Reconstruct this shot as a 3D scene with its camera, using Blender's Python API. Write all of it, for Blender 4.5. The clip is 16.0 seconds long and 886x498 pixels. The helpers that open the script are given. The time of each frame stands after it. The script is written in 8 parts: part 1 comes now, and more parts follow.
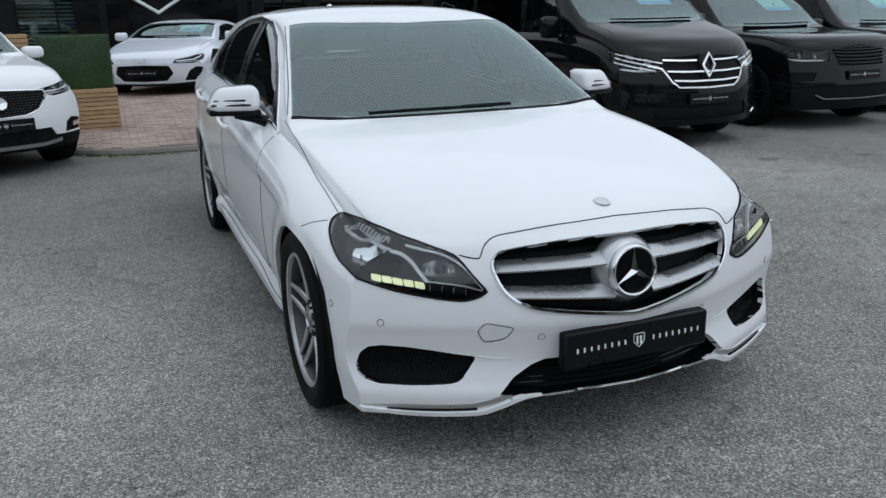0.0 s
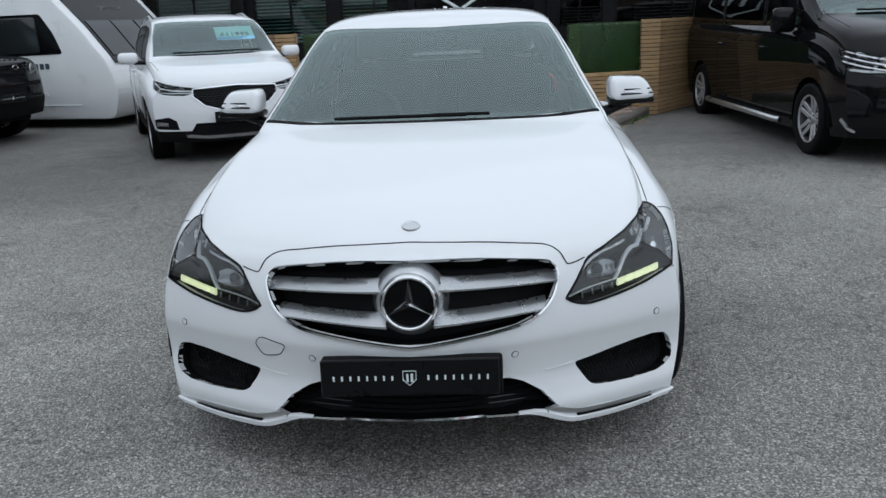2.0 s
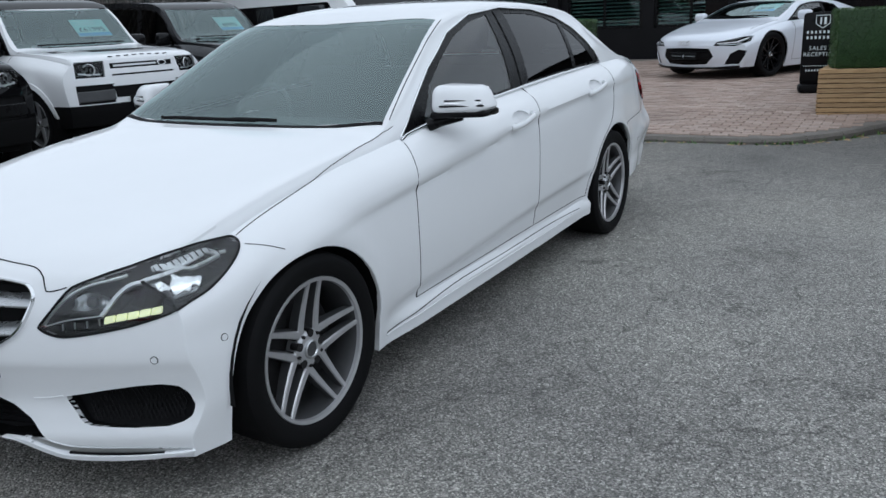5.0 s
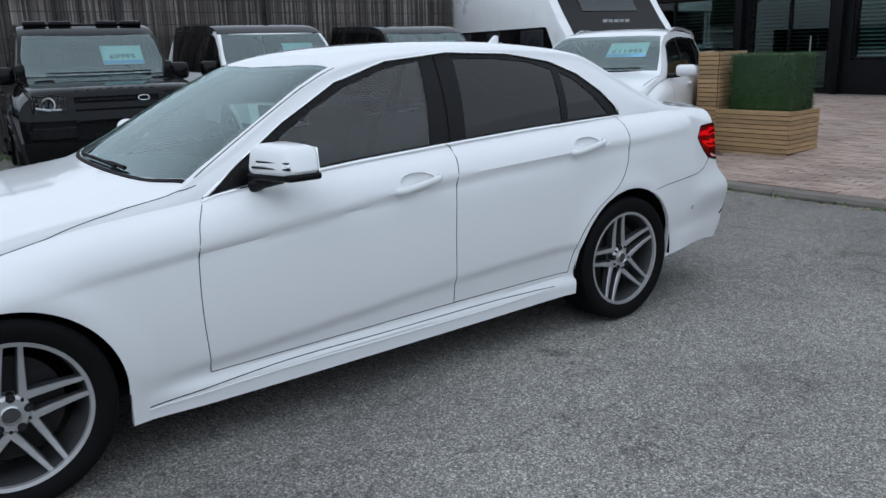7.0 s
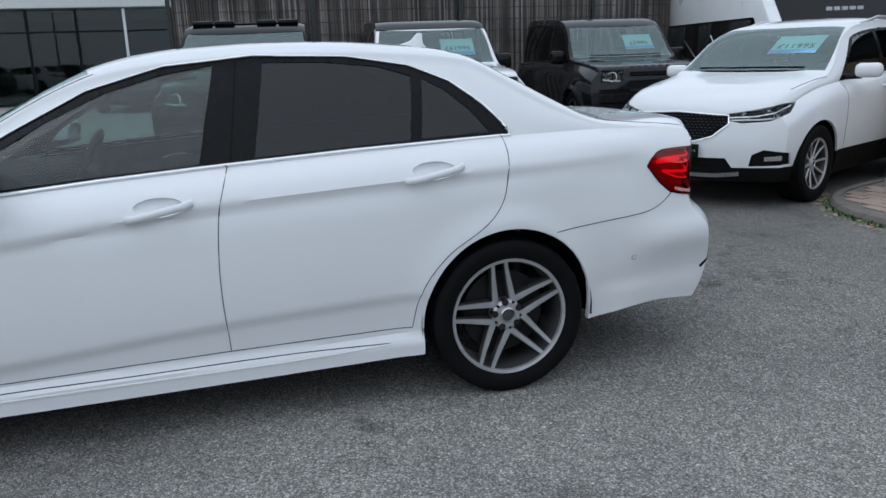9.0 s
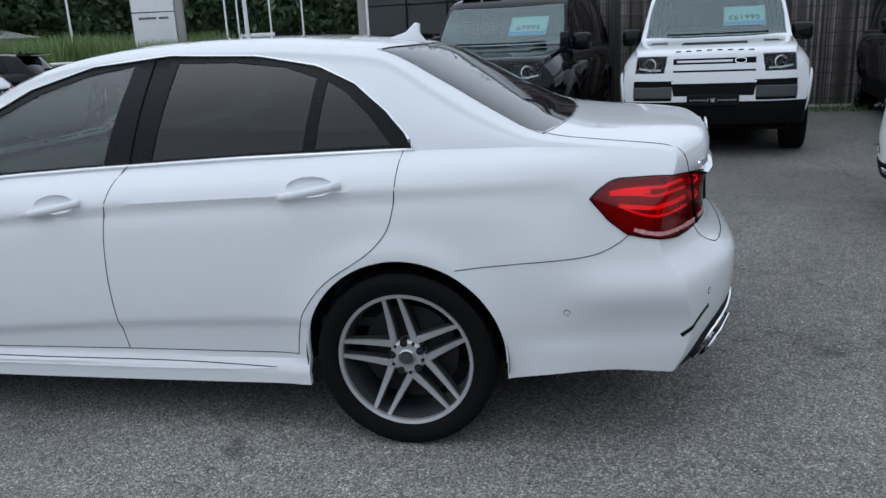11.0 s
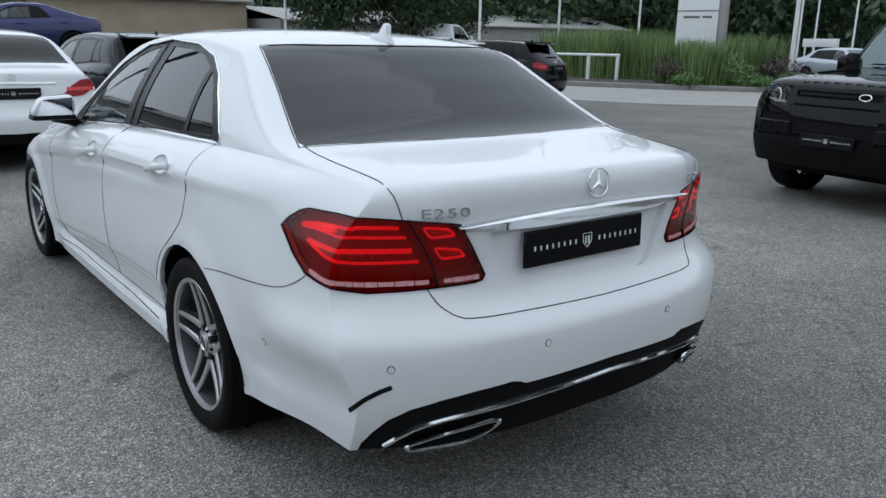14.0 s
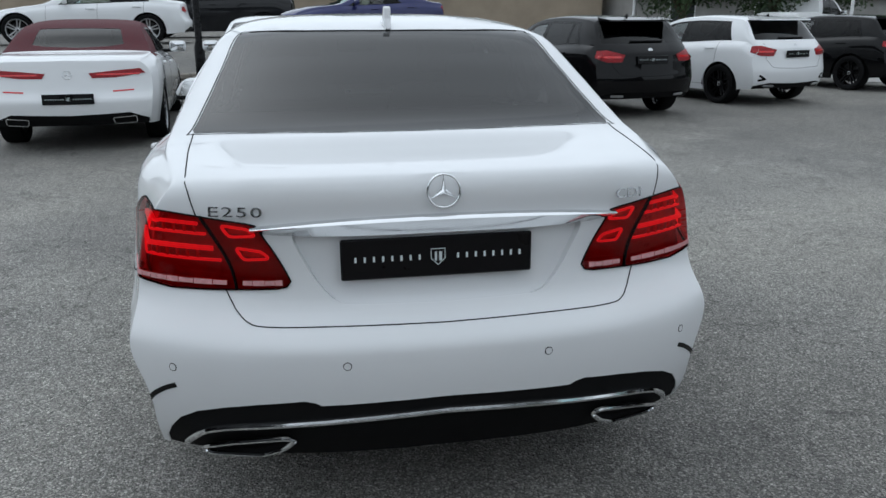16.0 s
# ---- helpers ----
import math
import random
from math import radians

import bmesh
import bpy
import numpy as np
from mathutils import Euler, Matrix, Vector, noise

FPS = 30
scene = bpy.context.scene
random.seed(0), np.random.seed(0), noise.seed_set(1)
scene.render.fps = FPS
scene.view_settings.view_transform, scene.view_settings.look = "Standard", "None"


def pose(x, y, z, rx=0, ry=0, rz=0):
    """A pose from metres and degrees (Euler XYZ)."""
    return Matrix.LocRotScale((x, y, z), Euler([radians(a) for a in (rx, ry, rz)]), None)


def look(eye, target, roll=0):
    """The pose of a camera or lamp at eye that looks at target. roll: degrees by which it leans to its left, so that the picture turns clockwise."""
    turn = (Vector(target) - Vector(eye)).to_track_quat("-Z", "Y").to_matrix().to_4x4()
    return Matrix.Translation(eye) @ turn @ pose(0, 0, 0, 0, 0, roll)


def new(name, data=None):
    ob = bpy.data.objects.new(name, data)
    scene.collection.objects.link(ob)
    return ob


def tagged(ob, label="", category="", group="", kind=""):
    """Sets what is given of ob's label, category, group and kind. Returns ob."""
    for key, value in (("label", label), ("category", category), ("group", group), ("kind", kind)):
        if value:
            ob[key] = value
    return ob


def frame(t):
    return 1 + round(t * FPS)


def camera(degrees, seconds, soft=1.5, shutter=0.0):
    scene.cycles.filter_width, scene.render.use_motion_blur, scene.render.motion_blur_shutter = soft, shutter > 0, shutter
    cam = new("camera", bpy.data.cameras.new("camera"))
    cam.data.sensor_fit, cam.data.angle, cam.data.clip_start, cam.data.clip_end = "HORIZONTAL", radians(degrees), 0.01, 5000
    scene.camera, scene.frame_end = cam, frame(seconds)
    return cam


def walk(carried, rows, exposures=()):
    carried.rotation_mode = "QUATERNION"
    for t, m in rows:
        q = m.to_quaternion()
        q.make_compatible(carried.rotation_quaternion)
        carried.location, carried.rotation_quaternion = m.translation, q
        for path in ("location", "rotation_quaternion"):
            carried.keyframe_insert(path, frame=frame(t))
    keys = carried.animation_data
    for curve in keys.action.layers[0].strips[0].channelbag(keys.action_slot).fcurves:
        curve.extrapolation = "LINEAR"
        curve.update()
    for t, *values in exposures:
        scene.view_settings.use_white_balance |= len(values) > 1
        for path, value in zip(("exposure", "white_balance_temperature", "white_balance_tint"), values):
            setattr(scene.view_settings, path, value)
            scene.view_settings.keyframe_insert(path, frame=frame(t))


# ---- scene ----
cam = camera(58.5, 16.0)
PATH = [
    (0, (-1.425, -2.686, 1.36), (-0.701, -0.906, 0.804), -1.2),
    (0.5, (-1.032, -2.795, 1.357), (-0.506, -0.951, 0.791), -0.9),
    (1, (-0.645, -2.852, 1.369), (-0.337, -0.959, 0.8), -1.4),
    (1.5, (-0.208, -2.914, 1.375), (-0.114, -0.997, 0.812), -1.7),
    (2, (0.219, -2.883, 1.375), (0.116, -0.963, 0.824), -2.4),
    (2.5, (0.682, -2.853, 1.369), (0.394, -0.947, 0.837), -2.7),
    (3, (1.084, -2.715, 1.345), (0.656, -0.836, 0.812), -3.4),
    (3.5, (1.486, -2.563, 1.337), (0.92, -0.722, 0.8), -3.3),
    (4, (1.854, -2.352, 1.316), (1.141, -0.567, 0.765), -3.2),
    (4.2, (1.98, -2.252, 1.325), (1.214, -0.49, 0.77), -3.2),
    (6.3, (3.241, -0.919, 1.377), (1.849, 0.417, 0.85), -1.9),
    (6.5, (3.314, -0.737, 1.397), (1.871, 0.547, 0.878), -2.0),
    (7, (3.531, -0.261, 1.405), (1.971, 0.893, 0.918), -1.6),
    (7.5, (3.646, 0.227, 1.399), (1.993, 1.242, 0.913), -1.0),
    (8, (3.752, 0.727, 1.393), (2.01, 1.581, 0.906), -1.0),
    (8.5, (3.77, 1.266, 1.377), (1.957, 1.956, 0.892), -1.5),
    (9, (3.784, 1.801, 1.383), (1.913, 2.317, 0.902), -1.9),
    (9.2, (3.774, 2.023, 1.387), (1.884, 2.461, 0.903), -1.6),
    (11.3, (3.278, 3.835, 1.438), (1.436, 3.254, 0.918), -1.6),
    (11.5, (3.2, 3.996, 1.431), (1.392, 3.314, 0.917), -0.5),
    (12, (2.911, 4.334, 1.429), (1.202, 3.434, 0.909), -0.4),
    (12.5, (2.67, 4.723, 1.435), (1.07, 3.641, 0.917), -0.1),
    (13, (2.38, 5.032, 1.432), (0.895, 3.794, 0.922), 0.5),
    (13.5, (2.109, 5.328, 1.429), (0.767, 3.932, 0.93), 1.2),
    (14, (1.808, 5.564, 1.42), (0.643, 4.021, 0.908), 1.2),
    (14.5, (1.493, 5.72, 1.425), (0.497, 4.067, 0.901), 1.2),
    (15, (1.145, 5.868, 1.437), (0.336, 4.119, 0.901), 1.6),
    (15.5, (0.776, 5.896, 1.448), (0.198, 4.064, 0.891), 0.9),
    (16, (0.37, 5.923, 1.448), (0.019, 4.038, 0.88), -0.1),
]
walk(cam, [(t, look(eye, target, roll)) for t, eye, target, roll in PATH], [(0.0, -0.14, 5830, 7), (4.0, -0.12, 5760, 7), (7.5, -0.13, 5640, 8), (9.0, -0.16, 5640, 8), (12.0, -0.10, 5640, 8), (14.0, -0.06, 5720, 7), (16.0, -0.10, 5860, 6)])

# ---- light ----
world = bpy.data.worlds.new("overcast_sky")
scene.world = world
world.use_nodes = True
wn, wl = world.node_tree.nodes, world.node_tree.links
sky = wn.new("ShaderNodeTexSky")
sky.sky_type = "NISHITA"
sky.sun_disc = False
sky.sun_elevation, sky.sun_rotation = radians(58), radians(150)
sky.air_density, sky.dust_density, sky.ozone_density = 1.0, 3.0, 1.0
grey = wn.new("ShaderNodeHueSaturation")
grey.inputs["Saturation"].default_value = 0.22
wl.new(sky.outputs[0], grey.inputs["Color"])
cloud = wn.new("ShaderNodeMix")
cloud.data_type = "RGBA"
cloud.inputs[0].default_value = 0.72
cloud.inputs[7].default_value = (5.6, 5.7, 5.8, 1)
wl.new(grey.outputs[0], cloud.inputs[6])
wl.new(cloud.outputs[2], wn["Background"].inputs["Color"])
wn["Background"].inputs["Strength"].default_value = 0.190
sun = new("sun", bpy.data.lights.new("sun", "SUN"))
sun.data.energy, sun.data.angle, sun.data.color = 0.50, radians(110), (1.0, 0.985, 0.96)
sun.matrix_world = look((3, 2, 19), (0, 0, 0))

# ---- materials ----


def shader(name):
    m = bpy.data.materials.new(name)
    m.use_nodes = True
    n, l = m.node_tree.nodes, m.node_tree.links
    return m, n, l, n["Principled BSDF"]


def texco(n, l, kind="Object"):
    c = n.new("ShaderNodeTexCoord")
    return c.outputs[kind]


def ramp(n, l, src, stops):
    r = n.new("ShaderNodeValToRGB")
    e = r.color_ramp.elements
    while len(e) < len(stops):
        e.new(0.5)
    for i, (p, c) in enumerate(stops):
        e[i].position = p
        e[i].color = (*c, 1) if len(c) == 3 else (c[0], c[0], c[0], 1)
    l.new(src, r.inputs[0])
    return r.outputs[0]


def noise_tex(n, l, co, scale, detail=4, rough=0.6):
    t = n.new("ShaderNodeTexNoise")
    t.inputs["Scale"].default_value, t.inputs["Detail"].default_value, t.inputs["Roughness"].default_value = scale, detail, rough
    l.new(co, t.inputs["Vector"])
    return t.outputs["Fac"]


def mixc(n, l, fac, a, b, mode="MIX"):
    x = n.new("ShaderNodeMix")
    x.data_type, x.blend_type = "RGBA", mode
    for sock, v in ((x.inputs[0], fac), (x.inputs[6], a), (x.inputs[7], b)):
        if isinstance(v, (int, float)):
            sock.default_value = v
        elif isinstance(v, tuple):
            sock.default_value = (*v, 1)
        else:
            l.new(v, sock)
    return x.outputs[2]


def bump(n, l, p, h, strength=0.3, dist=0.01):
    b = n.new("ShaderNodeBump")
    b.inputs["Strength"].default_value, b.inputs["Distance"].default_value = strength, dist
    l.new(h, b.inputs["Height"])
    l.new(b.outputs[0], p.inputs["Normal"])


def plain(name, col, rough=0.5, metal=0.0, vary=0.12, scale=9.0, bumps=0.0, coat=0.0, spec=0.5):
    """A surface with grain and larger blotches of its colour and gloss."""
    m, n, l, p = shader(name)
    co = texco(n, l)
    big, fine = noise_tex(n, l, co, scale), noise_tex(n, l, co, scale * 22, 3)
    dark = tuple(c * (1 - vary) for c in col)
    lite = tuple(min(1, c * (1 + vary * 0.6)) for c in col)
    c1 = ramp(n, l, big, [(0.3, dark), (0.72, lite)])
    c2 = mixc(n, l, vary * 0.8, c1, ramp(n, l, fine, [(0.35, dark), (0.65, lite)]))
    l.new(c2, p.inputs["Base Color"])
    l.new(ramp(n, l, big, [(0.2, (max(0, rough - 0.06),)), (0.8, (min(1, rough + 0.06),))]), p.inputs["Roughness"])
    p.inputs["Metallic"].default_value = metal
    p.inputs["Specular IOR Level"].default_value = spec
    p.inputs["Coat Weight"].default_value = coat
    p.inputs["Coat Roughness"].default_value = 0.04
    if bumps:
        bump(n, l, p, fine, bumps, 0.004)
    return m


def paint(name, col, rough=0.32, flake=0.0, dust=0.04, coat=1.0, ior=1.45):
    """Lacquered car paint with faint dust and water marks."""
    m, n, l, p = shader(name)
    co = texco(n, l)
    d = noise_tex(n, l, co, 2.2, 6, 0.65)
    soft = tuple(c * (1 - dust) + 0.35 * dust for c in col)
    l.new(ramp(n, l, d, [(0.35, col), (0.75, soft)]), p.inputs["Base Color"])
    p.inputs["Metallic"].default_value = flake
    p.inputs["Roughness"].default_value = rough
    p.inputs["Specular IOR Level"].default_value = 0.0
    p.inputs["Coat Weight"].default_value = coat
    p.inputs["Coat IOR"].default_value = ior
    l.new(ramp(n, l, noise_tex(n, l, co, 7, 5), [(0.3, (0.02,)), (0.8, (0.06,))]), p.inputs["Coat Roughness"])
    return m


def glass(name, tint, gloss=0.02, ior=1.62, sheen=(1.0, 1.0, 1.0)):
    """A tinted pane: what passes through is coloured, what glances off is not."""
    m, n, l, p = shader(name)
    out = n["Material Output"]
    n.remove(p)
    tr, gl, fr, mx = n.new("ShaderNodeBsdfTransparent"), n.new("ShaderNodeBsdfGlossy"), n.new("ShaderNodeFresnel"), n.new("ShaderNodeMixShader")
    tr.inputs[0].default_value = (*tint, 1)
    gl.inputs["Color"].default_value = (*sheen, 1)
    gl.inputs["Roughness"].default_value = gloss
    fr.inputs["IOR"].default_value = ior
    l.new(fr.outputs[0], mx.inputs[0])
    l.new(tr.outputs[0], mx.inputs[1])
    l.new(gl.outputs[0], mx.inputs[2])
    l.new(mx.outputs[0], out.inputs[0])
    return m


def glow(name, col, power):
    m, n, l, p = shader(name)
    p.inputs["Base Color"].default_value = (*col, 1)
    p.inputs["Emission Color"].default_value = (*col, 1)
    p.inputs["Emission Strength"].default_value = power
    p.inputs["Roughness"].default_value = 0.3
    return m


def asphalt_mat():
    """Rolled asphalt: pale and dark chippings, open pits, worn patches, two paler areas, oil stains and hairline
    cracks.
    """
    m, n, l, p = shader("asphalt")
    co = texco(n, l)

    def cells(scale):
        v = n.new("ShaderNodeTexVoronoi")
        v.inputs["Scale"].default_value = scale
        l.new(co, v.inputs["Vector"])
        sep = n.new("ShaderNodeSeparateColor")
        l.new(v.outputs["Color"], sep.inputs[0])
        return v, sep

    v, sep = cells(125)
    v2, sep2 = cells(205)
    chips = ramp(n, l, sep.outputs[0], [(0.0, (0.085, 0.084, 0.081)), (0.45, (0.215, 0.212, 0.202)), (0.82, (0.325, 0.319, 0.302)), (1.0, (0.70, 0.68, 0.64))])
    chips2 = ramp(n, l, sep2.outputs[1], [(0.0, (0.070, 0.069, 0.066)), (0.5, (0.220, 0.217, 0.207)), (0.8, (0.360, 0.354, 0.335)), (1.0, (0.80, 0.78, 0.74))])
    c = mixc(n, l, 0.52, chips, chips2)
    pits = ramp(n, l, v.outputs["Distance"], [(0.45, (1.0, 1.0, 1.0)), (0.80, (0.60, 0.60, 0.60))])
    c = mixc(n, l, 0.75, c, pits, "MULTIPLY")
    patch = noise_tex(n, l, co, 0.28, 5, 0.62)
    wear = noise_tex(n, l, co, 1.3, 6, 0.7)
    grit = noise_tex(n, l, co, 11.0, 4, 0.7)
    c = mixc(n, l, 1.0, c, ramp(n, l, patch, [(0.34, (0.74, 0.74, 0.75)), (0.50, (1.0, 1.0, 1.0)), (0.66, (1.24, 1.23, 1.21))]), "MULTIPLY")
    c = mixc(n, l, 1.0, c, ramp(n, l, wear, [(0.30, (0.66, 0.655, 0.65)), (0.42, (1.0, 1.0, 1.0)), (0.70, (1.14, 1.14, 1.12))]), "MULTIPLY")
    c = mixc(n, l, 1.0, c, ramp(n, l, grit, [(0.25, (0.80, 0.80, 0.80)), (0.5, (1.0, 1.0, 1.0)), (0.75, (1.12, 1.12, 1.11))]), "MULTIPLY")
    # base colour falls to 0.7 with noise-warped distance from two fixed points
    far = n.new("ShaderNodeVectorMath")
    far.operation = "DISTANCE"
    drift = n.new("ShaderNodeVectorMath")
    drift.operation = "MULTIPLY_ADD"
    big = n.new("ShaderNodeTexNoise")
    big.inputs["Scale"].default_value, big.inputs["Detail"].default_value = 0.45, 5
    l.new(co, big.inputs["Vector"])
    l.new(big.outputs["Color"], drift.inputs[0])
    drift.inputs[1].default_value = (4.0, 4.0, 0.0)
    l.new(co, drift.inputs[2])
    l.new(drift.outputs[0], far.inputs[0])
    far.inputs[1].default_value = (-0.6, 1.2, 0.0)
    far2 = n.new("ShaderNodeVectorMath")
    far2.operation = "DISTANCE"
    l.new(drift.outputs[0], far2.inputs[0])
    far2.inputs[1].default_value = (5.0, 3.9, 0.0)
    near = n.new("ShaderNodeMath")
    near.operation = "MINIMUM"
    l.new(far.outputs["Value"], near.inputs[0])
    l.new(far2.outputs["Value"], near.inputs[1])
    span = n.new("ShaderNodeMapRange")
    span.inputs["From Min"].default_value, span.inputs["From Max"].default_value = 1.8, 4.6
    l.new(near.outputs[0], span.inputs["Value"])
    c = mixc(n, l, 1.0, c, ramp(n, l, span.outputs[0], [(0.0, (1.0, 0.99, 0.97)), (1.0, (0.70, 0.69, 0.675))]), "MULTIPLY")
    spot = n.new("ShaderNodeTexVoronoi")
    spot.inputs["Scale"].default_value = 0.75
    wob = n.new("ShaderNodeTexNoise")
    wob.inputs["Scale"].default_value, wob.inputs["Detail"].default_value = 2.2, 5
    l.new(co, wob.inputs["Vector"])
    warp = n.new("ShaderNodeVectorMath")
    l.new(co, warp.inputs[0])
    l.new(wob.outputs["Color"], warp.inputs[1])
    l.new(warp.outputs[0], spot.inputs["Vector"])
    c = mixc(n, l, 1.0, c, ramp(n, l, spot.outputs["Distance"], [(0.04, (0.60, 0.60, 0.61)), (0.10, (1.0, 1.0, 1.0))]), "MULTIPLY")
    crack = n.new("ShaderNodeTexVoronoi")
    crack.feature = "DISTANCE_TO_EDGE"
    crack.inputs["Scale"].default_value = 0.55
    l.new(warp.outputs[0], crack.inputs["Vector"])
    c = mixc(n, l, 1.0, c, ramp(n, l, crack.outputs["Distance"], [(0.0, (0.55, 0.55, 0.55)), (0.005, (1.0, 1.0, 1.0))]), "MULTIPLY")
    l.new(c, p.inputs["Base Color"])
    l.new(ramp(n, l, patch, [(0.3, (0.62,)), (0.7, (0.80,))]), p.inputs["Roughness"])
    p.inputs["Specular IOR Level"].default_value = 0.12
    b1 = n.new("ShaderNodeBump")
    b1.inputs["Strength"].default_value, b1.inputs["Distance"].default_value = 0.8, 0.007
    l.new(v.outputs["Distance"], b1.inputs["Height"])
    b1.invert = True
    l.new(b1.outputs[0], p.inputs["Normal"])
    return m


def timber_mat():
    m, n, l, p = shader("larch_slat")
    co = texco(n, l)
    inf = n.new("ShaderNodeObjectInfo")
    mp = n.new("ShaderNodeMapping")
    mp.inputs["Scale"].default_value = (2.0, 30, 30)
    add = n.new("ShaderNodeVectorMath")
    l.new(co, add.inputs[0])
    l.new(inf.outputs["Random"], add.inputs[1])
    l.new(add.outputs[0], mp.inputs["Vector"])
    g = noise_tex(n, l, mp.outputs[0], 3.0, 5, 0.6)
    c = ramp(n, l, g, [(0.25, (0.25, 0.155, 0.075)), (0.5, (0.40, 0.27, 0.14)), (0.75, (0.50, 0.36, 0.20))])
    c = mixc(n, l, 0.8, c, ramp(n, l, inf.outputs["Random"], [(0.0, (0.72, 0.70, 0.68)), (1.0, (1.1, 1.06, 1.0))]), "MULTIPLY")
    l.new(c, p.inputs["Base Color"])
    p.inputs["Roughness"].default_value = 0.7
    bump(n, l, p, g, 0.25, 0.003)
    return m


def paver_mat():
    m, n, l, p = shader("block_paver")
    co = texco(n, l)
    inf = n.new("ShaderNodeObjectInfo")
    geo = n.new("ShaderNodeNewGeometry")
    addr = n.new("ShaderNodeMath")
    l.new(inf.outputs["Random"], addr.inputs[0])
    l.new(geo.outputs["Random Per Island"], addr.inputs[1])
    fr = n.new("ShaderNodeMath")
    fr.operation = "FRACT"
    l.new(addr.outputs[0], fr.inputs[0])
    base = ramp(n, l, fr.outputs[0], [(0.0, (0.275, 0.200, 0.162)), (0.5, (0.345, 0.258, 0.212)), (1.0, (0.40, 0.318, 0.270))])
    g = noise_tex(n, l, co, 60, 4)
    c = mixc(n, l, 1.0, base, ramp(n, l, g, [(0.3, (0.75, 0.75, 0.75)), (0.7, (1.12, 1.12, 1.12))]), "MULTIPLY")
    d = noise_tex(n, l, co, 1.1, 5)
    c = mixc(n, l, 1.0, c, ramp(n, l, d, [(0.3, (0.72, 0.72, 0.72)), (0.6, (1.05, 1.05, 1.05))]), "MULTIPLY")
    l.new(c, p.inputs["Base Color"])
    p.inputs["Roughness"].default_value = 0.75
    bump(n, l, p, g, 0.3, 0.003)
    return m


def leaf_mat(name, a, b, c):
    m, n, l, p = shader(name)
    geo = n.new("ShaderNodeNewGeometry")
    col = ramp(n, l, geo.outputs["Random Per Island"], [(0.0, a), (0.5, b), (1.0, c)])
    col = mixc(n, l, 0.6, col, ramp(n, l, noise_tex(n, l, texco(n, l), 3.0, 4), [(0.3, (0.6, 0.6, 0.6)), (0.7, (1.2, 1.2, 1.2))]), "MULTIPLY")
    l.new(col, p.inputs["Base Color"])
    p.inputs["Roughness"].default_value = 0.55
    return m


M_WHITE = paint("white_paint", (0.72, 0.73, 0.74), 0.34, ior=1.36)
M_PEARL = paint("pale_silver_paint", (0.66, 0.69, 0.74), 0.30, 0.15)
M_BLACK = paint("black_paint", (0.0035, 0.0035, 0.004), 0.25, 0.0, 0.006, 0.9, 1.32)
M_DARKGREY = paint("dark_grey_paint", (0.011, 0.0115, 0.013), 0.3, 0.2, 0.02, 0.9, 1.36)
M_BLUE = paint("deep_blue_paint", (0.018, 0.022, 0.09), 0.28, 0.4)
M_SILVERB = paint("grey_blue_paint", (0.42, 0.46, 0.50), 0.3, 0.3)
M_TRIM = plain("black_trim", (0.005, 0.005, 0.0055), 0.28, 0, 0.2, 14, spec=0.14)
M_MATT = plain("matt_black_plastic", (0.006, 0.006, 0.0065), 0.65, 0, 0.2, 14, 0.1, spec=0.1)
M_SEAM = plain("shadow_gap_rubber", (0.010, 0.010, 0.011), 0.8, spec=0.1)
M_RUBBER = plain("tyre_rubber", (0.005, 0.005, 0.0055), 0.65, 0, 0.25, 20, 0.15, spec=0.1)
M_CHROME = plain("chrome", (0.78, 0.79, 0.80), 0.09, 1.0, 0.05)
M_SILVER = plain("satin_silver", (0.58, 0.59, 0.60), 0.30, 1.0, 0.06)
M_ALLOY = plain("machined_alloy", (0.46, 0.46, 0.47), 0.32, 0.6, 0.08, 30)
M_ALLOYDARK = plain("graphite_alloy", (0.075, 0.076, 0.079), 0.42, 0.5, 0.1, 30)
M_GLOSSBLACK = plain("gloss_black", (0.005, 0.005, 0.0055), 0.12, 0, 0.1, spec=0.2)
M_GLASS = glass("tinted_glass", (0.60, 0.76, 0.73), 0.02, 1.65)
M_PRIVACY = glass("privacy_glass", (0.05, 0.052, 0.055), 0.02, 1.48)
M_SCREEN = glass("windscreen_glass", (0.70, 0.88, 0.86), 0.02, 2.15, (0.82, 0.97, 0.96))
M_SHOPGLASS = glass("showroom_glass", (0.30, 0.38, 0.37), 0.02, 1.5)
M_LENS = glass("lamp_cover", (0.80, 0.82, 0.82), 0.02, 1.30)
M_LAMPLENS = glass("headlamp_cover", (0.90, 0.92, 0.92), 0.03, 1.62)
M_REDLENS = glass("red_lens", (0.97, 0.20, 0.21), 0.03, 1.4)
M_RED = plain("red_reflector", (0.62, 0.018, 0.022), 0.22, 0, 0.3, 40, 0, 0.6)
M_DARKRED = plain("dark_red_plastic", (0.25, 0.005, 0.010), 0.3, 0, 0.3, 40, 0, 0.1, spec=0.25)
M_BAR = plain("satin_grille_silver", (0.46, 0.47, 0.48), 0.28, 0.85, 0.05)
M_INSIDE = plain("cabin_fabric", (0.05, 0.051, 0.053), 0.8, 0, 0.14, 7, 0.03, spec=0.2)
# weak emission added to the unlit tail bars, standing in for light they reflect
M_TAILGLOW = glow("tail_bar_added_glow", (0.92, 0.010, 0.035), 0.42)
M_DISC = plain("brake_disc_iron", (0.025, 0.024, 0.025), 0.5, 0.4, 0.3, 30, spec=0.2)
M_BACKGLASS = glass("dark_car_glass", (0.04, 0.043, 0.046), 0.02, 1.28)
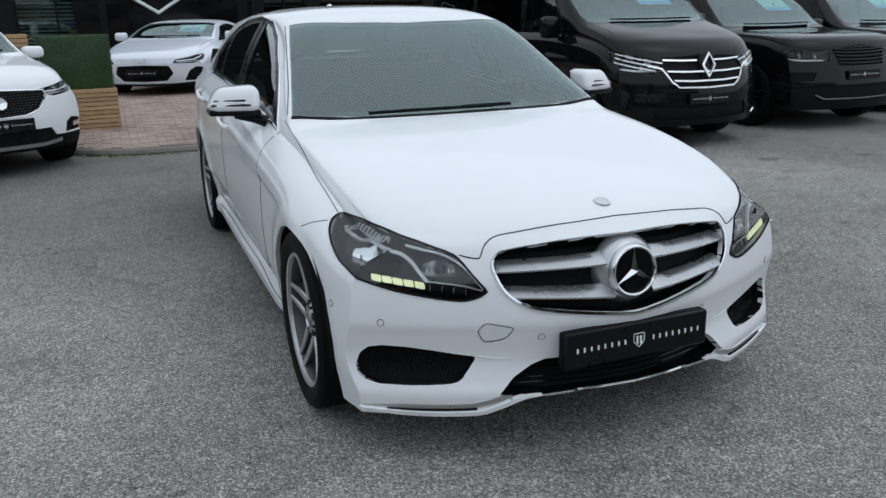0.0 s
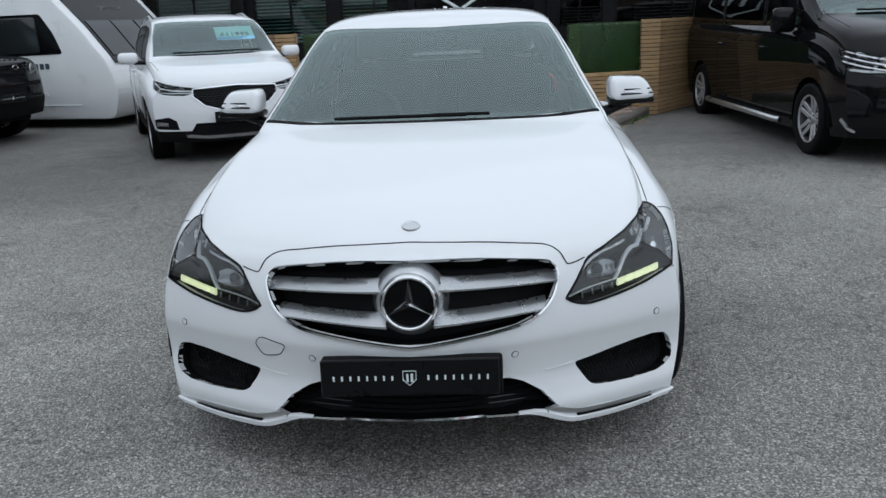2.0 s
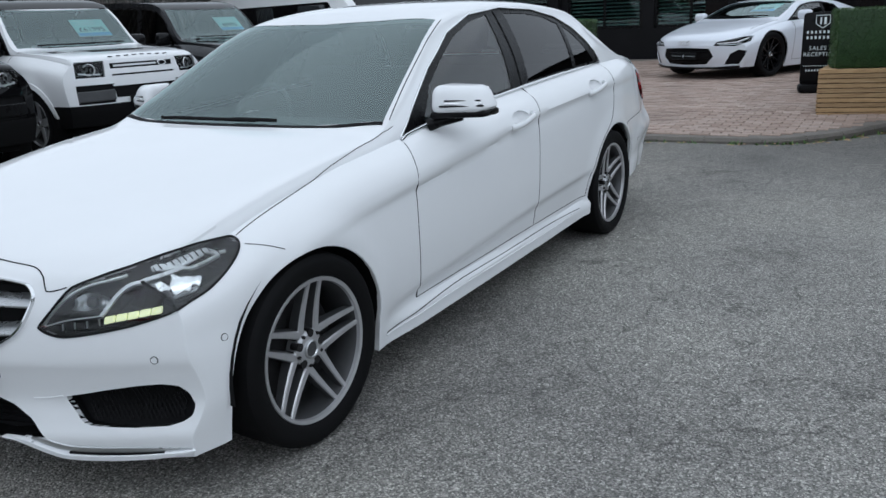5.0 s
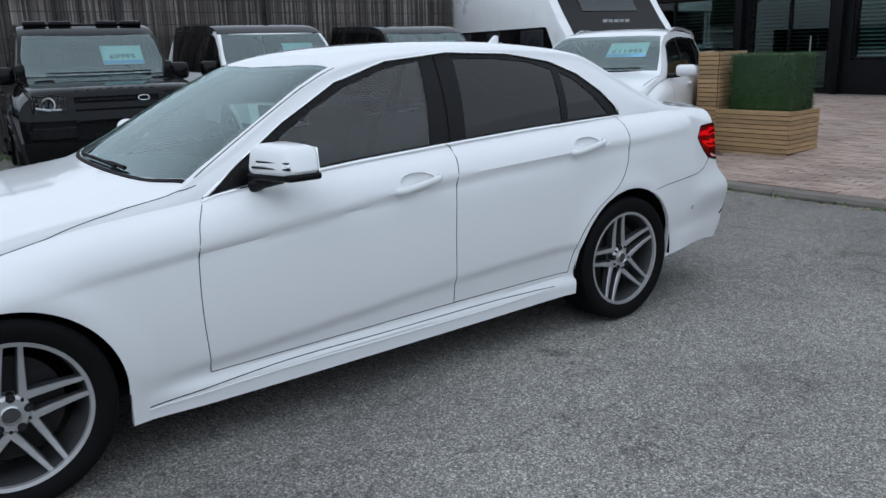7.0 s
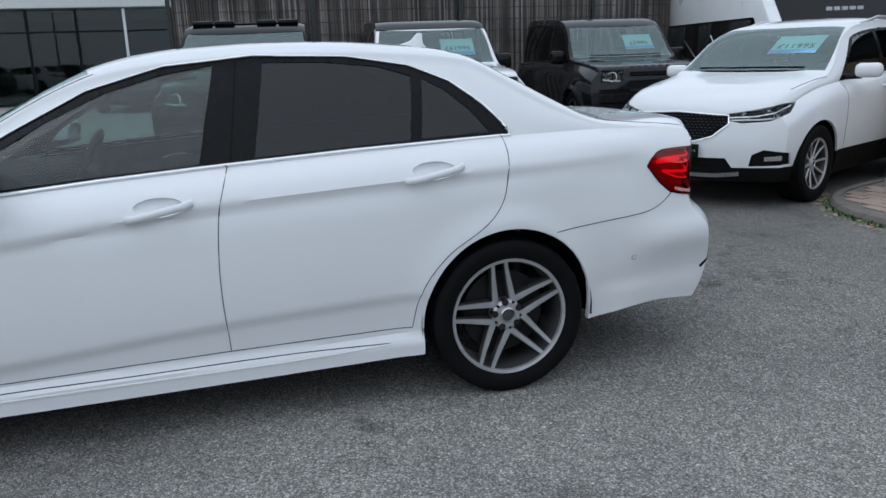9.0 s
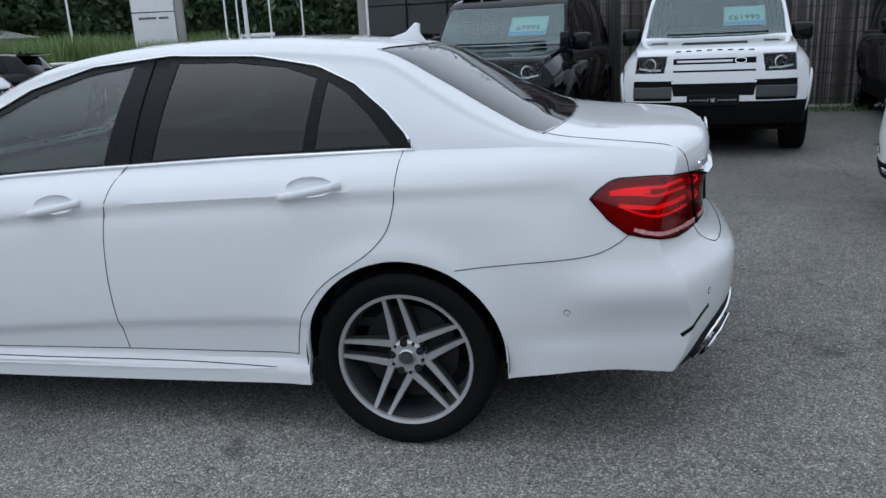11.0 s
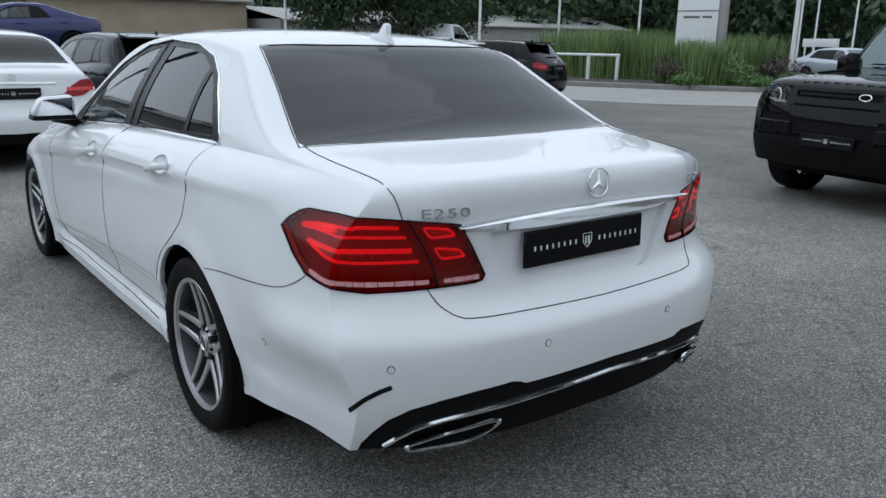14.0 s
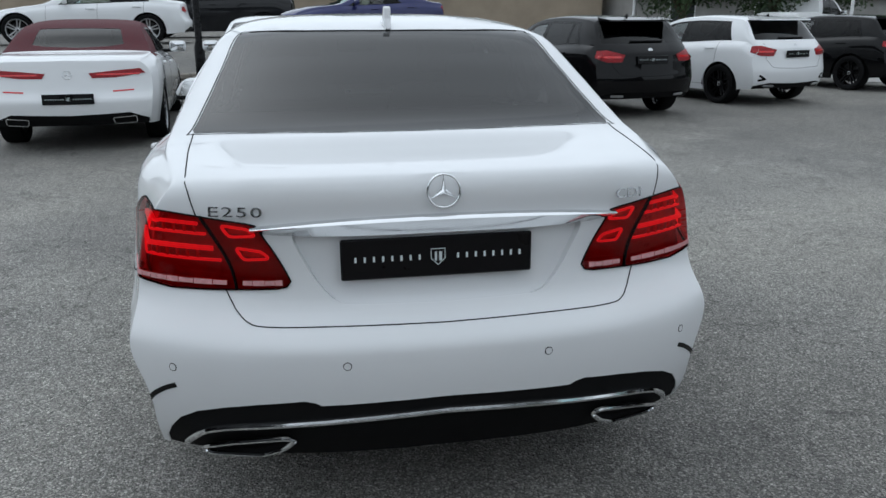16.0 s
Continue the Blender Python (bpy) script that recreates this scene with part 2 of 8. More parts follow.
M_KERBDARK = plain("worn_dark_kerb", (0.15, 0.135, 0.118), 0.85, 0, 0.35, 5, 0.3)
M_LINER = plain("headlining", (0.09, 0.09, 0.092), 0.9, 0, 0.1, 12, 0.1)
M_PLATE = plain("black_plate", (0.006, 0.006, 0.007), 0.3, 0, 0.2, spec=0.15)
M_LETTER = plain("white_print", (0.68, 0.75, 0.75), 0.5)
M_SHEET = plain("price_sheet", (0.50, 0.74, 0.74), 0.6, 0, 0.08)
M_SHEETB = plain("price_sheet_band", (0.22, 0.48, 0.72), 0.6, 0, 0.08)
M_INK = plain("ink", (0.03, 0.05, 0.07), 0.6)
M_DRL = glow("running_lamp", (0.92, 0.94, 0.55), 0.6)
M_PINK = plain("pale_lamp_strip", (0.60, 0.30, 0.31), 0.25, 0, 0.2, 60)
M_FIN = plain("lamp_satin_bezel", (0.80, 0.81, 0.82), 0.28, 0.35, 0.05)
M_EMBOSS = plain("chrome_lettering", (0.62, 0.63, 0.64), 0.18, 0.95, 0.05)
M_ASPHALT = asphalt_mat()
M_TIMBER = timber_mat()
M_PAVER = paver_mat()
M_HEDGE = leaf_mat("artificial_hedge", (0.012, 0.035, 0.008), (0.028, 0.075, 0.016), (0.06, 0.12, 0.03))
M_LEAF = leaf_mat("tree_leaf", (0.015, 0.035, 0.012), (0.03, 0.06, 0.02), (0.06, 0.10, 0.035))
M_REED = leaf_mat("reed", (0.08, 0.14, 0.04), (0.15, 0.24, 0.07), (0.27, 0.34, 0.13))
M_PURPLE = leaf_mat("purple_shrub", (0.03, 0.012, 0.018), (0.07, 0.03, 0.04), (0.09, 0.07, 0.05))
M_BARK = plain("bark", (0.09, 0.07, 0.05), 0.9, 0, 0.4, 10, 0.5)
M_KERB = plain("concrete_kerb", (0.24, 0.23, 0.215), 0.85, 0, 0.25, 4, 0.3)
M_CONC = plain("pale_concrete", (0.30, 0.295, 0.28), 0.85, 0, 0.2, 1.2, 0.3)
M_CLAD = plain("black_cladding", (0.006, 0.006, 0.007), 0.45, 0, 0.25, 2, spec=0.14)
M_MESH = plain("dark_green_steel", (0.025, 0.03, 0.028), 0.5, 0.2)
M_GRP = plain("caravan_panel", (0.72, 0.73, 0.73), 0.3, 0, 0.05, 2, 0, 0.6)
M_STEELWHITE = plain("white_steel", (0.72, 0.73, 0.73), 0.4, 0, 0.06)
M_ROOF = plain("corrugated_roof", (0.36, 0.36, 0.34), 0.7, 0.1, 0.25, 0.6, 0.2)
M_BEIGE = plain("beige_wall", (0.34, 0.28, 0.21), 0.85, 0, 0.2, 0.8, 0.2)
M_GRASS = leaf_mat("grass", (0.04, 0.09, 0.015), (0.07, 0.15, 0.03), (0.12, 0.2, 0.05))
M_STONE = plain("rubble_stone", (0.22, 0.20, 0.17), 0.9, 0, 0.35, 6, 0.5)
M_MAROON = plain("maroon_soft_top", (0.075, 0.012, 0.018), 0.85, 0, 0.2, 20, 0.3)
M_DARKGLASS = plain("dark_window", (0.02, 0.024, 0.026), 0.08, 0, 0.2, 1.0)
M_SOIL = plain("planting_soil", (0.06, 0.05, 0.04), 0.95, 0, 0.4, 8, 0.6)

# ---- mesh helpers: a shape is (points, faces) ----


def make(name, shape, material, parent=None, label="", sharp=38, smooth=True):
    v, f = shape
    me = bpy.data.meshes.new(name)
    me.from_pydata([tuple(p) for p in v], [], f)
    me.materials.append(material)
    me.validate()
    if smooth:
        me.shade_smooth()
        me.set_sharp_from_angle(angle=radians(sharp))
    else:
        me.shade_flat()
    ob = new(name, me)
    if parent is not None:
        ob.parent = parent
    return tagged(ob, label)


part = make


def thing(name, label, category, m=None, group="", kind=""):
    e = new(name)
    e.empty_display_size = 0.2
    if m is not None:
        e.matrix_basis = m
    return tagged(e, label, category, group, kind)


def join(*shapes):
    v, f = [], []
    for sv, sf in shapes:
        o = len(v)
        v += list(sv)
        f += [tuple(i + o for i in q) for q in sf]
    return v, f


def moved(shape, m):
    return [m @ Vector(p) for p in shape[0]], shape[1]


def flipped(shape):
    """The mirror image across x = 0."""
    return [(-p[0], p[1], p[2]) for p in shape[0]], [tuple(reversed(q)) for q in shape[1]]


def from_bm(bm):
    bm.verts.index_update()
    out = [v.co.copy() for v in bm.verts], [tuple(v.index for v in f.verts) for f in bm.faces]
    bm.free()
    return out


CUBE_FACES = [(0, 2, 3, 1), (4, 5, 7, 6), (0, 1, 5, 4), (2, 6, 7, 3), (0, 4, 6, 2), (1, 3, 7, 5)]


def box(cx, cy, cz, sx, sy, sz, r=0.0, seg=2):
    if r <= 0:
        return [Vector((cx + i * sx / 2, cy + j * sy / 2, cz + k * sz / 2)) for k in (-1, 1) for j in (-1, 1) for i in (-1, 1)], CUBE_FACES
    bm = bmesh.new()
    bmesh.ops.create_cube(bm, size=1.0)
    for v in bm.verts:
        v.co = Vector((cx + v.co.x * sx, cy + v.co.y * sy, cz + v.co.z * sz))
    if r > 0:
        bmesh.ops.bevel(bm, geom=bm.edges[:], offset=min(r, 0.45 * min(sx, sy, sz)), segments=seg, affect="EDGES", profile=0.5)
    return from_bm(bm)


def prism(poly, axis, a, b, bevel=0.0):
    """A polygon in the two other axes, drawn out from a to b along an axis (0, 1 or 2)."""
    n = len(poly)
    oth = [i for i in range(3) if i != axis]
    v = []
    for d in (a, b):
        for p in poly:
            q = [0, 0, 0]
            q[axis], q[oth[0]], q[oth[1]] = d, p[0], p[1]
            v.append(tuple(q))
    f = [tuple(range(n))[::-1], tuple(range(n, 2 * n))] + [(i, (i + 1) % n, n + (i + 1) % n, n + i) for i in range(n)]
    bm = bmesh.new()
    vs = [bm.verts.new(p) for p in v]
    for q in f:
        bm.faces.new([vs[i] for i in q])
    bmesh.ops.recalc_face_normals(bm, faces=bm.faces[:])
    if bevel:
        bmesh.ops.bevel(bm, geom=bm.edges[:], offset=bevel, segments=2, affect="EDGES", profile=0.5)
    return from_bm(bm)


def lathe(profile, n=40, axis="x"):
    """Turns (radius, along) pairs round an axis."""
    v, f = [], []
    for i in range(n):
        a = 2 * math.pi * i / n
        for r, d in profile:
            c, s = r * math.cos(a), r * math.sin(a)
            v.append((d, c, s) if axis == "x" else (c, s, d) if axis == "z" else (s, d, c))
    k = len(profile)
    for i in range(n):
        for j in range(k - 1):
            a, b = i * k + j, ((i + 1) % n) * k + j
            f.append((a, b, b + 1, a + 1))
    return v, f


def tube(path, r, n=8, closed=False):
    """A round bar along a path; r may change from point to point."""
    pts = [Vector(p) for p in path]
    v, f = [], []
    m = len(pts)
    for i, p in enumerate(pts):
        a, b = pts[(i - 1) % m if closed else max(i - 1, 0)], pts[(i + 1) % m if closed else min(i + 1, m - 1)]
        t = (b - a).normalized()
        s = t.cross(Vector((0, 0, 1)) if abs(t.z) < 0.9 else Vector((1, 0, 0))).normalized()
        u = s.cross(t)
        rr = r[i] if isinstance(r, (list, tuple)) else r
        for k in range(n):
            an = 2 * math.pi * k / n
            v.append(p + s * math.cos(an) * rr + u * math.sin(an) * rr)
    for i in range(m if closed else m - 1):
        j = (i + 1) % m
        for k in range(n):
            f.append((i * n + k, i * n + (k + 1) % n, j * n + (k + 1) % n, j * n + k))
    if not closed:
        f += [tuple(range(n))[::-1], tuple(range((m - 1) * n, m * n))]
    return v, f


def curve(pairs):
    """A smooth curve through (x, y) pairs that never overshoots."""
    xs, ys = np.array([p[0] for p in pairs], float), np.array([p[1] for p in pairs], float)
    h = np.diff(xs)
    d = np.diff(ys) / h
    m = np.zeros(len(xs))
    m[0], m[-1] = d[0], d[-1]
    for i in range(1, len(xs) - 1):
        if d[i - 1] * d[i] > 0:
            w1, w2 = 2 * h[i] + h[i - 1], h[i] + 2 * h[i - 1]
            m[i] = (w1 + w2) / (w1 / d[i - 1] + w2 / d[i])

    def at(x):
        x = float(min(max(x, xs[0]), xs[-1]))
        i = int(min(max(np.searchsorted(xs, x) - 1, 0), len(h) - 1))
        t = (x - xs[i]) / h[i]
        return float((2 * t**3 - 3 * t**2 + 1) * ys[i] + (t**3 - 2 * t**2 + t) * h[i] * m[i] + (-2 * t**3 + 3 * t**2) * ys[i + 1] + (t**3 - t**2) * h[i] * m[i + 1])

    return at


def rounded(poly, r=0.02, seg=3):
    """A polygon with its corners cut round."""
    out, n = [], len(poly)
    for i in range(n):
        p, a, b = Vector(poly[i]), Vector(poly[i - 1]), Vector(poly[(i + 1) % n])
        da, db = a - p, b - p
        ra = min(r, da.length * 0.45, db.length * 0.45)
        s, e = p + da.normalized() * ra, p + db.normalized() * ra
        for k in range(seg + 1):
            t = k / seg
            q = s * (1 - t) ** 2 + p * 2 * t * (1 - t) + e * t**2
            out.append((q.x, q.y))
    return out


def smooth_line(pts, n=6):
    """Catmull-Rom through points of any dimension."""
    p = [Vector(q) for q in pts]
    out = []
    for i in range(len(p) - 1):
        a, b, c, d = p[max(i - 1, 0)], p[i], p[i + 1], p[min(i + 2, len(p) - 1)]
        for k in range(n):
            t = k / n
            out.append(0.5 * (2 * b + (c - a) * t + (2 * a - 5 * b + 4 * c - d) * t * t + (3 * b - a - 3 * c + d) * t**3))
    return out + [p[-1]]


def words(text, size, m, material, parent, name="lettering", label="", depth=0.002, spread=1.0):
    cu = bpy.data.curves.new(name, "FONT")
    cu.body, cu.size, cu.extrude, cu.align_x, cu.align_y, cu.space_character, cu.resolution_u = text, size, depth, "CENTER", "CENTER", spread, 3
    tmp = new(name + "_outline", cu)
    bpy.context.view_layer.update()
    me = bpy.data.meshes.new_from_object(tmp.evaluated_get(bpy.context.evaluated_depsgraph_get()))
    bpy.data.objects.remove(tmp)
    bpy.data.curves.remove(cu)
    me.transform(m)
    me.materials.clear()
    me.materials.append(material)
    me.name = name
    ob = new(name, me)
    if parent is not None:
        ob.parent = parent
    return tagged(ob, label)

from mathutils.bvhtree import BVHTree

# ---- car bodies: one half is drawn as a smooth shell, its openings are cut along outlines, and both halves are joined ----


class Shell:
    def __init__(s, spec):
        s.p = spec
        g = spec.get
        s.top, s.belt, s.wide, s.bot = curve(spec["top"]), curve(spec["belt"]), curve(spec["wide"]), curve(spec["bot"])
        s.side, s.nose, s.tail = curve(spec["side"]), curve(spec["nose"]), curve(spec["tail"])
        s.y0, s.y1 = spec["y0"], spec["y1"]
        s.tumble = g("tumble", 0.5)
        s.groups = {}
        s._build(g("stations", 70), g("nl", 16), g("nu", 8), g("nr", 10))

    def section(s, y, nl, nu, nr):
        zb, zs, w, zt = s.bot(y), s.belt(y), s.wide(y), s.top(y)
        h = max(zt - zs, 0.01)
        pts = []
        det = s.p.get("detail")
        for j in range(nl + 1):
            v = j / nl
            z = zb + (zs - zb) * v
            x = w * s.side(v)
            if det:
                x += det(y, z, v)
            pts.append((x, z))
        xs, zs = pts[-1]
        full = min(1.0, max(0.0, (h - 0.05) / 0.3))
        rail = s.p.get("rail_low", 0.3) + (s.p.get("rail", 0.86) - s.p.get("rail_low", 0.3)) * full
        xr = xs - s.tumble * h * rail
        for k in range(1, nu + 1):
            q = k / nu
            pts.append((xs + (xr - xs) * q + 0.022 * math.sin(math.pi * q) * full, zs + h * rail * q))
        zr = zs + h * rail
        e = 2 / s.p.get("crown", 2.5)
        for k in range(1, nr + 1):
            a = math.pi / 2 * k / nr
            pts.append((xr * math.cos(a) ** e if k < nr else 0.0, zr + (zt - zr) * math.sin(a) ** e))
        return pts

    def rail_at(s, y):
        """Half-width and height of the roof rail."""
        zs, zt = s.belt(y), s.top(y)
        h = max(zt - zs, 0.01)
        full = min(1.0, max(0.0, (h - 0.05) / 0.3))
        rail = s.p.get("rail_low", 0.3) + (s.p.get("rail", 0.86) - s.p.get("rail_low", 0.3)) * full
        return s.wide(y) * s.side(1.0) - s.tumble * h * rail, zs + h * rail

    def push(s, x, y, z):
        p = s.p
        df, dr = p.get("df", 1.25), p.get("dr", 1.25)
        a = (y - s.y0) / df
        if a < 1:
            y += (s.nose(z) + p["cf"] * min(1.2, abs(x) / p["wf"]) ** p["pf"]) * (1 - a) ** 2
        b = (s.y1 - y) / dr
        if b < 1:
            y -= (s.tail(z) + p["cr"] * min(1.2, abs(x) / p["wr"]) ** p["pr"]) * (1 - b) ** 2
        return Vector((x, y, z))

    def _build(s, ns, nl, nu, nr):
        bm = bmesh.new()
        s.bm = bm
        t = np.linspace(0, 1, ns)
        t = t - 0.10 * np.sin(2 * np.pi * t) / (2 * np.pi) * 6 * 0.9
        t = (t - t[0]) / (t[-1] - t[0])
        ys = s.y0 + (s.y1 - s.y0) * np.sort(t)
        rows, soft = [], []
        for y in ys:
            rows.append([bm.verts.new(s.push(x, y, z)) for x, z in s.section(y, nl, nu, nr)])
        for a, b in zip(rows, rows[1:]):
            for i in range(len(a) - 1):
                bm.faces.new((a[i], b[i], b[i + 1], a[i + 1]))
        for end, row in ((0, rows[0]), (1, rows[-1])):
            y = ys[0] if end == 0 else ys[-1]
            sec = s.section(y, nl, nu, nr)
            ring, low = sec[nl:], sec[:nl]
            grid = []
            for j in range(nl):
                line = [row[j]]
                for k in range(1, len(ring)):
                    x = low[j][0] * ring[k][0] / ring[0][0]
                    z = low[j][1] + (ring[k][1] - ring[0][1]) * (j / nl) ** 2
                    line.append(bm.verts.new(s.push(x, y, z)))
                grid.append(line)
            grid.append(row[nl:])
            for a, b in zip(grid, grid[1:]):
                for i in range(len(a) - 1):
                    q = (a[i], a[i + 1], b[i + 1], b[i]) if end == 1 else (a[i], b[i], b[i + 1], a[i + 1])
                    bm.faces.new(q)
            soft += row + rows[1 if end == 0 else -2] + rows[2 if end == 0 else -3] + [v for g in grid for v in g[1:4]] + [v for g in grid[-4:-1] for v in g]
        soft = [v for v in set(soft) if not v.is_boundary]
        for _ in range(s.p.get("soften", 3)):
            nxt = {v: sum((e.other_vert(v).co for e in v.link_edges), Vector()) / len(v.link_edges) for v in soft}
            for v, c in nxt.items():
                v.co = v.co * 0.45 + c * 0.55
        melt = s.p.get("melt")
        if melt:
            area = [v for v in bm.verts if melt(v.co) and not v.is_boundary]
            for _ in range(s.p.get("melt_times", 20)):
                nxt = {v: sum((e.other_vert(v).co for e in v.link_edges), Vector()) / len(v.link_edges) for v in area}
                for v, c in nxt.items():
                    k = melt(v.co)
                    v.co = v.co.lerp(c, 0.5 * k)
        bm.normal_update()
        cen = sum((f.normal.dot(f.calc_center_median() - Vector((0, 1.5, 0.7))) > 0 for f in bm.faces)) / len(bm.faces)
        if cen < 0.5:
            bmesh.ops.reverse_faces(bm, faces=bm.faces[:])
            bm.normal_update()
        s.tree = BVHTree.FromBMesh(bm)
        s.tag = bm.faces.layers.int.new("piece")

    # views: "top" reads (x, y); an angle reads (along, z), 0 from the front, 90 from the side, 180 from behind (along = -x)
    def axes(s, view):
        if view == "top":
            return Vector((1, 0, 0)), Vector((0, 1, 0)), Vector((0, 0, 1))
        a = radians(view)
        return Vector((math.cos(a), math.sin(a), 0)), Vector((0, 0, 1)), Vector((math.sin(a), -math.cos(a), 0))

    def cut(s, name, view, poly, depth=None, facing=0.05, only=(0,)):
        """Marks the part of the shell inside an outline seen from a side as a piece."""
        U, W, N = s.axes(view)
        bm, tag = s.bm, s.tag
        us, ws = [p[0] for p in poly], [p[1] for p in poly]
        lo, hi = (min(us) - 0.12, min(ws) - 0.12), (max(us) + 0.12, max(ws) + 0.12)

        def near(f):
            if f[tag] not in only or f.normal.dot(N) < facing:
                return False
            c = f.calc_center_median()
            if depth and not depth[0] <= c.dot(N) <= depth[1]:
                return False
            return lo[0] <= c.dot(U) <= hi[0] and lo[1] <= c.dot(W) <= hi[1]

        live = [f for f in bm.faces if near(f)]
        n = len(poly)
        for i in range(n):
            a, b = poly[i], poly[(i + 1) % n]
            dx, dy = b[0] - a[0], b[1] - a[1]
            if dx * dx + dy * dy < 1e-10:
                continue
            no = U * dy - W * dx
            co = U * a[0] + W * a[1]
            x0, x1, y0, y1 = min(a[0], b[0]) - 1e-4, max(a[0], b[0]) + 1e-4, min(a[1], b[1]) - 1e-4, max(a[1], b[1]) + 1e-4
            hit = []
            for f in live:
                fu = [v.co.dot(U) for v in f.verts]
                fw = [v.co.dot(W) for v in f.verts]
                if max(fu) >= x0 and min(fu) <= x1 and max(fw) >= y0 and min(fw) <= y1:
                    hit.append(f)
            if not hit:
                continue
            hs = set(hit)
            geom = list(hs) + list({e for f in hs for e in f.edges}) + list({v for f in hs for v in f.verts})
            r = bmesh.ops.bisect_plane(bm, geom=geom, dist=1e-5, plane_co=co, plane_no=no)
            live = list({f for f in live if f.is_valid} | {g for g in r["geom"] if isinstance(g, bmesh.types.BMFace)})
        gid = s.groups.setdefault(name, len(s.groups) + 1)
        for f in live:
            if not f.is_valid or f[tag] not in only or f.normal.dot(N) < facing - 0.05:
                continue
            c = f.calc_center_median()
            if depth and not depth[0] <= c.dot(N) <= depth[1]:
                continue
            u, w = c.dot(U), c.dot(W)
            ins = False
            for i in range(n):
                (x1, y1), (x2, y2) = poly[i], poly[i - 1]
                if (y1 > w) != (y2 > w) and u < (x2 - x1) * (w - y1) / (y2 - y1) + x1:
                    ins = not ins
            if ins:
                f[tag] = gid
        return gid

    def claim(s, name, view, poly, near):
        """Gives a piece what is left of the body inside its outline, folds included, beyond a depth."""
        U, W, N = s.axes(view)
        g = s.gid(name)
        for f in s.bm.faces:
            c = f.calc_center_median()
            if f[s.tag] == 0 and c.dot(N) > near:
                u, w = c.dot(U), c.dot(W)
                ins = False
                for i in range(len(poly)):
                    (x1, y1), (x2, y2) = poly[i], poly[i - 1]
                    if (y1 > w) != (y2 > w) and u < (x2 - x1) * (w - y1) / (y2 - y1) + x1:
                        ins = not ins
                if ins:
                    f[s.tag] = g

    def gid(s, name):
        return s.groups.get(name, -1) if name else 0

    def take(s, name, off=0.0, wall=0.0, whole=False, keep=None):
        """The piece as a shape, pushed out (or in) along its normals; wall: a skirt that goes in by that much round its edge."""
        g = s.gid(name)
        faces = [f for f in s.bm.faces if f[s.tag] == g and (keep is None or keep(f.calc_center_median()))]
        idx, v, q = {}, [], []
        fs = set(faces)
        nrm = {}
        for f in faces:
            for w in f.verts:
                nrm[w] = nrm.get(w, Vector()) + f.normal * f.calc_area()
        for w, nn in nrm.items():
            nn.normalize()
            idx[w] = len(v)
            c = w.co + nn * off
            if abs(w.co.x) < 1e-5:
                c.x = 0
            v.append(c)
        for f in faces:
            q.append(tuple(idx[w] for w in f.verts))
        if wall:
            inner = {}
            for f in faces:
                for lp in f.loops:
                    e = lp.edge
                    if sum(1 for lf in e.link_faces if lf in fs) == 1 and not all(abs(w.co.x) < 1e-5 for w in e.verts):
                        a, b = lp.vert, lp.link_loop_next.vert
                        for w in (a, b):
                            if w not in inner:
                                inner[w] = len(v)
                                c = Vector(v[idx[w]]) - nrm[w] * wall
                                if abs(w.co.x) < 1e-5:
                                    c.x = 0
                                v.append(c)
                        q.append((idx[b], idx[a], inner[a], inner[b]))
        shape = (v, q)
        if whole:
            n = len(v)
            mir = {}
            v2 = list(v)
            for i, p in enumerate(v):
                if abs(p[0]) < 1e-5:
                    mir[i] = i
                else:
                    mir[i] = len(v2)
                    v2.append((-p[0], p[1], p[2]))
            shape = (v2, q + [tuple(mir[i] for i in reversed(t)) for t in q])
        return shape

    def edge(s, name):
        """Closed outlines of a piece."""
        g = s.gid(name)
        nxt = {}
        for f in s.bm.faces:
            if f[s.tag] == g:
                for lp in f.loops:
                    if all(o is f or o[s.tag] != g for o in lp.edge.link_faces):
                        nxt[lp.vert] = lp.link_loop_next.vert
        loops = []
        while nxt:
            a, b = nxt.popitem()
            loop = [a]
            while b in nxt:
                loop.append(b)
                b = nxt.pop(b)
            loops.append([w.co.copy() for w in loop])
        return max(loops, key=len) if loops else []

    def on(s, view, u, w):
        """The point of the shell under (u, w) of a view, and its normal."""
        neg = (view in ("top", 0) and u < 0) or (view == 180 and u > 0)
        if neg:
            u = -u
        U, W, N = s.axes(view)
        p, nn, _, _ = s.tree.ray_cast(U * u + W * w + N * 6, -N)
        if p is None:
            p, nn, _, _ = s.tree.find_nearest(U * u + W * w + N * 0.8)
        if neg:
            p, nn = Vector((-p.x, p.y, p.z)), Vector((-nn.x, nn.y, nn.z))
        return p, nn

    def strip(s, view, pts, width, height=0.001, fine=0.016, closed=False):
        """A band of a width and height laid on the shell along a line of a view."""
        line = []
        pp = list(pts) + ([pts[0]] if closed else [])
        for a, b in zip(pp, pp[1:]):
            k = max(1, int(math.dist(a, b) / fine))
            line += [(a[0] + (b[0] - a[0]) * i / k, a[1] + (b[1] - a[1]) * i / k) for i in range(k)]
        if not closed:
            line.append(pp[-1])
        got = [s.on(view, *p) for p in line]
        return band([g[0] for g in got], [g[1] for g in got], width, height, closed)


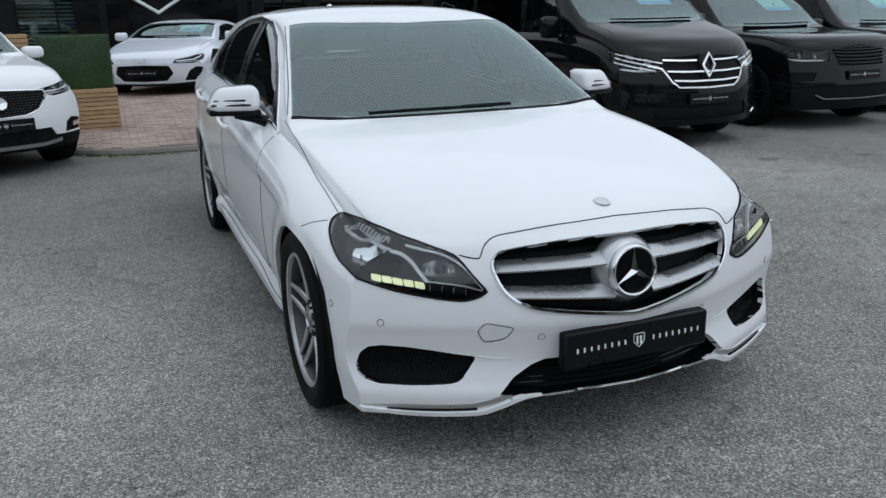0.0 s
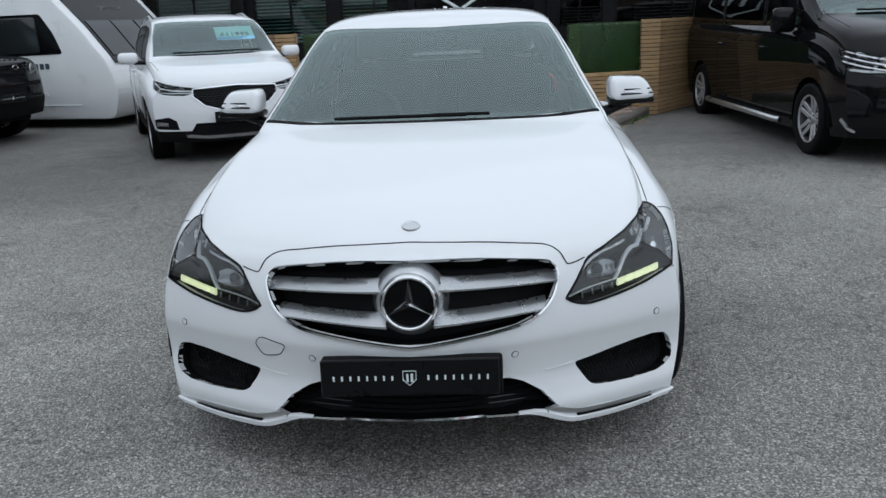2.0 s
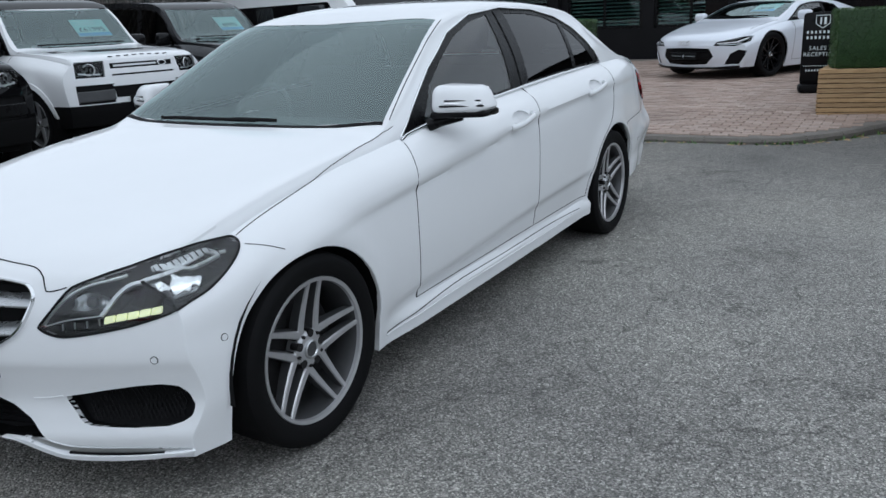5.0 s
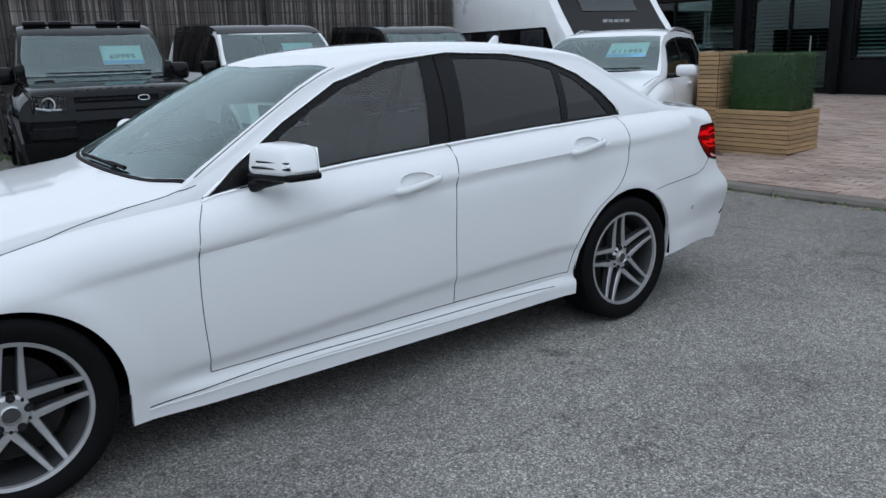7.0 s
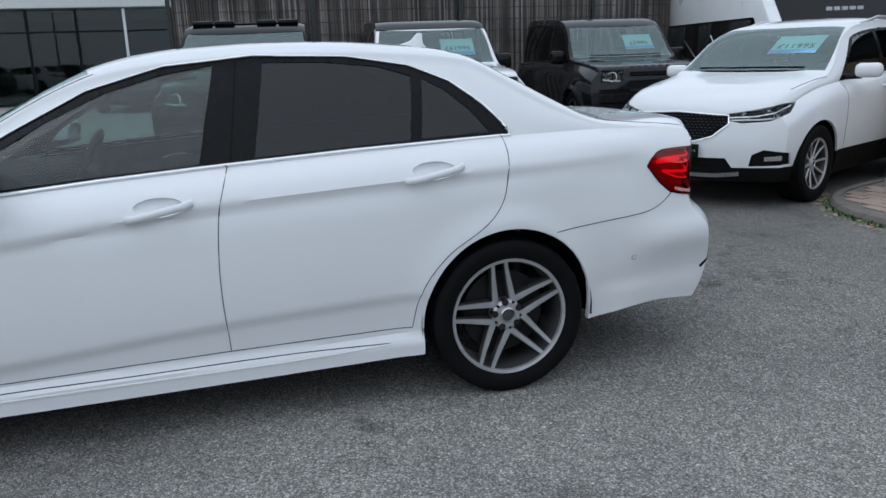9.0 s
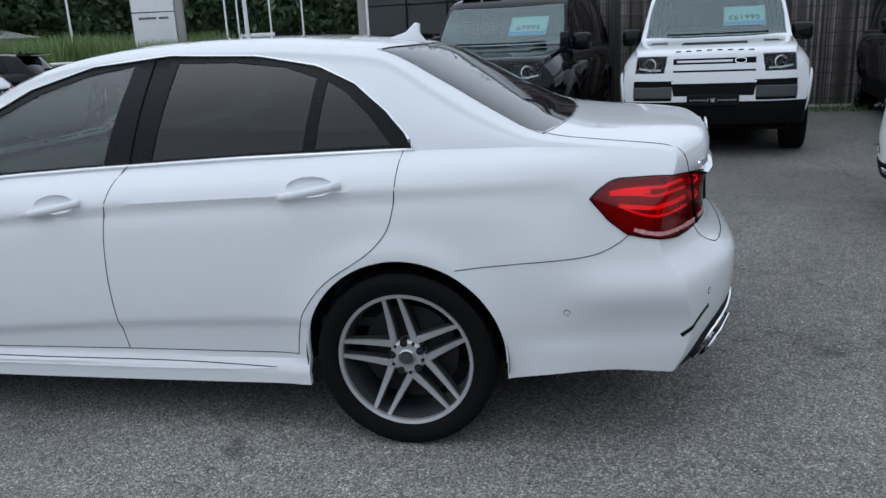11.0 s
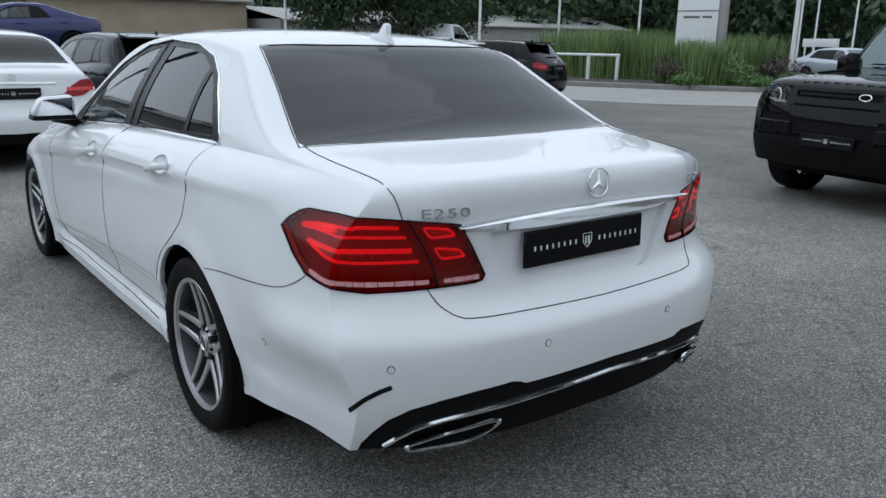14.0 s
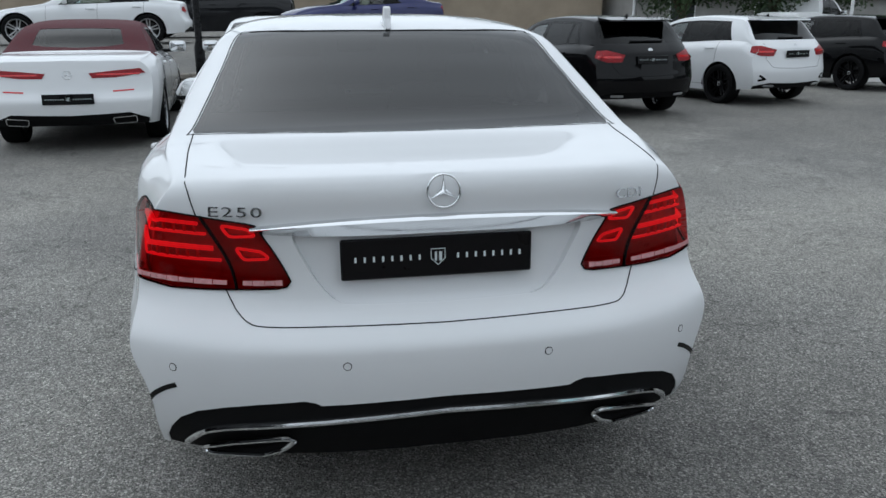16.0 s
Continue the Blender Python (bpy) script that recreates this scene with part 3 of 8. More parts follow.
def band(pts, nrm, width, height, closed=False):
    v, f = [], []
    n = len(pts)
    for i in range(n):
        t = (pts[(i + 1) % n if closed else min(i + 1, n - 1)] - pts[i - 1 if closed else max(i - 1, 0)])
        t = t.normalized() if t.length > 1e-9 else Vector((0, 1, 0))
        sd = nrm[i].cross(t).normalized()
        up = nrm[i]
        w = width(i / max(1, n - 1)) if callable(width) else width
        v += [pts[i] - sd * w / 2 - up * 0.002, pts[i] - sd * w * 0.42 + up * height, pts[i] + sd * w * 0.42 + up * height, pts[i] + sd * w / 2 - up * 0.002]
    for i in range(n if closed else n - 1):
        j = (i + 1) % n
        for k in range(3):
            f.append((i * 4 + k, i * 4 + k + 1, j * 4 + k + 1, j * 4 + k))
    if not closed:
        f += [(0, 1, 2, 3), ((n - 1) * 4 + 3, (n - 1) * 4 + 2, (n - 1) * 4 + 1, (n - 1) * 4)]
    return v, f


def both(name, shape, material, parent, label=""):
    """The same part on the left and on the right."""
    return part(name, shape, material, parent, label), part(name, flipped(shape), material, parent, label)


def outline(s, name):
    """The outline of a piece with the surface's normals along it."""
    pts = s.edge(name)
    got = [s.tree.find_nearest(p) for p in pts]
    return [g[0] for g in got], [g[1] for g in got]


def arch(yc, zc, r, low=-0.2, n=40):
    return [(yc - r, low)] + [(yc - r * math.cos(math.pi * i / n), zc + r * math.sin(math.pi * i / n)) for i in range(n + 1)] + [(yc + r, low)]


def glass_outline(s, ya, yb, lift=0.025, drop=0.045, lean_a=0.0, lean_b=0.0, n=10, base=None):
    """A side window between two places along the car, from the belt up to just under the roof rail."""
    belt = base or s.belt
    lo = [(ya + (yb - ya) * i / n, belt(ya + (yb - ya) * i / n) + lift) for i in range(n + 1)]
    hi = []
    for i in range(n + 1):
        y = (ya + lean_a) + (yb + lean_b - ya - lean_a) * i / n
        hi.append((y, max(s.rail_at(y)[1] - drop, belt(y) + lift + 0.004)))
    return lo + hi[::-1]


# ---- wheels and small car parts ----


def wheel(parent, x, y, r, rim, width, spokes, face, back, twin=0.0, thin=0.05, turn=0.0, cap=M_SILVER, splay=0.58, taper=(1.1, 0.9)):
    """Tyre with its rim, spokes and cap; x < 0 is the right side."""
    sgn = 1 if x > 0 else -1
    m = Matrix.Translation((x, y, r)) @ Matrix.Rotation(0 if sgn > 0 else math.pi, 4, "Z")
    h = width / 2
    t = lathe([(rim * 0.97, -h * 0.8), (rim * 1.02, -h), (r * 0.93, -h * 1.02), (r * 0.985, -h * 0.9), (r, -h * 0.62), (r, h * 0.62), (r * 0.985, h * 0.9), (r * 0.945, h * 1.0), (r * 0.90, h * 1.03), (rim * 1.06, h * 0.97), (rim * 1.01, h * 0.9), (rim * 0.99, h * 0.7)], 56)
    ty = part("tyre", moved(t, m), M_RUBBER, parent)
    lip = lathe([(rim * 0.985, -h * 0.8), (rim * 0.93, -h * 0.6), (rim * 0.90, h * 0.3), (rim * 0.93, h * 0.72), (rim * 0.945, h * 0.80)], 56)
    part("rim", moved(lip, m), back, ty)
    edge = lathe([(rim * 0.945, h * 0.80), (rim * 0.955, h * 0.90), (rim * 1.005, h * 0.93), (rim * 1.02, h * 0.88)], 56)
    part("rim_edge", moved(edge, m), face, ty)
    disc = lathe([(0.02, -0.01), (rim * 0.72, -0.01), (rim * 0.72, 0.012), (0.05, 0.02)], 40)
    part("brake_disc", moved(disc, m), M_DISC, ty)
    R = rim * 0.96
    for i in range(spokes):
        a = 2 * math.pi * i / spokes + turn
        for side in ((-1, 1) if twin else (0,)):
            o0, o1 = side * twin * splay, side * twin
            w0, w1 = thin * taper[0], thin * taper[1]
            vs, n = [], 7
            for k in range(n + 1):
                q = k / n
                rr = rim * 0.15 + (R - rim * 0.15) * q
                o, w = o0 + (o1 - o0) * q, w0 + (w1 - w0) * q
                d = h * (0.60 + 0.05 * q + 0.20 * q * q)
                th = 0.045 * (1 - 0.35 * q)
                for dx, sx in ((d - th, -0.62), (d - 0.006, -0.5), (d, -0.36), (d, 0.36), (d - 0.006, 0.5), (d - th, 0.62)):
                    vs.append((dx, rr * math.cos(a) - (o + w * sx) * math.sin(a), rr * math.sin(a) + (o + w * sx) * math.cos(a)))
            fa = [(k * 6 + j, k * 6 + j + 1, (k + 1) * 6 + j + 1, (k + 1) * 6 + j) for k in range(n) for j in (1, 2, 3)]
            fb = [(k * 6 + j, k * 6 + j + 1, (k + 1) * 6 + j + 1, (k + 1) * 6 + j) for k in range(n) for j in (0, 4)]
            part("spoke", moved((vs, fa), m), face, ty, "", 12)
            part("spoke_flank", moved((vs, fb), m), back, ty)
    hub = lathe([(rim * 0.27, h * 0.25), (rim * 0.26, h * 0.60), (rim * 0.22, h * 0.665), (rim * 0.13, h * 0.665)], 30)
    part("hub", moved(hub, m), face, ty)
    capm = lathe([(rim * 0.105, h * 0.66), (rim * 0.10, h * 0.70), (0.001, h * 0.71)], 24)
    part("hub_cap", moved(capm, m), M_ALLOYDARK, ty)
    ringm = lathe([(rim * 0.135, h * 0.60), (rim * 0.132, h * 0.72), (rim * 0.112, h * 0.74), (rim * 0.10, h * 0.69)], 24)
    part("cap_ring", moved(ringm, m), cap, ty)
    if spokes == 5:
        for i in range(5):
            a = 2 * math.pi * (i + 0.5) / 5 + turn
            b = lathe([(0.006, h * 0.4), (0.006, h * 0.690), (0.001, h * 0.692)], 8)
            part("wheel_bolt", moved(moved(b, Matrix.Translation((0, rim * 0.235 * math.cos(a), rim * 0.235 * math.sin(a)))), m), M_DISC, ty)
            if splay > 1:
                a -= math.pi / 5
                b = lathe([(0.0145, h * 0.4), (0.0145, h * 0.672), (0.001, h * 0.674)], 12)
                part("bolt_recess", moved(moved(b, Matrix.Translation((0, rim * 0.225 * math.cos(a), rim * 0.225 * math.sin(a)))), m), M_DISC, ty)
    return ty


def well(y, z, r, x0, x1):
    """The dark lining of a wheel arch."""
    n = 24
    v, f = [], []
    for i in range(n + 1):
        a = math.pi * (i / n * 1.06 - 0.03)
        for x in (x0, x1):
            v.append((x, y - r * math.cos(a), z + r * math.sin(a)))
    f = [(2 * i, 2 * i + 1, 2 * i + 3, 2 * i + 2) for i in range(n)]
    c = len(v)
    v.append((x0, y, z))
    f += [(2 * i, 2 * i + 2, c) for i in range(n)]
    return v, f


def star(r, m, material, parent, depth=0.008, name="emblem"):
    """A ring with three tapering points in it."""
    ring = tube([(r * math.cos(a), r * math.sin(a), 0) for a in np.linspace(0, 2 * math.pi, 36, endpoint=False)], r * 0.075, 8, True)
    v, f = [], []
    for i in range(3):
        a = math.pi / 2 + i * 2 * math.pi / 3
        tip, s1, s2 = Vector((math.cos(a), math.sin(a), 0)) * r * 0.97, Vector((math.cos(a + 1.047), math.sin(a + 1.047), 0)) * r * 0.17, Vector((math.cos(a - 1.047), math.sin(a - 1.047), 0)) * r * 0.17
        o = len(v)
        v += [tip, s1, Vector((0, 0, depth)), s2]
        f += [(o, o + 1, o + 2), (o, o + 2, o + 3)]
    return part(name, moved(join(ring, (v, f)), m), material, parent, "chrome three-pointed ring emblem")


def dealer_plate(parent, m, w=0.52, h=0.111, bars=True):
    """A black plate with a row of small white marks and a shield between two words."""
    b = part("number_plate", moved(box(0, 0, 0, w, h, 0.012, 0.004, 1), m), M_PLATE, parent, "black plate with a white line of lettering")
    if bars:
        marks = []
        for i in range(8):
            marks.append(box(-w * 0.425 + i * w * 0.047, 0, 0.0072, w * 0.011, h * 0.13, 0.0015))
            marks.append(box(w * 0.105 + i * w * 0.047, 0, 0.0072, w * 0.011, h * 0.13, 0.0015))
        tagged(part("lettering_bar", moved(join(*marks), m), M_LETTER, b), "", "", "", "stuff")
        sh = [(-0.5, 0.55), (0.5, 0.55), (0.5, -0.15), (0.0, -0.62), (-0.5, -0.15)]
        k = h * 0.34
        out = tube([(x * k * 1.0, y * k, 0.0075) for x, y in sh], h * 0.014, 5, True)
        part("shield_mark", moved(join(out, box(-k * 0.16, 0, 0.0072, k * 0.16, k * 0.66, 0.0015), box(k * 0.18, 0, 0.0072, k * 0.2, k * 0.66, 0.0015)), m), M_LETTER, b)
    return b


def facing(x, y, z, yaw, tilt=0.0):
    """A pose whose local z looks outward at that yaw (0 looks to -y, 90 to +x), local y up; tilt leans it back."""
    return Matrix.Translation((x, y, z)) @ Matrix.Rotation(radians(yaw), 4, "Z") @ Matrix.Rotation(radians(90 - tilt), 4, "X")


def seat(parent, x, y, z, w=0.52, mat=M_INSIDE):
    back = moved(box(0, 0, 0.30, w, 0.14, 0.62, 0.06, 3), Matrix.Translation((x, y + 0.25, z + 0.10)) @ Matrix.Rotation(radians(-14), 4, "X"))
    base = box(x, y, z + 0.05, w, 0.52, 0.16, 0.06, 3)
    s = part("seat", join(base, back), mat, parent)
    head = moved(box(0, 0, 0.76, 0.27, 0.10, 0.18, 0.05, 3), Matrix.Translation((x, y + 0.25, z + 0.10)) @ Matrix.Rotation(radians(-14), 4, "X"))
    part("headrest", head, mat, s)
    return s


# ---- the white saloon in the middle ----


def saloon_detail(y, z, v):
    d = 0.0
    fade = max(0.0, min(1.0, (y + 0.1) / 0.7)) * max(0.0, min(1.0, (3.75 - y) / 1.1))
    zc = crease_hi(y)
    if z < zc:
        d -= 0.020 * fade * min(1.0, (zc - z) / 0.022) * math.exp(-(zc - z) / 0.13)
    mid = max(0.0, min(1.0, (y - 0.42) / 0.2)) * max(0.0, min(1.0, (2.62 - y) / 0.15))
    zl = crease_lo(y)
    if z < zl:
        d -= 0.016 * mid * min(1.0, (zl - z) / 0.03)
    if z < 0.29:
        d += 0.030 * mid * min(1.0, (0.29 - z) / 0.03)
    for yc in (0.0, 2.874):
        r = math.hypot(y - yc, z - 0.325)
        d += 0.016 * math.exp(-(((r - 0.375) / 0.06) ** 2))
    if y < 0.0 and z < 0.55:
        d += 0.028 * min(1.0, (0.55 - z) / 0.2) * min(1.0, -y / 0.25)
    back = max(0.0, min(1.0, (y - 3.25) / 0.25))
    d += 0.034 * max(0.0, min(1.0, (y - 3.45) / 0.3)) * math.exp(-(((z - 0.56) / 0.07) ** 2))
    d -= 0.026 * max(0.0, min(1.0, (y - 3.05) / 0.45)) * max(0.0, min(1.0, (z - 0.70) / 0.16)) * max(0.0, min(1.0, (1.06 - z) / 0.14))
    if z < 0.40:
        d += 0.012 * back * min(1.0, (0.40 - z) / 0.05)
    return d


crease_hi = curve([(-0.1, 0.70), (0.3, 0.735), (1.0, 0.80), (1.78, 0.875), (2.65, 0.912), (3.5, 0.93), (4.1, 0.93)])
crease_lo = curve([(0.3, 0.33), (0.92, 0.37), (1.78, 0.435), (2.6, 0.465)])



def saloon_melt(c):
    """Where the tail's corners are rounded off: beside the bumper and above the lamps."""
    clip = lambda t: max(0.0, min(1.0, t))
    low = clip((c.y - 3.45) / 0.15) * clip((0.76 - c.z) / 0.08) * clip((c.x - 0.45) / 0.2) * clip((c.z - 0.30) / 0.1)
    high = clip((c.y - 3.45) / 0.15) * clip((c.z - 0.66) / 0.10) * clip((c.x - 0.50) / 0.14)
    return max(0.16 * low, high)


SALOON = dict(
    y0=-0.80, y1=4.05, stations=150, nl=44, nu=12, nr=18, soften=3, melt=saloon_melt, melt_times=55,
    top=[(-0.80, 0.735), (-0.76, 0.762), (-0.70, 0.785), (-0.55, 0.822), (-0.2, 0.878), (0.2, 0.930), (0.5, 0.962), (0.57, 0.972), (0.75, 1.075), (1.0, 1.215), (1.2, 1.315), (1.36, 1.383), (1.5, 1.415), (1.7, 1.437), (2.0, 1.447), (2.3, 1.440), (2.55, 1.420), (2.78, 1.385), (3.0, 1.285), (3.2, 1.180), (3.38, 1.095), (3.5, 1.068), (3.7, 1.053), (3.95, 1.040), (4.05, 1.030)],
    belt=[(-0.80, 0.68), (-0.6, 0.715), (-0.3, 0.785), (0.06, 0.845), (0.31, 0.880), (0.6, 0.908), (0.9, 0.938), (1.37, 0.972), (1.78, 0.992), (2.5, 1.022), (2.9, 1.037), (3.3, 1.038), (3.7, 1.020), (4.05, 0.985)],
    wide=[(-0.80, 0.832), (-0.6, 0.864), (-0.35, 0.889), (0.0, 0.903), (0.7, 0.910), (1.8, 0.912), (2.9, 0.912), (3.4, 0.900), (3.6, 0.884), (3.8, 0.852), (4.05, 0.820)],
    bot=[(-0.80, 0.185), (-0.6, 0.186), (-0.4, 0.192), (0.4, 0.185), (2.5, 0.20), (3.27, 0.245), (3.7, 0.276), (4.05, 0.258)],
    side=[(0, 0.945), (0.12, 0.955), (0.3, 0.982), (0.5, 0.996), (0.72, 1.0), (0.84, 0.992), (0.92, 0.962), (0.97, 0.915), (1.0, 0.862)],
    nose=[(0.18, 0.03), (0.215, 0.022), (0.256, 0.015), (0.30, 0.03), (0.36, 0.045), (0.45, 0.03), (0.49, 0.02), (0.60, 0.035), (0.70, 0.075), (0.75, 0.11)],
    tail=[(0.25, 0.082), (0.33, 0.036), (0.44, 0.007), (0.53, 0.0), (0.585, 0.002), (0.606, 0.010), (0.628, 0.036), (0.648, 0.062), (0.68, 0.105), (0.78, 0.125), (0.9, 0.115), (0.985, 0.105), (1.03, 0.125)],
    cf=0.31, pf=1.7, wf=0.84, cr=0.225, pr=3.0, wr=0.84, tumble=0.50, rail=0.84, rail_low=0.35, crown=2.6,
    detail=saloon_detail,
)


def white_saloon():
    s = Shell(SALOON)
    car = thing("saloon_car", "white four-door saloon car with twin-spoke alloy wheels on asphalt", "car")
    L = smooth_line
    AX, WB, TR = 0.0, 2.874, 0.33
    s.cut("arch", 90, arch(AX, 0.325, 0.362), facing=-0.6)
    s.cut("arch", 90, arch(WB, 0.325, 0.362), facing=-0.6)
    s.cut("windscreen", "top", [(-0.02, 0.575), (0.20, 0.578), (0.42, 0.592), (0.60, 0.625), (0.735, 0.675), (0.69, 0.86), (0.64, 1.08), (0.575, 1.362), (0.50, 1.345), (0.3, 1.300), (-0.02, 1.278)])
    s.cut("rear_window", "top", [(-0.02, 2.80), (0.30, 2.79), (0.50, 2.755), (0.552, 2.76), (0.612, 3.02), (0.688, 3.32), (0.680, 3.352), (0.5, 3.39), (0.25, 3.418), (-0.02, 3.425)])
    dlo = [(0.70, 0.912), (0.78, 0.930), (1.04, 0.958), (1.37, 0.982), (1.76, 1.003), (2.30, 1.026), (2.92, 1.042), (2.90, 1.085), (2.82, 1.17), (2.70, 1.262), (2.55, 1.328), (2.30, 1.374), (1.95, 1.390), (1.62, 1.365), (1.35, 1.290), (1.08, 1.155), (0.86, 1.022)]
    s.cut("window_frame", 90, dlo)
    w = ("window_frame",)
    ok = lambda nm: (s.gid(nm),)
    s.cut("front_window", 90, [(0.90, 0.962), (1.04, 0.974), (1.37, 0.996), (1.72, 1.014), (1.80, 1.362), (1.61, 1.335), (1.40, 1.275), (1.21, 1.190), (1.03, 1.088)], only=ok("window_frame"))
    s.cut("rear_door_window", 90, [(1.92, 1.024), (2.30, 1.040), (2.515, 1.046), (2.55, 1.29), (2.42, 1.332), (2.22, 1.356), (1.985, 1.364)], only=ok("window_frame"))
    s.cut("quarter_window", 90, [(2.56, 1.050), (2.84, 1.058), (2.76, 1.155), (2.67, 1.235), (2.592, 1.278)], only=ok("window_frame"))
    s.cut("bonnet", "top", [(-0.02, -0.637), (0.13, -0.634), (0.294, -0.613), (0.383, -0.597), (0.416, -0.597), (0.445, -0.606), (0.469, -0.614), (0.522, -0.588), (0.545, -0.575), (0.611, -0.521), (0.661, -0.466), (0.702, -0.395), (0.735, -0.309), (0.768, -0.216), (0.787, -0.18), (0.785, 0.06), (0.775, 0.31), (0.765, 0.56), (0.75, 0.655), (0.60, 0.60), (0.42, 0.565), (-0.02, 0.545)], facing=0.25)
    # front: grille mouth, lower intake, side intakes, lamps
    s.cut("grille_mouth", 0, [(-0.02, 0.495), (0.051, 0.499), (0.184, 0.516), (0.310, 0.535), (0.372, 0.559), (0.411, 0.594), (0.431, 0.637), (0.436, 0.672), (0.418, 0.698), (0.385, 0.710), (0.235, 0.727), (0.12, 0.733), (-0.02, 0.735)], facing=0.2)
    s.cut("lower_intake", 0, [(-0.02, 0.262), (0.2, 0.260), (0.36, 0.250), (0.402, 0.238), (0.437, 0.254), (0.382, 0.311), (0.325, 0.347), (0.285, 0.363), (-0.02, 0.374)], facing=0.1)
    s.cut("chin", 0, [(-0.02, 0.05), (0.53, 0.05), (0.515, 0.186), (0.455, 0.212), (0.402, 0.236), (0.36, 0.250), (0.2, 0.260), (-0.02, 0.262)], facing=-0.9, depth=(0.5, 2))
    s.cut("side_intake", 35, rounded([(0.034, 0.377), (0.093, 0.386), (0.162, 0.398), (0.250, 0.410), (0.322, 0.414), (0.369, 0.407), (0.398, 0.382), (0.412, 0.342), (0.401, 0.313), (0.370, 0.297), (0.330, 0.288), (0.238, 0.286), (0.150, 0.289), (0.099, 0.294), (0.079, 0.304), (0.063, 0.330)], 0.012), facing=0.1)
    lamp = [(-0.207, 0.592), (-0.183, 0.575), (-0.140, 0.566), (-0.054, 0.576), (0.029, 0.591), (0.081, 0.604), (0.145, 0.623), (0.200, 0.642), (0.256, 0.661), (0.303, 0.688), (0.343, 0.720), (0.361, 0.748), (0.352, 0.765), (0.318, 0.770), (0.236, 0.769), (0.149, 0.759), (0.068, 0.743), (-0.007, 0.727), (-0.085, 0.704), (-0.119, 0.685), (-0.159, 0.645), (-0.192, 0.610)]
    lamp = [tuple(q) for q in L(lamp + lamp[:1], 3)[:-1]]
    s.cut("headlamp", 50, lamp, facing=0.0, only=(0, s.gid("bonnet")))
    s.groups.setdefault("lamp_fold", len(s.groups) + 1)
    s.claim("lamp_fold", 50, lamp, 0.6)
    tail = [(1.612, 0.874), (1.636, 0.899), (1.675, 0.924), (1.705, 0.932), (1.798, 0.932), (1.88, 0.929), (1.985, 0.919), (2.106, 0.906), (2.129, 0.901), (2.158, 0.843), (2.188, 0.775), (2.200, 0.748), (2.192, 0.733), (2.172, 0.728), (2.079, 0.724), (1.986, 0.720), (1.88, 0.718), (1.803, 0.728), (1.734, 0.742), (1.696, 0.755), (1.655, 0.800)]
    s.cut("tail_lamp", 140, tail, facing=-0.5, depth=(2.9, 9.0))
    s.claim("tail_lamp", 140, tail, 2.9)
    s.cut("diffuser", 180, [(0.02, 0.447), (-0.338, 0.440), (-0.356, 0.449), (-0.385, 0.455), (-0.50, 0.443), (-0.59, 0.427), (-0.669, 0.404), (-0.72, 0.373), (-0.752, 0.330), (-0.768, 0.29), (-0.768, 0.18), (0.02, 0.18)], facing=0.02)
    s.cut("plate_recess", 180, rounded([(0.02, 0.880), (-0.402, 0.880), (-0.377, 0.823), (-0.337, 0.745), (-0.295, 0.700), (-0.258, 0.685), (0.02, 0.680)], 0.03), facing=0.1)
    front_door = [(0.695, 0.905), (0.655, 0.84), (0.635, 0.70), (0.632, 0.52), (0.652, 0.298), (1.768, 0.312), (1.755, 0.54), (1.775, 0.86), (1.815, 1.05), (0.86, 1.05)]
    rear_door = [(1.768, 0.312), (2.468, 0.315), (2.49, 0.42), (2.53, 0.51), (2.62, 0.61), (2.76, 0.70), (2.835, 0.775), (2.868, 0.87), (2.885, 1.06), (1.815, 1.05), (1.775, 0.86), (1.755, 0.54)]
    s.cut("front_door", 90, front_door, facing=0.2)
    s.cut("rear_door", 90, rear_door, facing=0.2)

    cups = ((1.572, 0.886), (2.575, 0.936))
    for cy, cz in cups:
        s.cut("handle_cup", 90, [(cy + 0.086 * math.cos(a), cz + 0.034 * math.sin(a)) for a in np.linspace(0, 2 * math.pi, 22, endpoint=False)], facing=0.1, only=(s.gid("front_door"), s.gid("rear_door")))
    part("body", s.take("", 0.0, 0.02, True), M_WHITE, car, "glossy white body shell")
    full = s.take("plate_recess", 0.0, 0.022)
    n0 = len([f for f in s.bm.faces if f[s.tag] == s.gid("plate_recess")])
    both("recess_wall", (full[0], [tuple(reversed(q)) for q in full[1][n0:]]), M_WHITE, car)
    part("plate_recess", s.take("plate_recess", -0.022, 0.0, True), M_WHITE, car)
    part("bonnet", s.take("bonnet", 0.0, 0.01, True), M_WHITE, car)
    for nm in ("front_door", "rear_door"):
        for ob in both(nm, s.take(nm, 0.0, 0.01), M_WHITE, car):
            pass
    part("windscreen", s.take("windscreen", -0.002, 0.004, True), M_SCREEN, car, "green-tinted windscreen").visible_shadow = False
    part("rear_window", s.take("rear_window", -0.002, 0.004, True), M_PRIVACY, car, "dark tinted rear window").visible_shadow = False
    both("window_frame", s.take("window_frame", -0.003, 0.02), M_TRIM, car, "black window surround")
    for o in both("front_window", s.take("front_window", -0.006, 0.004), M_GLASS, car, "green-tinted door glass"):
        o.visible_shadow = False
    for nm in ("rear_door_window", "quarter_window"):
        for o in both(nm, s.take(nm, -0.006, 0.004), M_PRIVACY, car, "dark privacy glass"):
            o.visible_shadow = False
    # seams
    S = lambda view, pts, wd=0.0028, hh=0.0014, mat=M_SEAM, nm="panel_gap", lab="": both(nm, s.strip(view, [tuple(p)[:2] for p in pts], wd, hh), mat, car, lab)
    S(90, L(front_door[:5], 5))
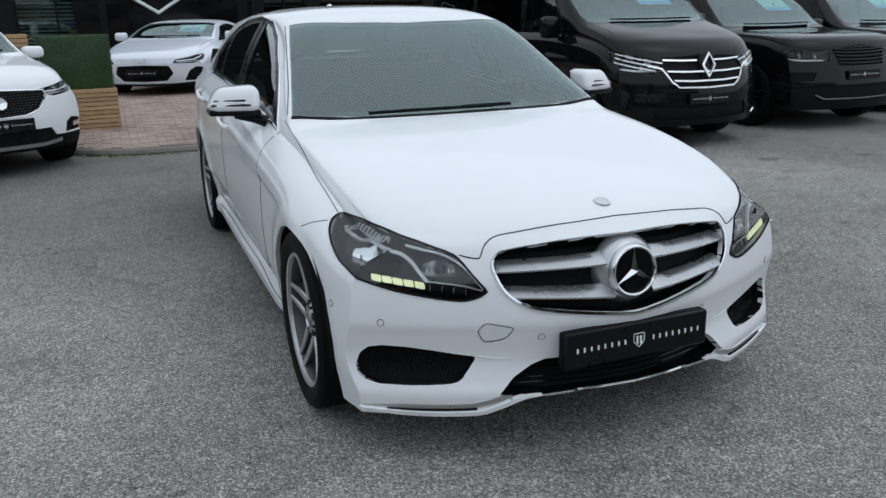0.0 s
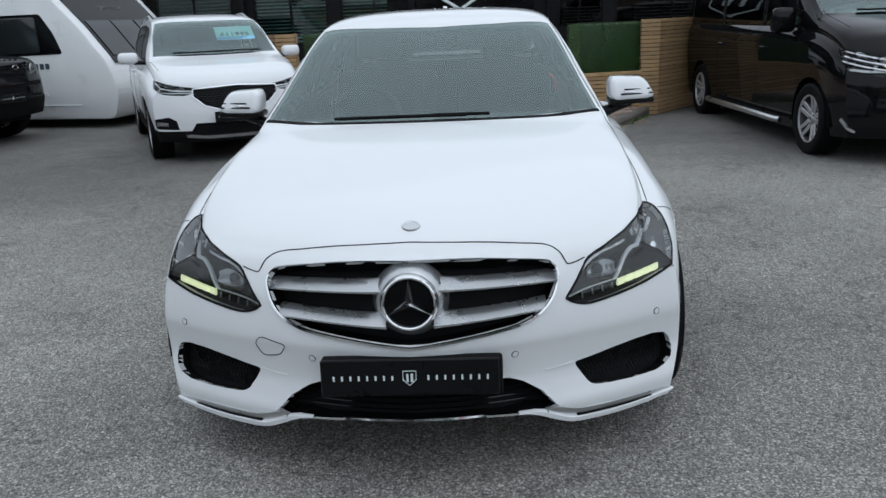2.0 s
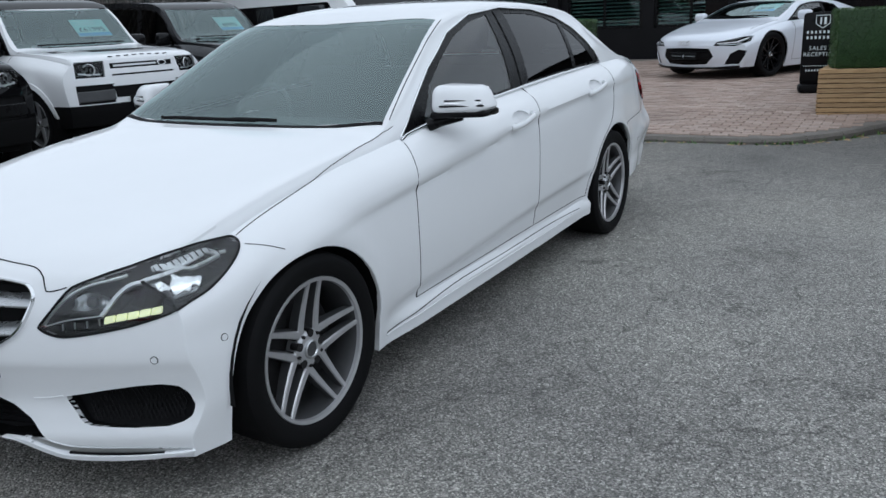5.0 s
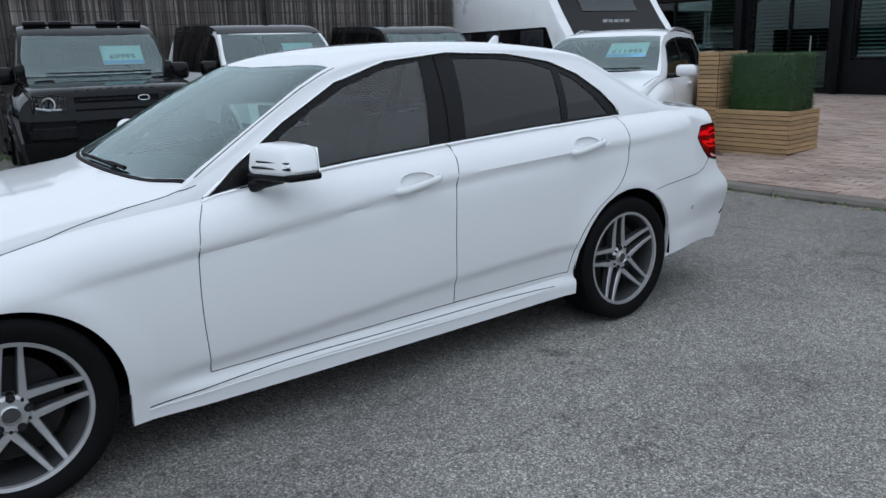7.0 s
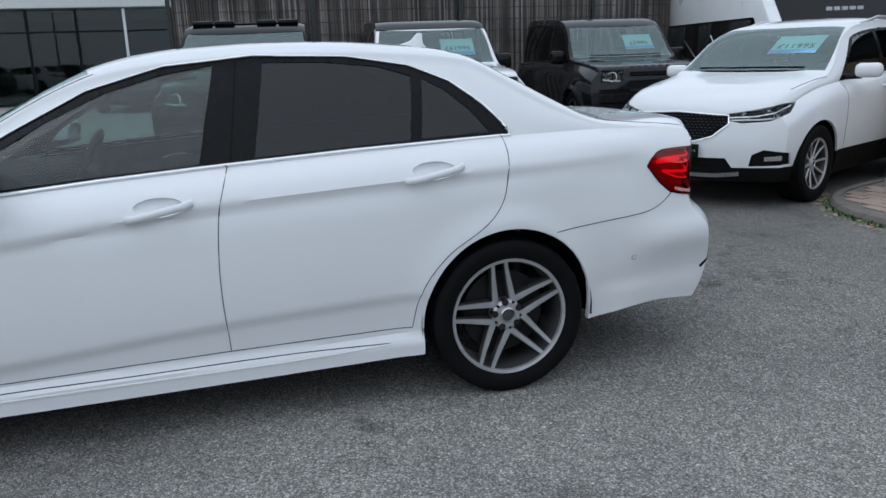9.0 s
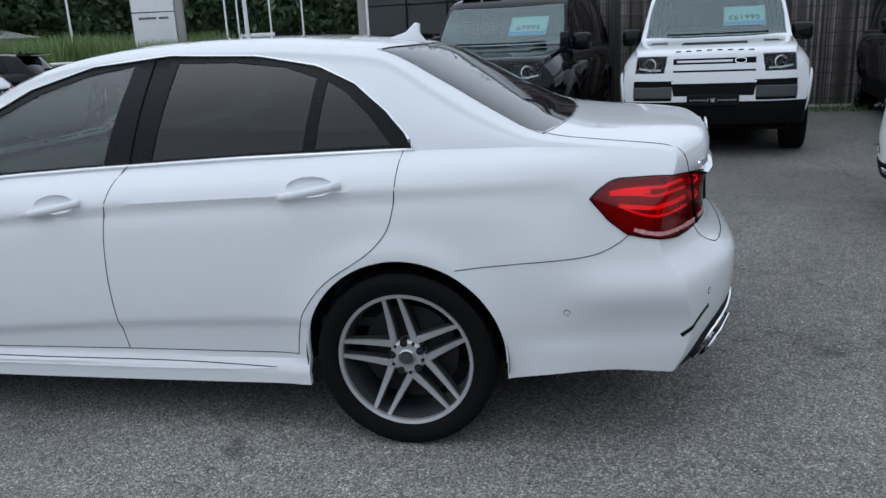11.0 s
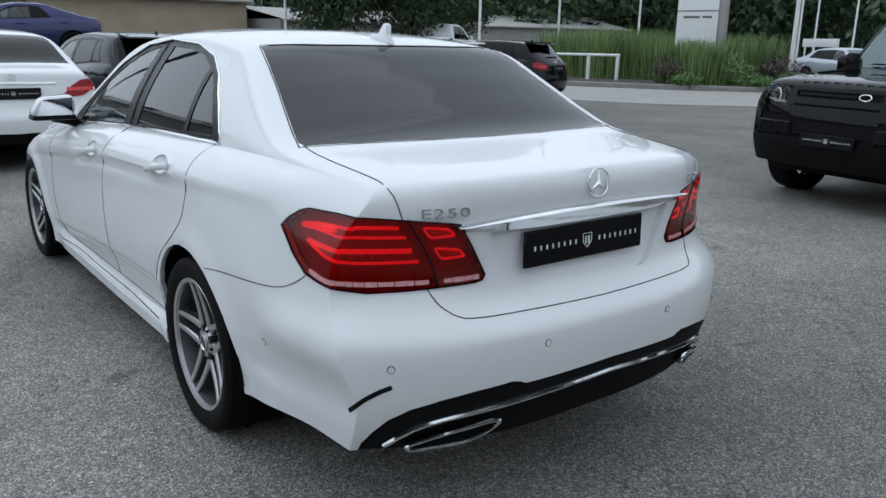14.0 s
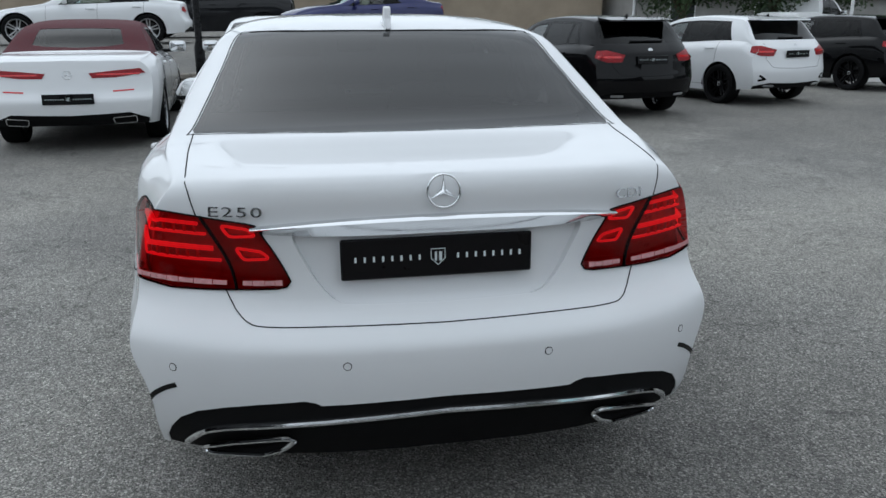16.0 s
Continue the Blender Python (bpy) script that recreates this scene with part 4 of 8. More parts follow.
    S(90, [(0.652, 0.298), (1.2, 0.305), (1.768, 0.312), (2.468, 0.315)])
    S(90, L([(1.818, 1.0), (1.775, 0.86), (1.758, 0.70), (1.755, 0.54), (1.768, 0.312)], 5))
    S(90, L([(2.468, 0.315), (2.49, 0.42), (2.53, 0.51), (2.62, 0.61), (2.76, 0.70), (2.835, 0.775), (2.868, 0.87), (2.885, 1.035)], 5))
    lid = [s.on("top", *p) for p in L([(0.0, -0.637), (0.13, -0.634), (0.294, -0.613), (0.383, -0.597), (0.405, -0.595)], 5)]
    lid += [s.on(0, x, z) for x, z in L([(0.424, 0.735), (0.445, 0.720), (0.459, 0.698), (0.469, 0.687), (0.495, 0.690), (0.520, 0.697)], 5)]
    both("panel_gap", band([g[0] for g in lid], [g[1] for g in lid], 0.004, 0.0016), M_SEAM, car)
    S("top", L([(0.783, -0.19), (0.785, 0.06), (0.775, 0.31), (0.765, 0.56), (0.762, 0.70)], 5))
    lid = [s.on("top", *p) for p in L([(0.684, 3.350), (0.682, 3.5), (0.672, 3.65), (0.665, 3.74)], 6)]
    lid += [s.on(180, *p) for p in L([(-0.656, 0.985), (-0.648, 0.955), (-0.638, 0.920)], 6)]
    lid = [s.tree.find_nearest(q)[:2] for q in L([g[0] for g in lid], 3)]
    both("panel_gap", band([g[0] for g in lid], [g[1] for g in lid], 0.0036, 0.0014), M_SEAM, car)
    S(180, L([(-0.574, 0.722), (-0.560, 0.693), (-0.545, 0.670), (-0.517, 0.650), (-0.470, 0.643), (-0.285, 0.643), (0.0, 0.640)], 6), 0.0036)
    S(90, L([(3.07, 0.652), (3.3, 0.672), (3.46, 0.684), (3.54, 0.697), (3.60, 0.725), (3.64, 0.755)], 5), 0.0028)
    S(90, L([(-0.195, 0.748), (-0.15, 0.735), (-0.10, 0.712)], 4), 0.0025)
    S("top", L([(0.748, 0.70), (0.702, 0.87), (0.655, 1.08), (0.592, 1.38)], 4), 0.0045, 0.001, M_SEAM)
    S("top", L([(0.0, 0.562), (0.20, 0.566), (0.42, 0.580), (0.60, 0.613), (0.74, 0.665)], 4), 0.022, 0.003, M_MATT, "scuttle_trim")
    S("top", L([(0.0, 2.805), (0.30, 2.795), (0.50, 2.76), (0.555, 2.765), (0.616, 3.02), (0.692, 3.32), (0.684, 3.356), (0.5, 3.394), (0.25, 3.422), (0.0, 3.429)], 4), 0.005, 0.0008, M_TRIM)
    # bright trim round the side windows
    ring, kept = s.edge("window_frame"), []
    for q in ring:
        if not kept or (q - kept[-1]).length > 0.018:
            kept.append(q)
    pts = [q + s.tree.find_nearest(q)[1] * 0.002 for q in kept]
    both("window_trim", tube(pts, [0.0068 if q.z < 0.93 + 0.05 * q.y else 0.0045 for q in pts], 8, True), M_CHROME, car, "bright chrome strip")
    S(90, L([(1.83, 1.01), (1.885, 1.375)], 2), 0.004, 0.001, M_SEAM)
    # sill blade
    S(90, L([(0.42, 0.235), (0.9, 0.268), (1.4, 0.270), (2.0, 0.272), (2.38, 0.262)], 5), 0.004)
    S(90, L([(0.42, 0.225), (0.9, 0.242), (1.4, 0.244), (2.0, 0.246), (2.38, 0.260)], 5), 0.006, 0.004, M_WHITE, "sill_blade")
    # wheels and arches
    for y in (AX, WB):
        for x in (0.785, -0.785):
            wheel(car, x, y, TR - 0.004, 0.243, 0.235, 5, M_ALLOY, M_ALLOYDARK, 0.0275, 0.021, radians(83 if y == AX else 100) if x > 0 else radians(97), M_SILVER, 1.42, (1.45, 0.82))
        both("wheel_arch_liner", well(y, 0.325, 0.37, 0.52, 0.885), M_MATT, car)
        ring = [s.on(90, y - 0.364 * math.cos(a), 0.325 + 0.364 * math.sin(a))[0] for a in np.linspace(-0.05, math.pi + 0.05, 40)]
        both("arch_lip", band([p + Vector((-0.004, 0, 0)) for p in ring], [Vector((1, 0, 0))] * len(ring), 0.012, 0.003), M_WHITE, car)
    part("underbody", box(0, 1.66, 0.26, 1.42, 4.0, 0.06, 0.02), M_MATT, car)
    # grille
    part("grille_recess", s.take("grille_mouth", -0.07, 0.0, True), M_MATT, car, "black grille mesh panel")
    ring = [s.on(0, x, z)[0] for x, z in L([(0.0, 0.495), (0.051, 0.499), (0.184, 0.516), (0.310, 0.535), (0.372, 0.559), (0.411, 0.594), (0.431, 0.637), (0.436, 0.672), (0.418, 0.698), (0.385, 0.710), (0.235, 0.727), (0.12, 0.733), (0.0, 0.735)], 4)]
    both("grille_surround", band([q + Vector((0, -0.001, 0)) for q in ring], [Vector((0, -1, 0.1)).normalized()] * len(ring), lambda q: 0.008 - 0.004 * min(1.0, max(0.0, (q - 0.45) * 4)), 0.008), M_CHROME, car, "chrome grille surround")
    for z0, zend, x1 in ((0.664, 0.656, 0.430), (0.566, 0.584, 0.398)):
        for sd in (1, -1):
            v, f = [], []
            n = 14
            for i in range(n + 1):
                q = i / n
                x = 0.070 + (x1 - 0.070) * q
                p = s.on(0, x, z0)[0]
                hh = 0.0160 + 0.007 * math.exp(-q * 6)
                zc = z0 + (zend - z0) * q
                for dy, dz in ((0.05, -hh * 0.6), (0.008, -hh), (-0.010, -hh * 0.85), (-0.012, -hh * 0.5), (0.010, hh * 0.2), (0.030, hh * 0.85), (0.05, hh * 0.7)):
                    v.append((sd * x, p.y + dy + 0.006 + 0.012 * math.exp(-q * 6), zc + dz))
            f = [(i * 7 + k, i * 7 + k + 1, (i + 1) * 7 + k + 1, (i + 1) * 7 + k) for i in range(n) for k in range(6)]
            if sd > 0:
                f = [tuple(reversed(q)) for q in f]
            part("grille_bar", (v, f), M_BAR, car, "satin silver grille louvre")
    mg = facing(0, -0.738, 0.622, 0, 6)
    part("badge_shroud", moved(lathe([(0.085, -0.001), (0.092, -0.006), (0.103, -0.022), (0.114, -0.055)], 44, "z"), mg), M_BAR, car, "satin silver badge shroud")
    part("badge_disc", moved(lathe([(0.001, 0.010), (0.076, 0.010), (0.080, 0.0), (0.080, -0.05)], 40, "z"), mg), M_GLOSSBLACK, car)
    part("badge_ring", moved(lathe([(0.077, 0.0), (0.078, 0.010), (0.081, 0.012), (0.085, 0.006), (0.086, -0.008)], 44, "z"), mg), M_SILVER, car)
    star(0.076, mg @ Matrix.Translation((0, 0, 0.014)), M_CHROME, car, 0.018)
    p, nn = s.on("top", 0.0, -0.560)
    part("bonnet_badge", moved(lathe([(0.001, 0.004), (0.019, 0.004), (0.021, 0.006), (0.027, 0.005), (0.029, 0.0)], 28, "z"), Matrix.Translation(p) @ nn.to_track_quat("Z", "Y").to_matrix().to_4x4()), M_SILVER, car, "round silver bonnet badge")
    # lower openings
    part("lower_grille", s.take("lower_intake", -0.07, 0.0, True), M_MATT, car, "black honeycomb intake")
    both("side_grille", s.take("side_intake", -0.05, 0.0), M_SEAM, car, "black honeycomb intake")
    for nm, dep in (("lower_intake", 0.07), ("side_intake", 0.05), ("grille_mouth", 0.07)):
        full = s.take(nm, 0.0, dep)
        n0 = len([f for f in s.bm.faces if f[s.tag] == s.gid(nm)])
        skirt = (full[0], [tuple(reversed(q)) for q in full[1][n0:]])
        both("intake_wall", skirt, M_MATT if nm == "side_intake" else M_GLOSSBLACK, car)
    rods = []
    for k in range(30):
        for sg in (1, -1):
            u0 = 0.03 + k * 0.0135
            line = [(u0 + sg * 0.05 * q, 0.293 + 0.115 * q) for q in np.linspace(0, 1, 6)]
            line = [q for q in line if 0.085 < q[0] < 0.375 and q[1] < 0.372 + 0.09 * q[0]]
            if len(line) > 2:
                rods.append(tube([s.on(35, *q)[0] + Vector((-0.018, 0.030, 0)) for q in line], 0.0018, 4))
    for o in both("honeycomb", join(*rods), M_TRIM, car):
        tagged(o, "", "", "", "stuff")
    rods = [tube([s.on(0, x, z)[0] + Vector((0, 0.05, 0)) for x in np.linspace(0, 0.40, 10)], 0.0025, 4) for z in np.linspace(0.275, 0.365, 7)]
    both("intake_slat", join(*rods), M_GLOSSBLACK, car)
    S(0, [(0.0, 0.268), (0.2, 0.266), (0.33, 0.256), (0.40, 0.244)], 0.008, 0.012, M_CHROME, "splitter_trim", "chrome splitter strip")
    S(35, L([(-0.165, 0.259), (-0.12, 0.254), (-0.085, 0.244), (-0.05, 0.228), (0.0, 0.207), (0.05, 0.199), (0.15, 0.196), (0.24, 0.198), (0.33, 0.204), (0.395, 0.212)], 5), lambda q: 0.005 + 0.013 * min(1.0, 4 * q, 6 * (1 - q)), 0.013, M_WHITE, "splitter_blade")
    S(35, L([(-0.08, 0.256), (-0.05, 0.250), (0.0, 0.234), (0.05, 0.223), (0.15, 0.219), (0.24, 0.218), (0.33, 0.216), (0.39, 0.215)], 5), lambda q: 0.004 + 0.016 * min(1.0, 5 * q, 4 * (1 - q)), 0.004, M_SILVER, "splitter_insert", "satin grey splitter insert")
    S(35, L([(0.03, 0.212), (0.15, 0.208), (0.24, 0.208), (0.31, 0.209)], 5), 0.005, 0.008, M_SEAM, "splitter_line")
    S(35, L([(-0.06, 0.368), (-0.01, 0.372), (0.03, 0.379)], 3), 0.006, 0.002, M_WHITE, "bumper_crease")
    # parking sensors and tow cover
    for view, u, z in ((0, 0.303, 0.442), (35, 0.320, 0.494), (90, -0.36, 0.52), (180, -0.270, 0.553), (180, -0.722, 0.530), (90, 3.439, 0.498)):
        pt, nn = s.on(view, u, z)
        q = Matrix.Translation(pt) @ nn.to_track_quat("Z", "Y").to_matrix().to_4x4()
        both("parking_sensor", moved(lathe([(0.001, 0.0016), (0.0088, 0.0016), (0.009, 0.0006), (0.0112, 0.0006)], 20, "z"), q), M_WHITE, car)
        both("sensor_ring", moved(lathe([(0.0095, 0.0012), (0.0112, 0.0012), (0.0118, -0.001)], 20, "z"), q), M_SEAM, car)
    cover = rounded([(0.385, 0.478), (0.470, 0.497), (0.492, 0.470), (0.468, 0.428), (0.408, 0.440)], 0.014)
    part("tow_eye_cover", flipped(s.strip(0, cover, 0.0025, 0.0016, 0.012, True)), M_SEAM, car)
    # lamps
    both("headlamp_housing", s.take("headlamp", -0.060, 0.0), M_GLOSSBLACK, car, "dark lamp housing")
    full = s.take("headlamp", 0.0, 0.060)
    n0 = len([f for f in s.bm.faces if f[s.tag] == s.gid("headlamp")])
    both("headlamp_wall", (full[0], [tuple(reversed(q)) for q in full[1][n0:]]), M_MATT, car)
    lens = both("headlamp_lens", s.take("headlamp", 0.002, 0.006), M_LAMPLENS, car, "clear headlamp lens")
    for o in lens:
        o.visible_shadow = False

    def inlamp(u, z, deep):
        p, nn = s.on(50, u, z)
        return p - nn * deep, nn

    def reflector(low, high, n, deep, fold):
        """A hollow bowl between two edges, pressed into upright folds."""
        lo, hi = L(low, n), L(high, n)
        m, k, v = min(len(lo), len(hi)), 7, []
        for i in range(m):
            a, b = Vector(tuple(lo[i])[:2]), Vector(tuple(hi[i])[:2])
            for c in range(k):
                q = c / (k - 1)
                d = 0.016 + deep * math.sin(math.pi * q) ** 0.7 * math.sin(math.pi * (i + 0.4) / (m - 0.2)) ** 0.5 + fold * (i % 2)
                v.append(inlamp(*a.lerp(b, q), d)[0])
        return v, [(i * k + c, i * k + c + 1, (i + 1) * k + c + 1, (i + 1) * k + c) for i in range(m - 1) for c in range(k - 1)]

    both("reflector_bowl", reflector([(0.050, 0.668), (0.095, 0.652), (0.15, 0.660), (0.225, 0.672)], [(0.062, 0.694), (0.105, 0.704), (0.17, 0.708), (0.245, 0.702)], 5, 0.026, 0.005), M_CHROME, car, "ribbed chrome reflector")
    both("reflector_bowl", reflector([(-0.118, 0.640), (-0.09, 0.636), (-0.05, 0.638), (-0.022, 0.644)], [(-0.108, 0.668), (-0.08, 0.682), (-0.045, 0.684), (-0.018, 0.672)], 5, 0.028, 0.004), M_SILVER, car, "dull reflector behind the dipped lens")
    for u, z, r in ((-0.070, 0.660, 0.017), (0.140, 0.685, 0.015)):
        p, nn = inlamp(u, z, 0.030)
        q = Matrix.Translation(p) @ nn.to_track_quat("Z", "Y").to_matrix().to_4x4()
        both("bulb_cap", moved(lathe([(0.001, 0.008), (r * 0.5, 0.006), (r * 0.9, 0.0), (r, -0.012)], 20, "z"), q), M_ALLOYDARK, car)

    def lampbar(pts, wd, ht, deep, mat, nm, lab=""):
        got = [inlamp(*p, deep) for p in pts]
        both(nm, band([g[0] for g in got], [g[1] for g in got], wd, ht), mat, car, lab)

    lampbar(L([(-0.197, 0.598), (-0.164, 0.638), (-0.119, 0.676), (-0.067, 0.701), (-0.016, 0.713), (0.045, 0.727)], 5), 0.007, 0.005, 0.012, M_FIN, "lamp_fin")
    lampbar(L([(-0.040, 0.622), (-0.015, 0.649), (0.017, 0.682), (0.064, 0.707), (0.149, 0.714), (0.231, 0.720), (0.300, 0.738)], 5), 0.012, 0.006, 0.014, M_FIN, "lamp_fin")
    lampbar(L([(0.120, 0.732), (0.20, 0.738), (0.26, 0.744), (0.32, 0.750)], 4), lambda q: 0.010 + 0.020 * math.sin(math.pi * min(1.0, q + 0.1)), 0.004, 0.024, M_FIN, "lamp_brow")
    lampbar(L([(-0.193, 0.594), (-0.140, 0.609), (-0.093, 0.616), (-0.040, 0.622)], 5), 0.004, 0.005, 0.012, M_FIN, "lamp_base")
    for k in range(5):
        q = (k + 0.5) / 5
        u = -0.036 + 0.160 * q
        z = 0.608 + 0.026 * q
        p, nn = inlamp(u, z, 0.014)
        ahead = inlamp(u + 0.02, z + 0.0032, 0.014)[0] - p
        ax = ahead.normalized()
        up_ = nn.cross(ax).normalized()
        mm = Matrix(((ax.x, up_.x, nn.x, p.x), (ax.y, up_.y, nn.y, p.y), (ax.z, up_.z, nn.z, p.z), (0, 0, 0, 1)))
        sk = [Vector((c.x + 0.35 * c.y, c.y, c.z)) for c in box(0, 0, 0, 0.0305, 0.020, 0.010, 0.003, 1)[0]]
        both("running_light", moved((sk, box(0, 0, 0, 0.0305, 0.020, 0.010, 0.003, 1)[1]), mm), M_DRL, car, "lit yellow-white running light")
    for k in range(4):
        q = k / 3
        p, nn = inlamp(-0.150 + 0.100 * q, 0.590 + 0.012 * q, 0.016)
        mm = Matrix.Translation(p) @ nn.to_track_quat("Z", "Y").to_matrix().to_4x4()
        both("indicator_cell", moved(box(0, 0, 0, 0.0025, 0.018, 0.006, 0.0008, 1), mm), M_SILVER, car)
    for k in range(11):
        u = 0.118 + 0.018 * k
        p, nn = inlamp(u, 0.739 + 0.0010 * k, 0.019)
        mm = Matrix.Translation(p) @ nn.to_track_quat("Z", "Y").to_matrix().to_4x4() @ Matrix.Rotation(radians(25), 4, "Z")
        both("lamp_rib", moved(box(0, 0, 0, 0.0024, 0.020, 0.006, 0.0008, 1), mm), M_MATT, car)
    both("headlamp_seal", band(*outline(s, "headlamp"), 0.007, 0.003, True), M_SEAM, car)
    # tail lamps
    both("tail_lamp_seal", band(*outline(s, "tail_lamp"), 0.004, 0.004, True), M_SEAM, car)
    both("tail_lamp_housing", s.take("tail_lamp", -0.028, 0.0), M_DARKRED, car)
    tl = both("tail_lamp_lens", s.take("tail_lamp", 0.006, 0.03), M_REDLENS, car, "glossy red tail lamp")

    def tailbar(pts, wd, mat, nm, deep=0.016, ht=0.006):
        got = [s.on(140, *p) for p in L(pts, 6)]
        both(nm, band([g[0] - g[1] * deep for g in got], [g[1] for g in got], wd, ht), mat, car)

    # red bars and rings of the unlit lamp, brightened by the added glow
    tailbar([(1.672, 0.890), (1.72, 0.898), (1.80, 0.900), (1.965, 0.894)], 0.009, M_TAILGLOW, "tail_light_bar")
    tailbar([(1.672, 0.884), (1.74, 0.880), (1.80, 0.872), (1.985, 0.866)], 0.007, M_TAILGLOW, "tail_light_bar")
    tailbar([(1.672, 0.887), (1.72, 0.889), (1.78, 0.888)], 0.012, M_TAILGLOW, "tail_light_bar")
    tailbar([(1.690, 0.846), (1.74, 0.838), (1.80, 0.832), (1.90, 0.829), (2.0, 0.827)], 0.013, M_TAILGLOW, "tail_light_bar")
    tailbar([(1.700, 0.838), (1.75, 0.812), (1.82, 0.800), (1.90, 0.797), (2.02, 0.796)], 0.007, M_TAILGLOW, "tail_light_bar")
    for k in range(6):
        for za, zb in ((0.895, 0.869), (0.829, 0.797)):
            u = 1.80 + 0.031 * k
            tailbar([(u, za), (u, zb)], 0.005, M_RED, "led_divider", 0.017)
    for ua, ub, zt, zb in ((2.030, 2.122, 0.893, 0.862), (2.062, 2.150, 0.832, 0.800)):
        loop = rounded([(ua, zt), (ub - 0.02, zt - 0.008), (ub, zb + 0.004), (ua + 0.02, zb)], 0.010)
        got = [s.on(140, *q) for q in loop]
        both("tail_light_ring", band([g[0] - g[1] * 0.014 for g in got], [g[1] for g in got], 0.006, 0.005, True), M_TAILGLOW, car)
        tailbar([(ua + 0.02, (zt + zb) / 2), (ub - 0.018, (zt + zb) / 2 - 0.002)], 0.012, M_RED, "reflector_block", 0.018)
    for run, n in ((L([(1.715, 0.768), (1.76, 0.752), (1.83, 0.744), (1.92, 0.741), (2.045, 0.741)], 8), 11), (L([(2.085, 0.742), (2.14, 0.743), (2.182, 0.745)], 8), 4)):
        m = len(run) - 1
        for k in range(n):
            a, b = run[round(m * k / n)], run[max(round(m * (k + 1) / n), round(m * k / n) + 1)]
            a, b = Vector((*a[:2],)), Vector((*b[:2],))
            tailbar([tuple(a.lerp(b, 0.03)), tuple(a.lerp(b, 0.5)), tuple(a.lerp(b, 0.97))], 0.014 + 0.002 * (k % 2), M_PINK, "reversing_cell", -0.0035, 0.004)
    gapl = [s.on(140, u, z) for u, z in L([(1.985, 0.921), (2.021, 0.856), (2.052, 0.788), (2.070, 0.722)], 6)]
    both("lamp_split", band([g[0] for g in gapl], [g[1] for g in gapl], 0.006, 0.0075), M_GLOSSBLACK, car)
    # boot: plate recess, bright strip, badges
    v, n = [], 13
    for i in range(n):
        x = -0.50 + 1.0 * i / (n - 1)
        q = s.on(180, -abs(x), 0.897)[0]
        zz = 0.899 - 0.010 * (x / 0.5) ** 2
        k = 1.5 - 1.0 * abs(x / 0.5) ** 3
        for o, dz in ((-0.03, 0.017 * k), (0.010, 0.016 * k), (0.020, 0.012 * k), (0.024, 0.008 * k), (0.000, -0.019 * k), (-0.03, -0.020 * k)):
            v.append((x, q.y + o, zz + dz))
    part("boot_trim", (v, [(i * 6 + k, (i + 1) * 6 + k, (i + 1) * 6 + k + 1, i * 6 + k + 1) for i in range(n - 1) for k in range(5)]), M_CHROME, car, "chrome strip above the rear plate")
    py = s.on(180, 0, 0.80)[0].y
    dealer_plate(car, facing(0.012, py - 0.004, 0.803, 180, 2))
    fy = s.on(0, 0, 0.41)[0].y
    dealer_plate(car, facing(-0.005, fy - 0.030, 0.412, 0, 4))
    part("plate_holder", box(0, fy - 0.008, 0.408, 0.53, 0.045, 0.118, 0.01), M_MATT, car)
    sy = s.on(180, 0, 0.985)[0]
    star(0.043, facing(0, sy.y + 0.004, 0.985, 180, 6), M_CHROME, car, 0.008, "boot_emblem")
    p1, n1 = s.on(180, -0.535, 0.937)
    words("E250", 0.037, facing(p1.x, p1.y + 0.009, p1.z, 180 - 16, 8) @ Matrix.Scale(1.8, 4, (1, 0, 0)), M_EMBOSS, car, "boot_lettering", "chrome model lettering", 0.003, 1.15)
    p1, n1 = s.on(180, 0.535, 0.946)
    words("CDI", 0.038, facing(p1.x, p1.y + 0.016, p1.z, 180 + 14, 8) @ Matrix.Scale(1.3, 4, (1, 0, 0)), M_EMBOSS, car, "boot_lettering", "chrome model lettering", 0.003, 1.1)
    # rear apron
    part("diffuser", s.take("diffuser", -0.004, 0.02, True), M_MATT, car, "black rear diffuser")
    run = [s.on(180, *q)[0] + Vector((0, 0.004, 0)) for q in L([(0.0, 0.405), (-0.297, 0.393), (-0.52, 0.373), (-0.628, 0.350), (-0.680, 0.318), (-0.712, 0.280)], 6)]
    both("diffuser_trim", tube(run, 0.0095, 8), M_CHROME, car, "chrome diffuser strip")
    for sd in (1, -1):
        pts = rounded([(0.412, 0.338), (0.44, 0.345), (0.571, 0.322), (0.652, 0.292), (0.668, 0.272), (0.64, 0.262), (0.50, 0.272), (0.445, 0.302)], 0.014)
        loop = [s.on(180, -x, z)[0] + Vector((0, 0.022, 0)) for x, z in pts]
        loop = [Vector((sd * p.x, p.y, p.z)) for p in loop]
        ex = part("exhaust_trim", tube(loop, 0.007, 8, True), M_CHROME, car, "chrome tailpipe frame")
        cen = sum(loop, Vector()) / len(loop)
        part("exhaust_mouth", ([p + Vector((0, -0.012, 0)) for p in loop] + [cen + Vector((0, -0.06, 0))], [(i, (i + 1) % len(loop), len(loop)) for i in range(len(loop))]), M_MATT, ex)
    S(140, L([(1.838, 0.396), (1.872, 0.432), (1.918, 0.461), (1.959, 0.478)], 5), 0.016, 0.0014, M_GLOSSBLACK, "bumper_slot")
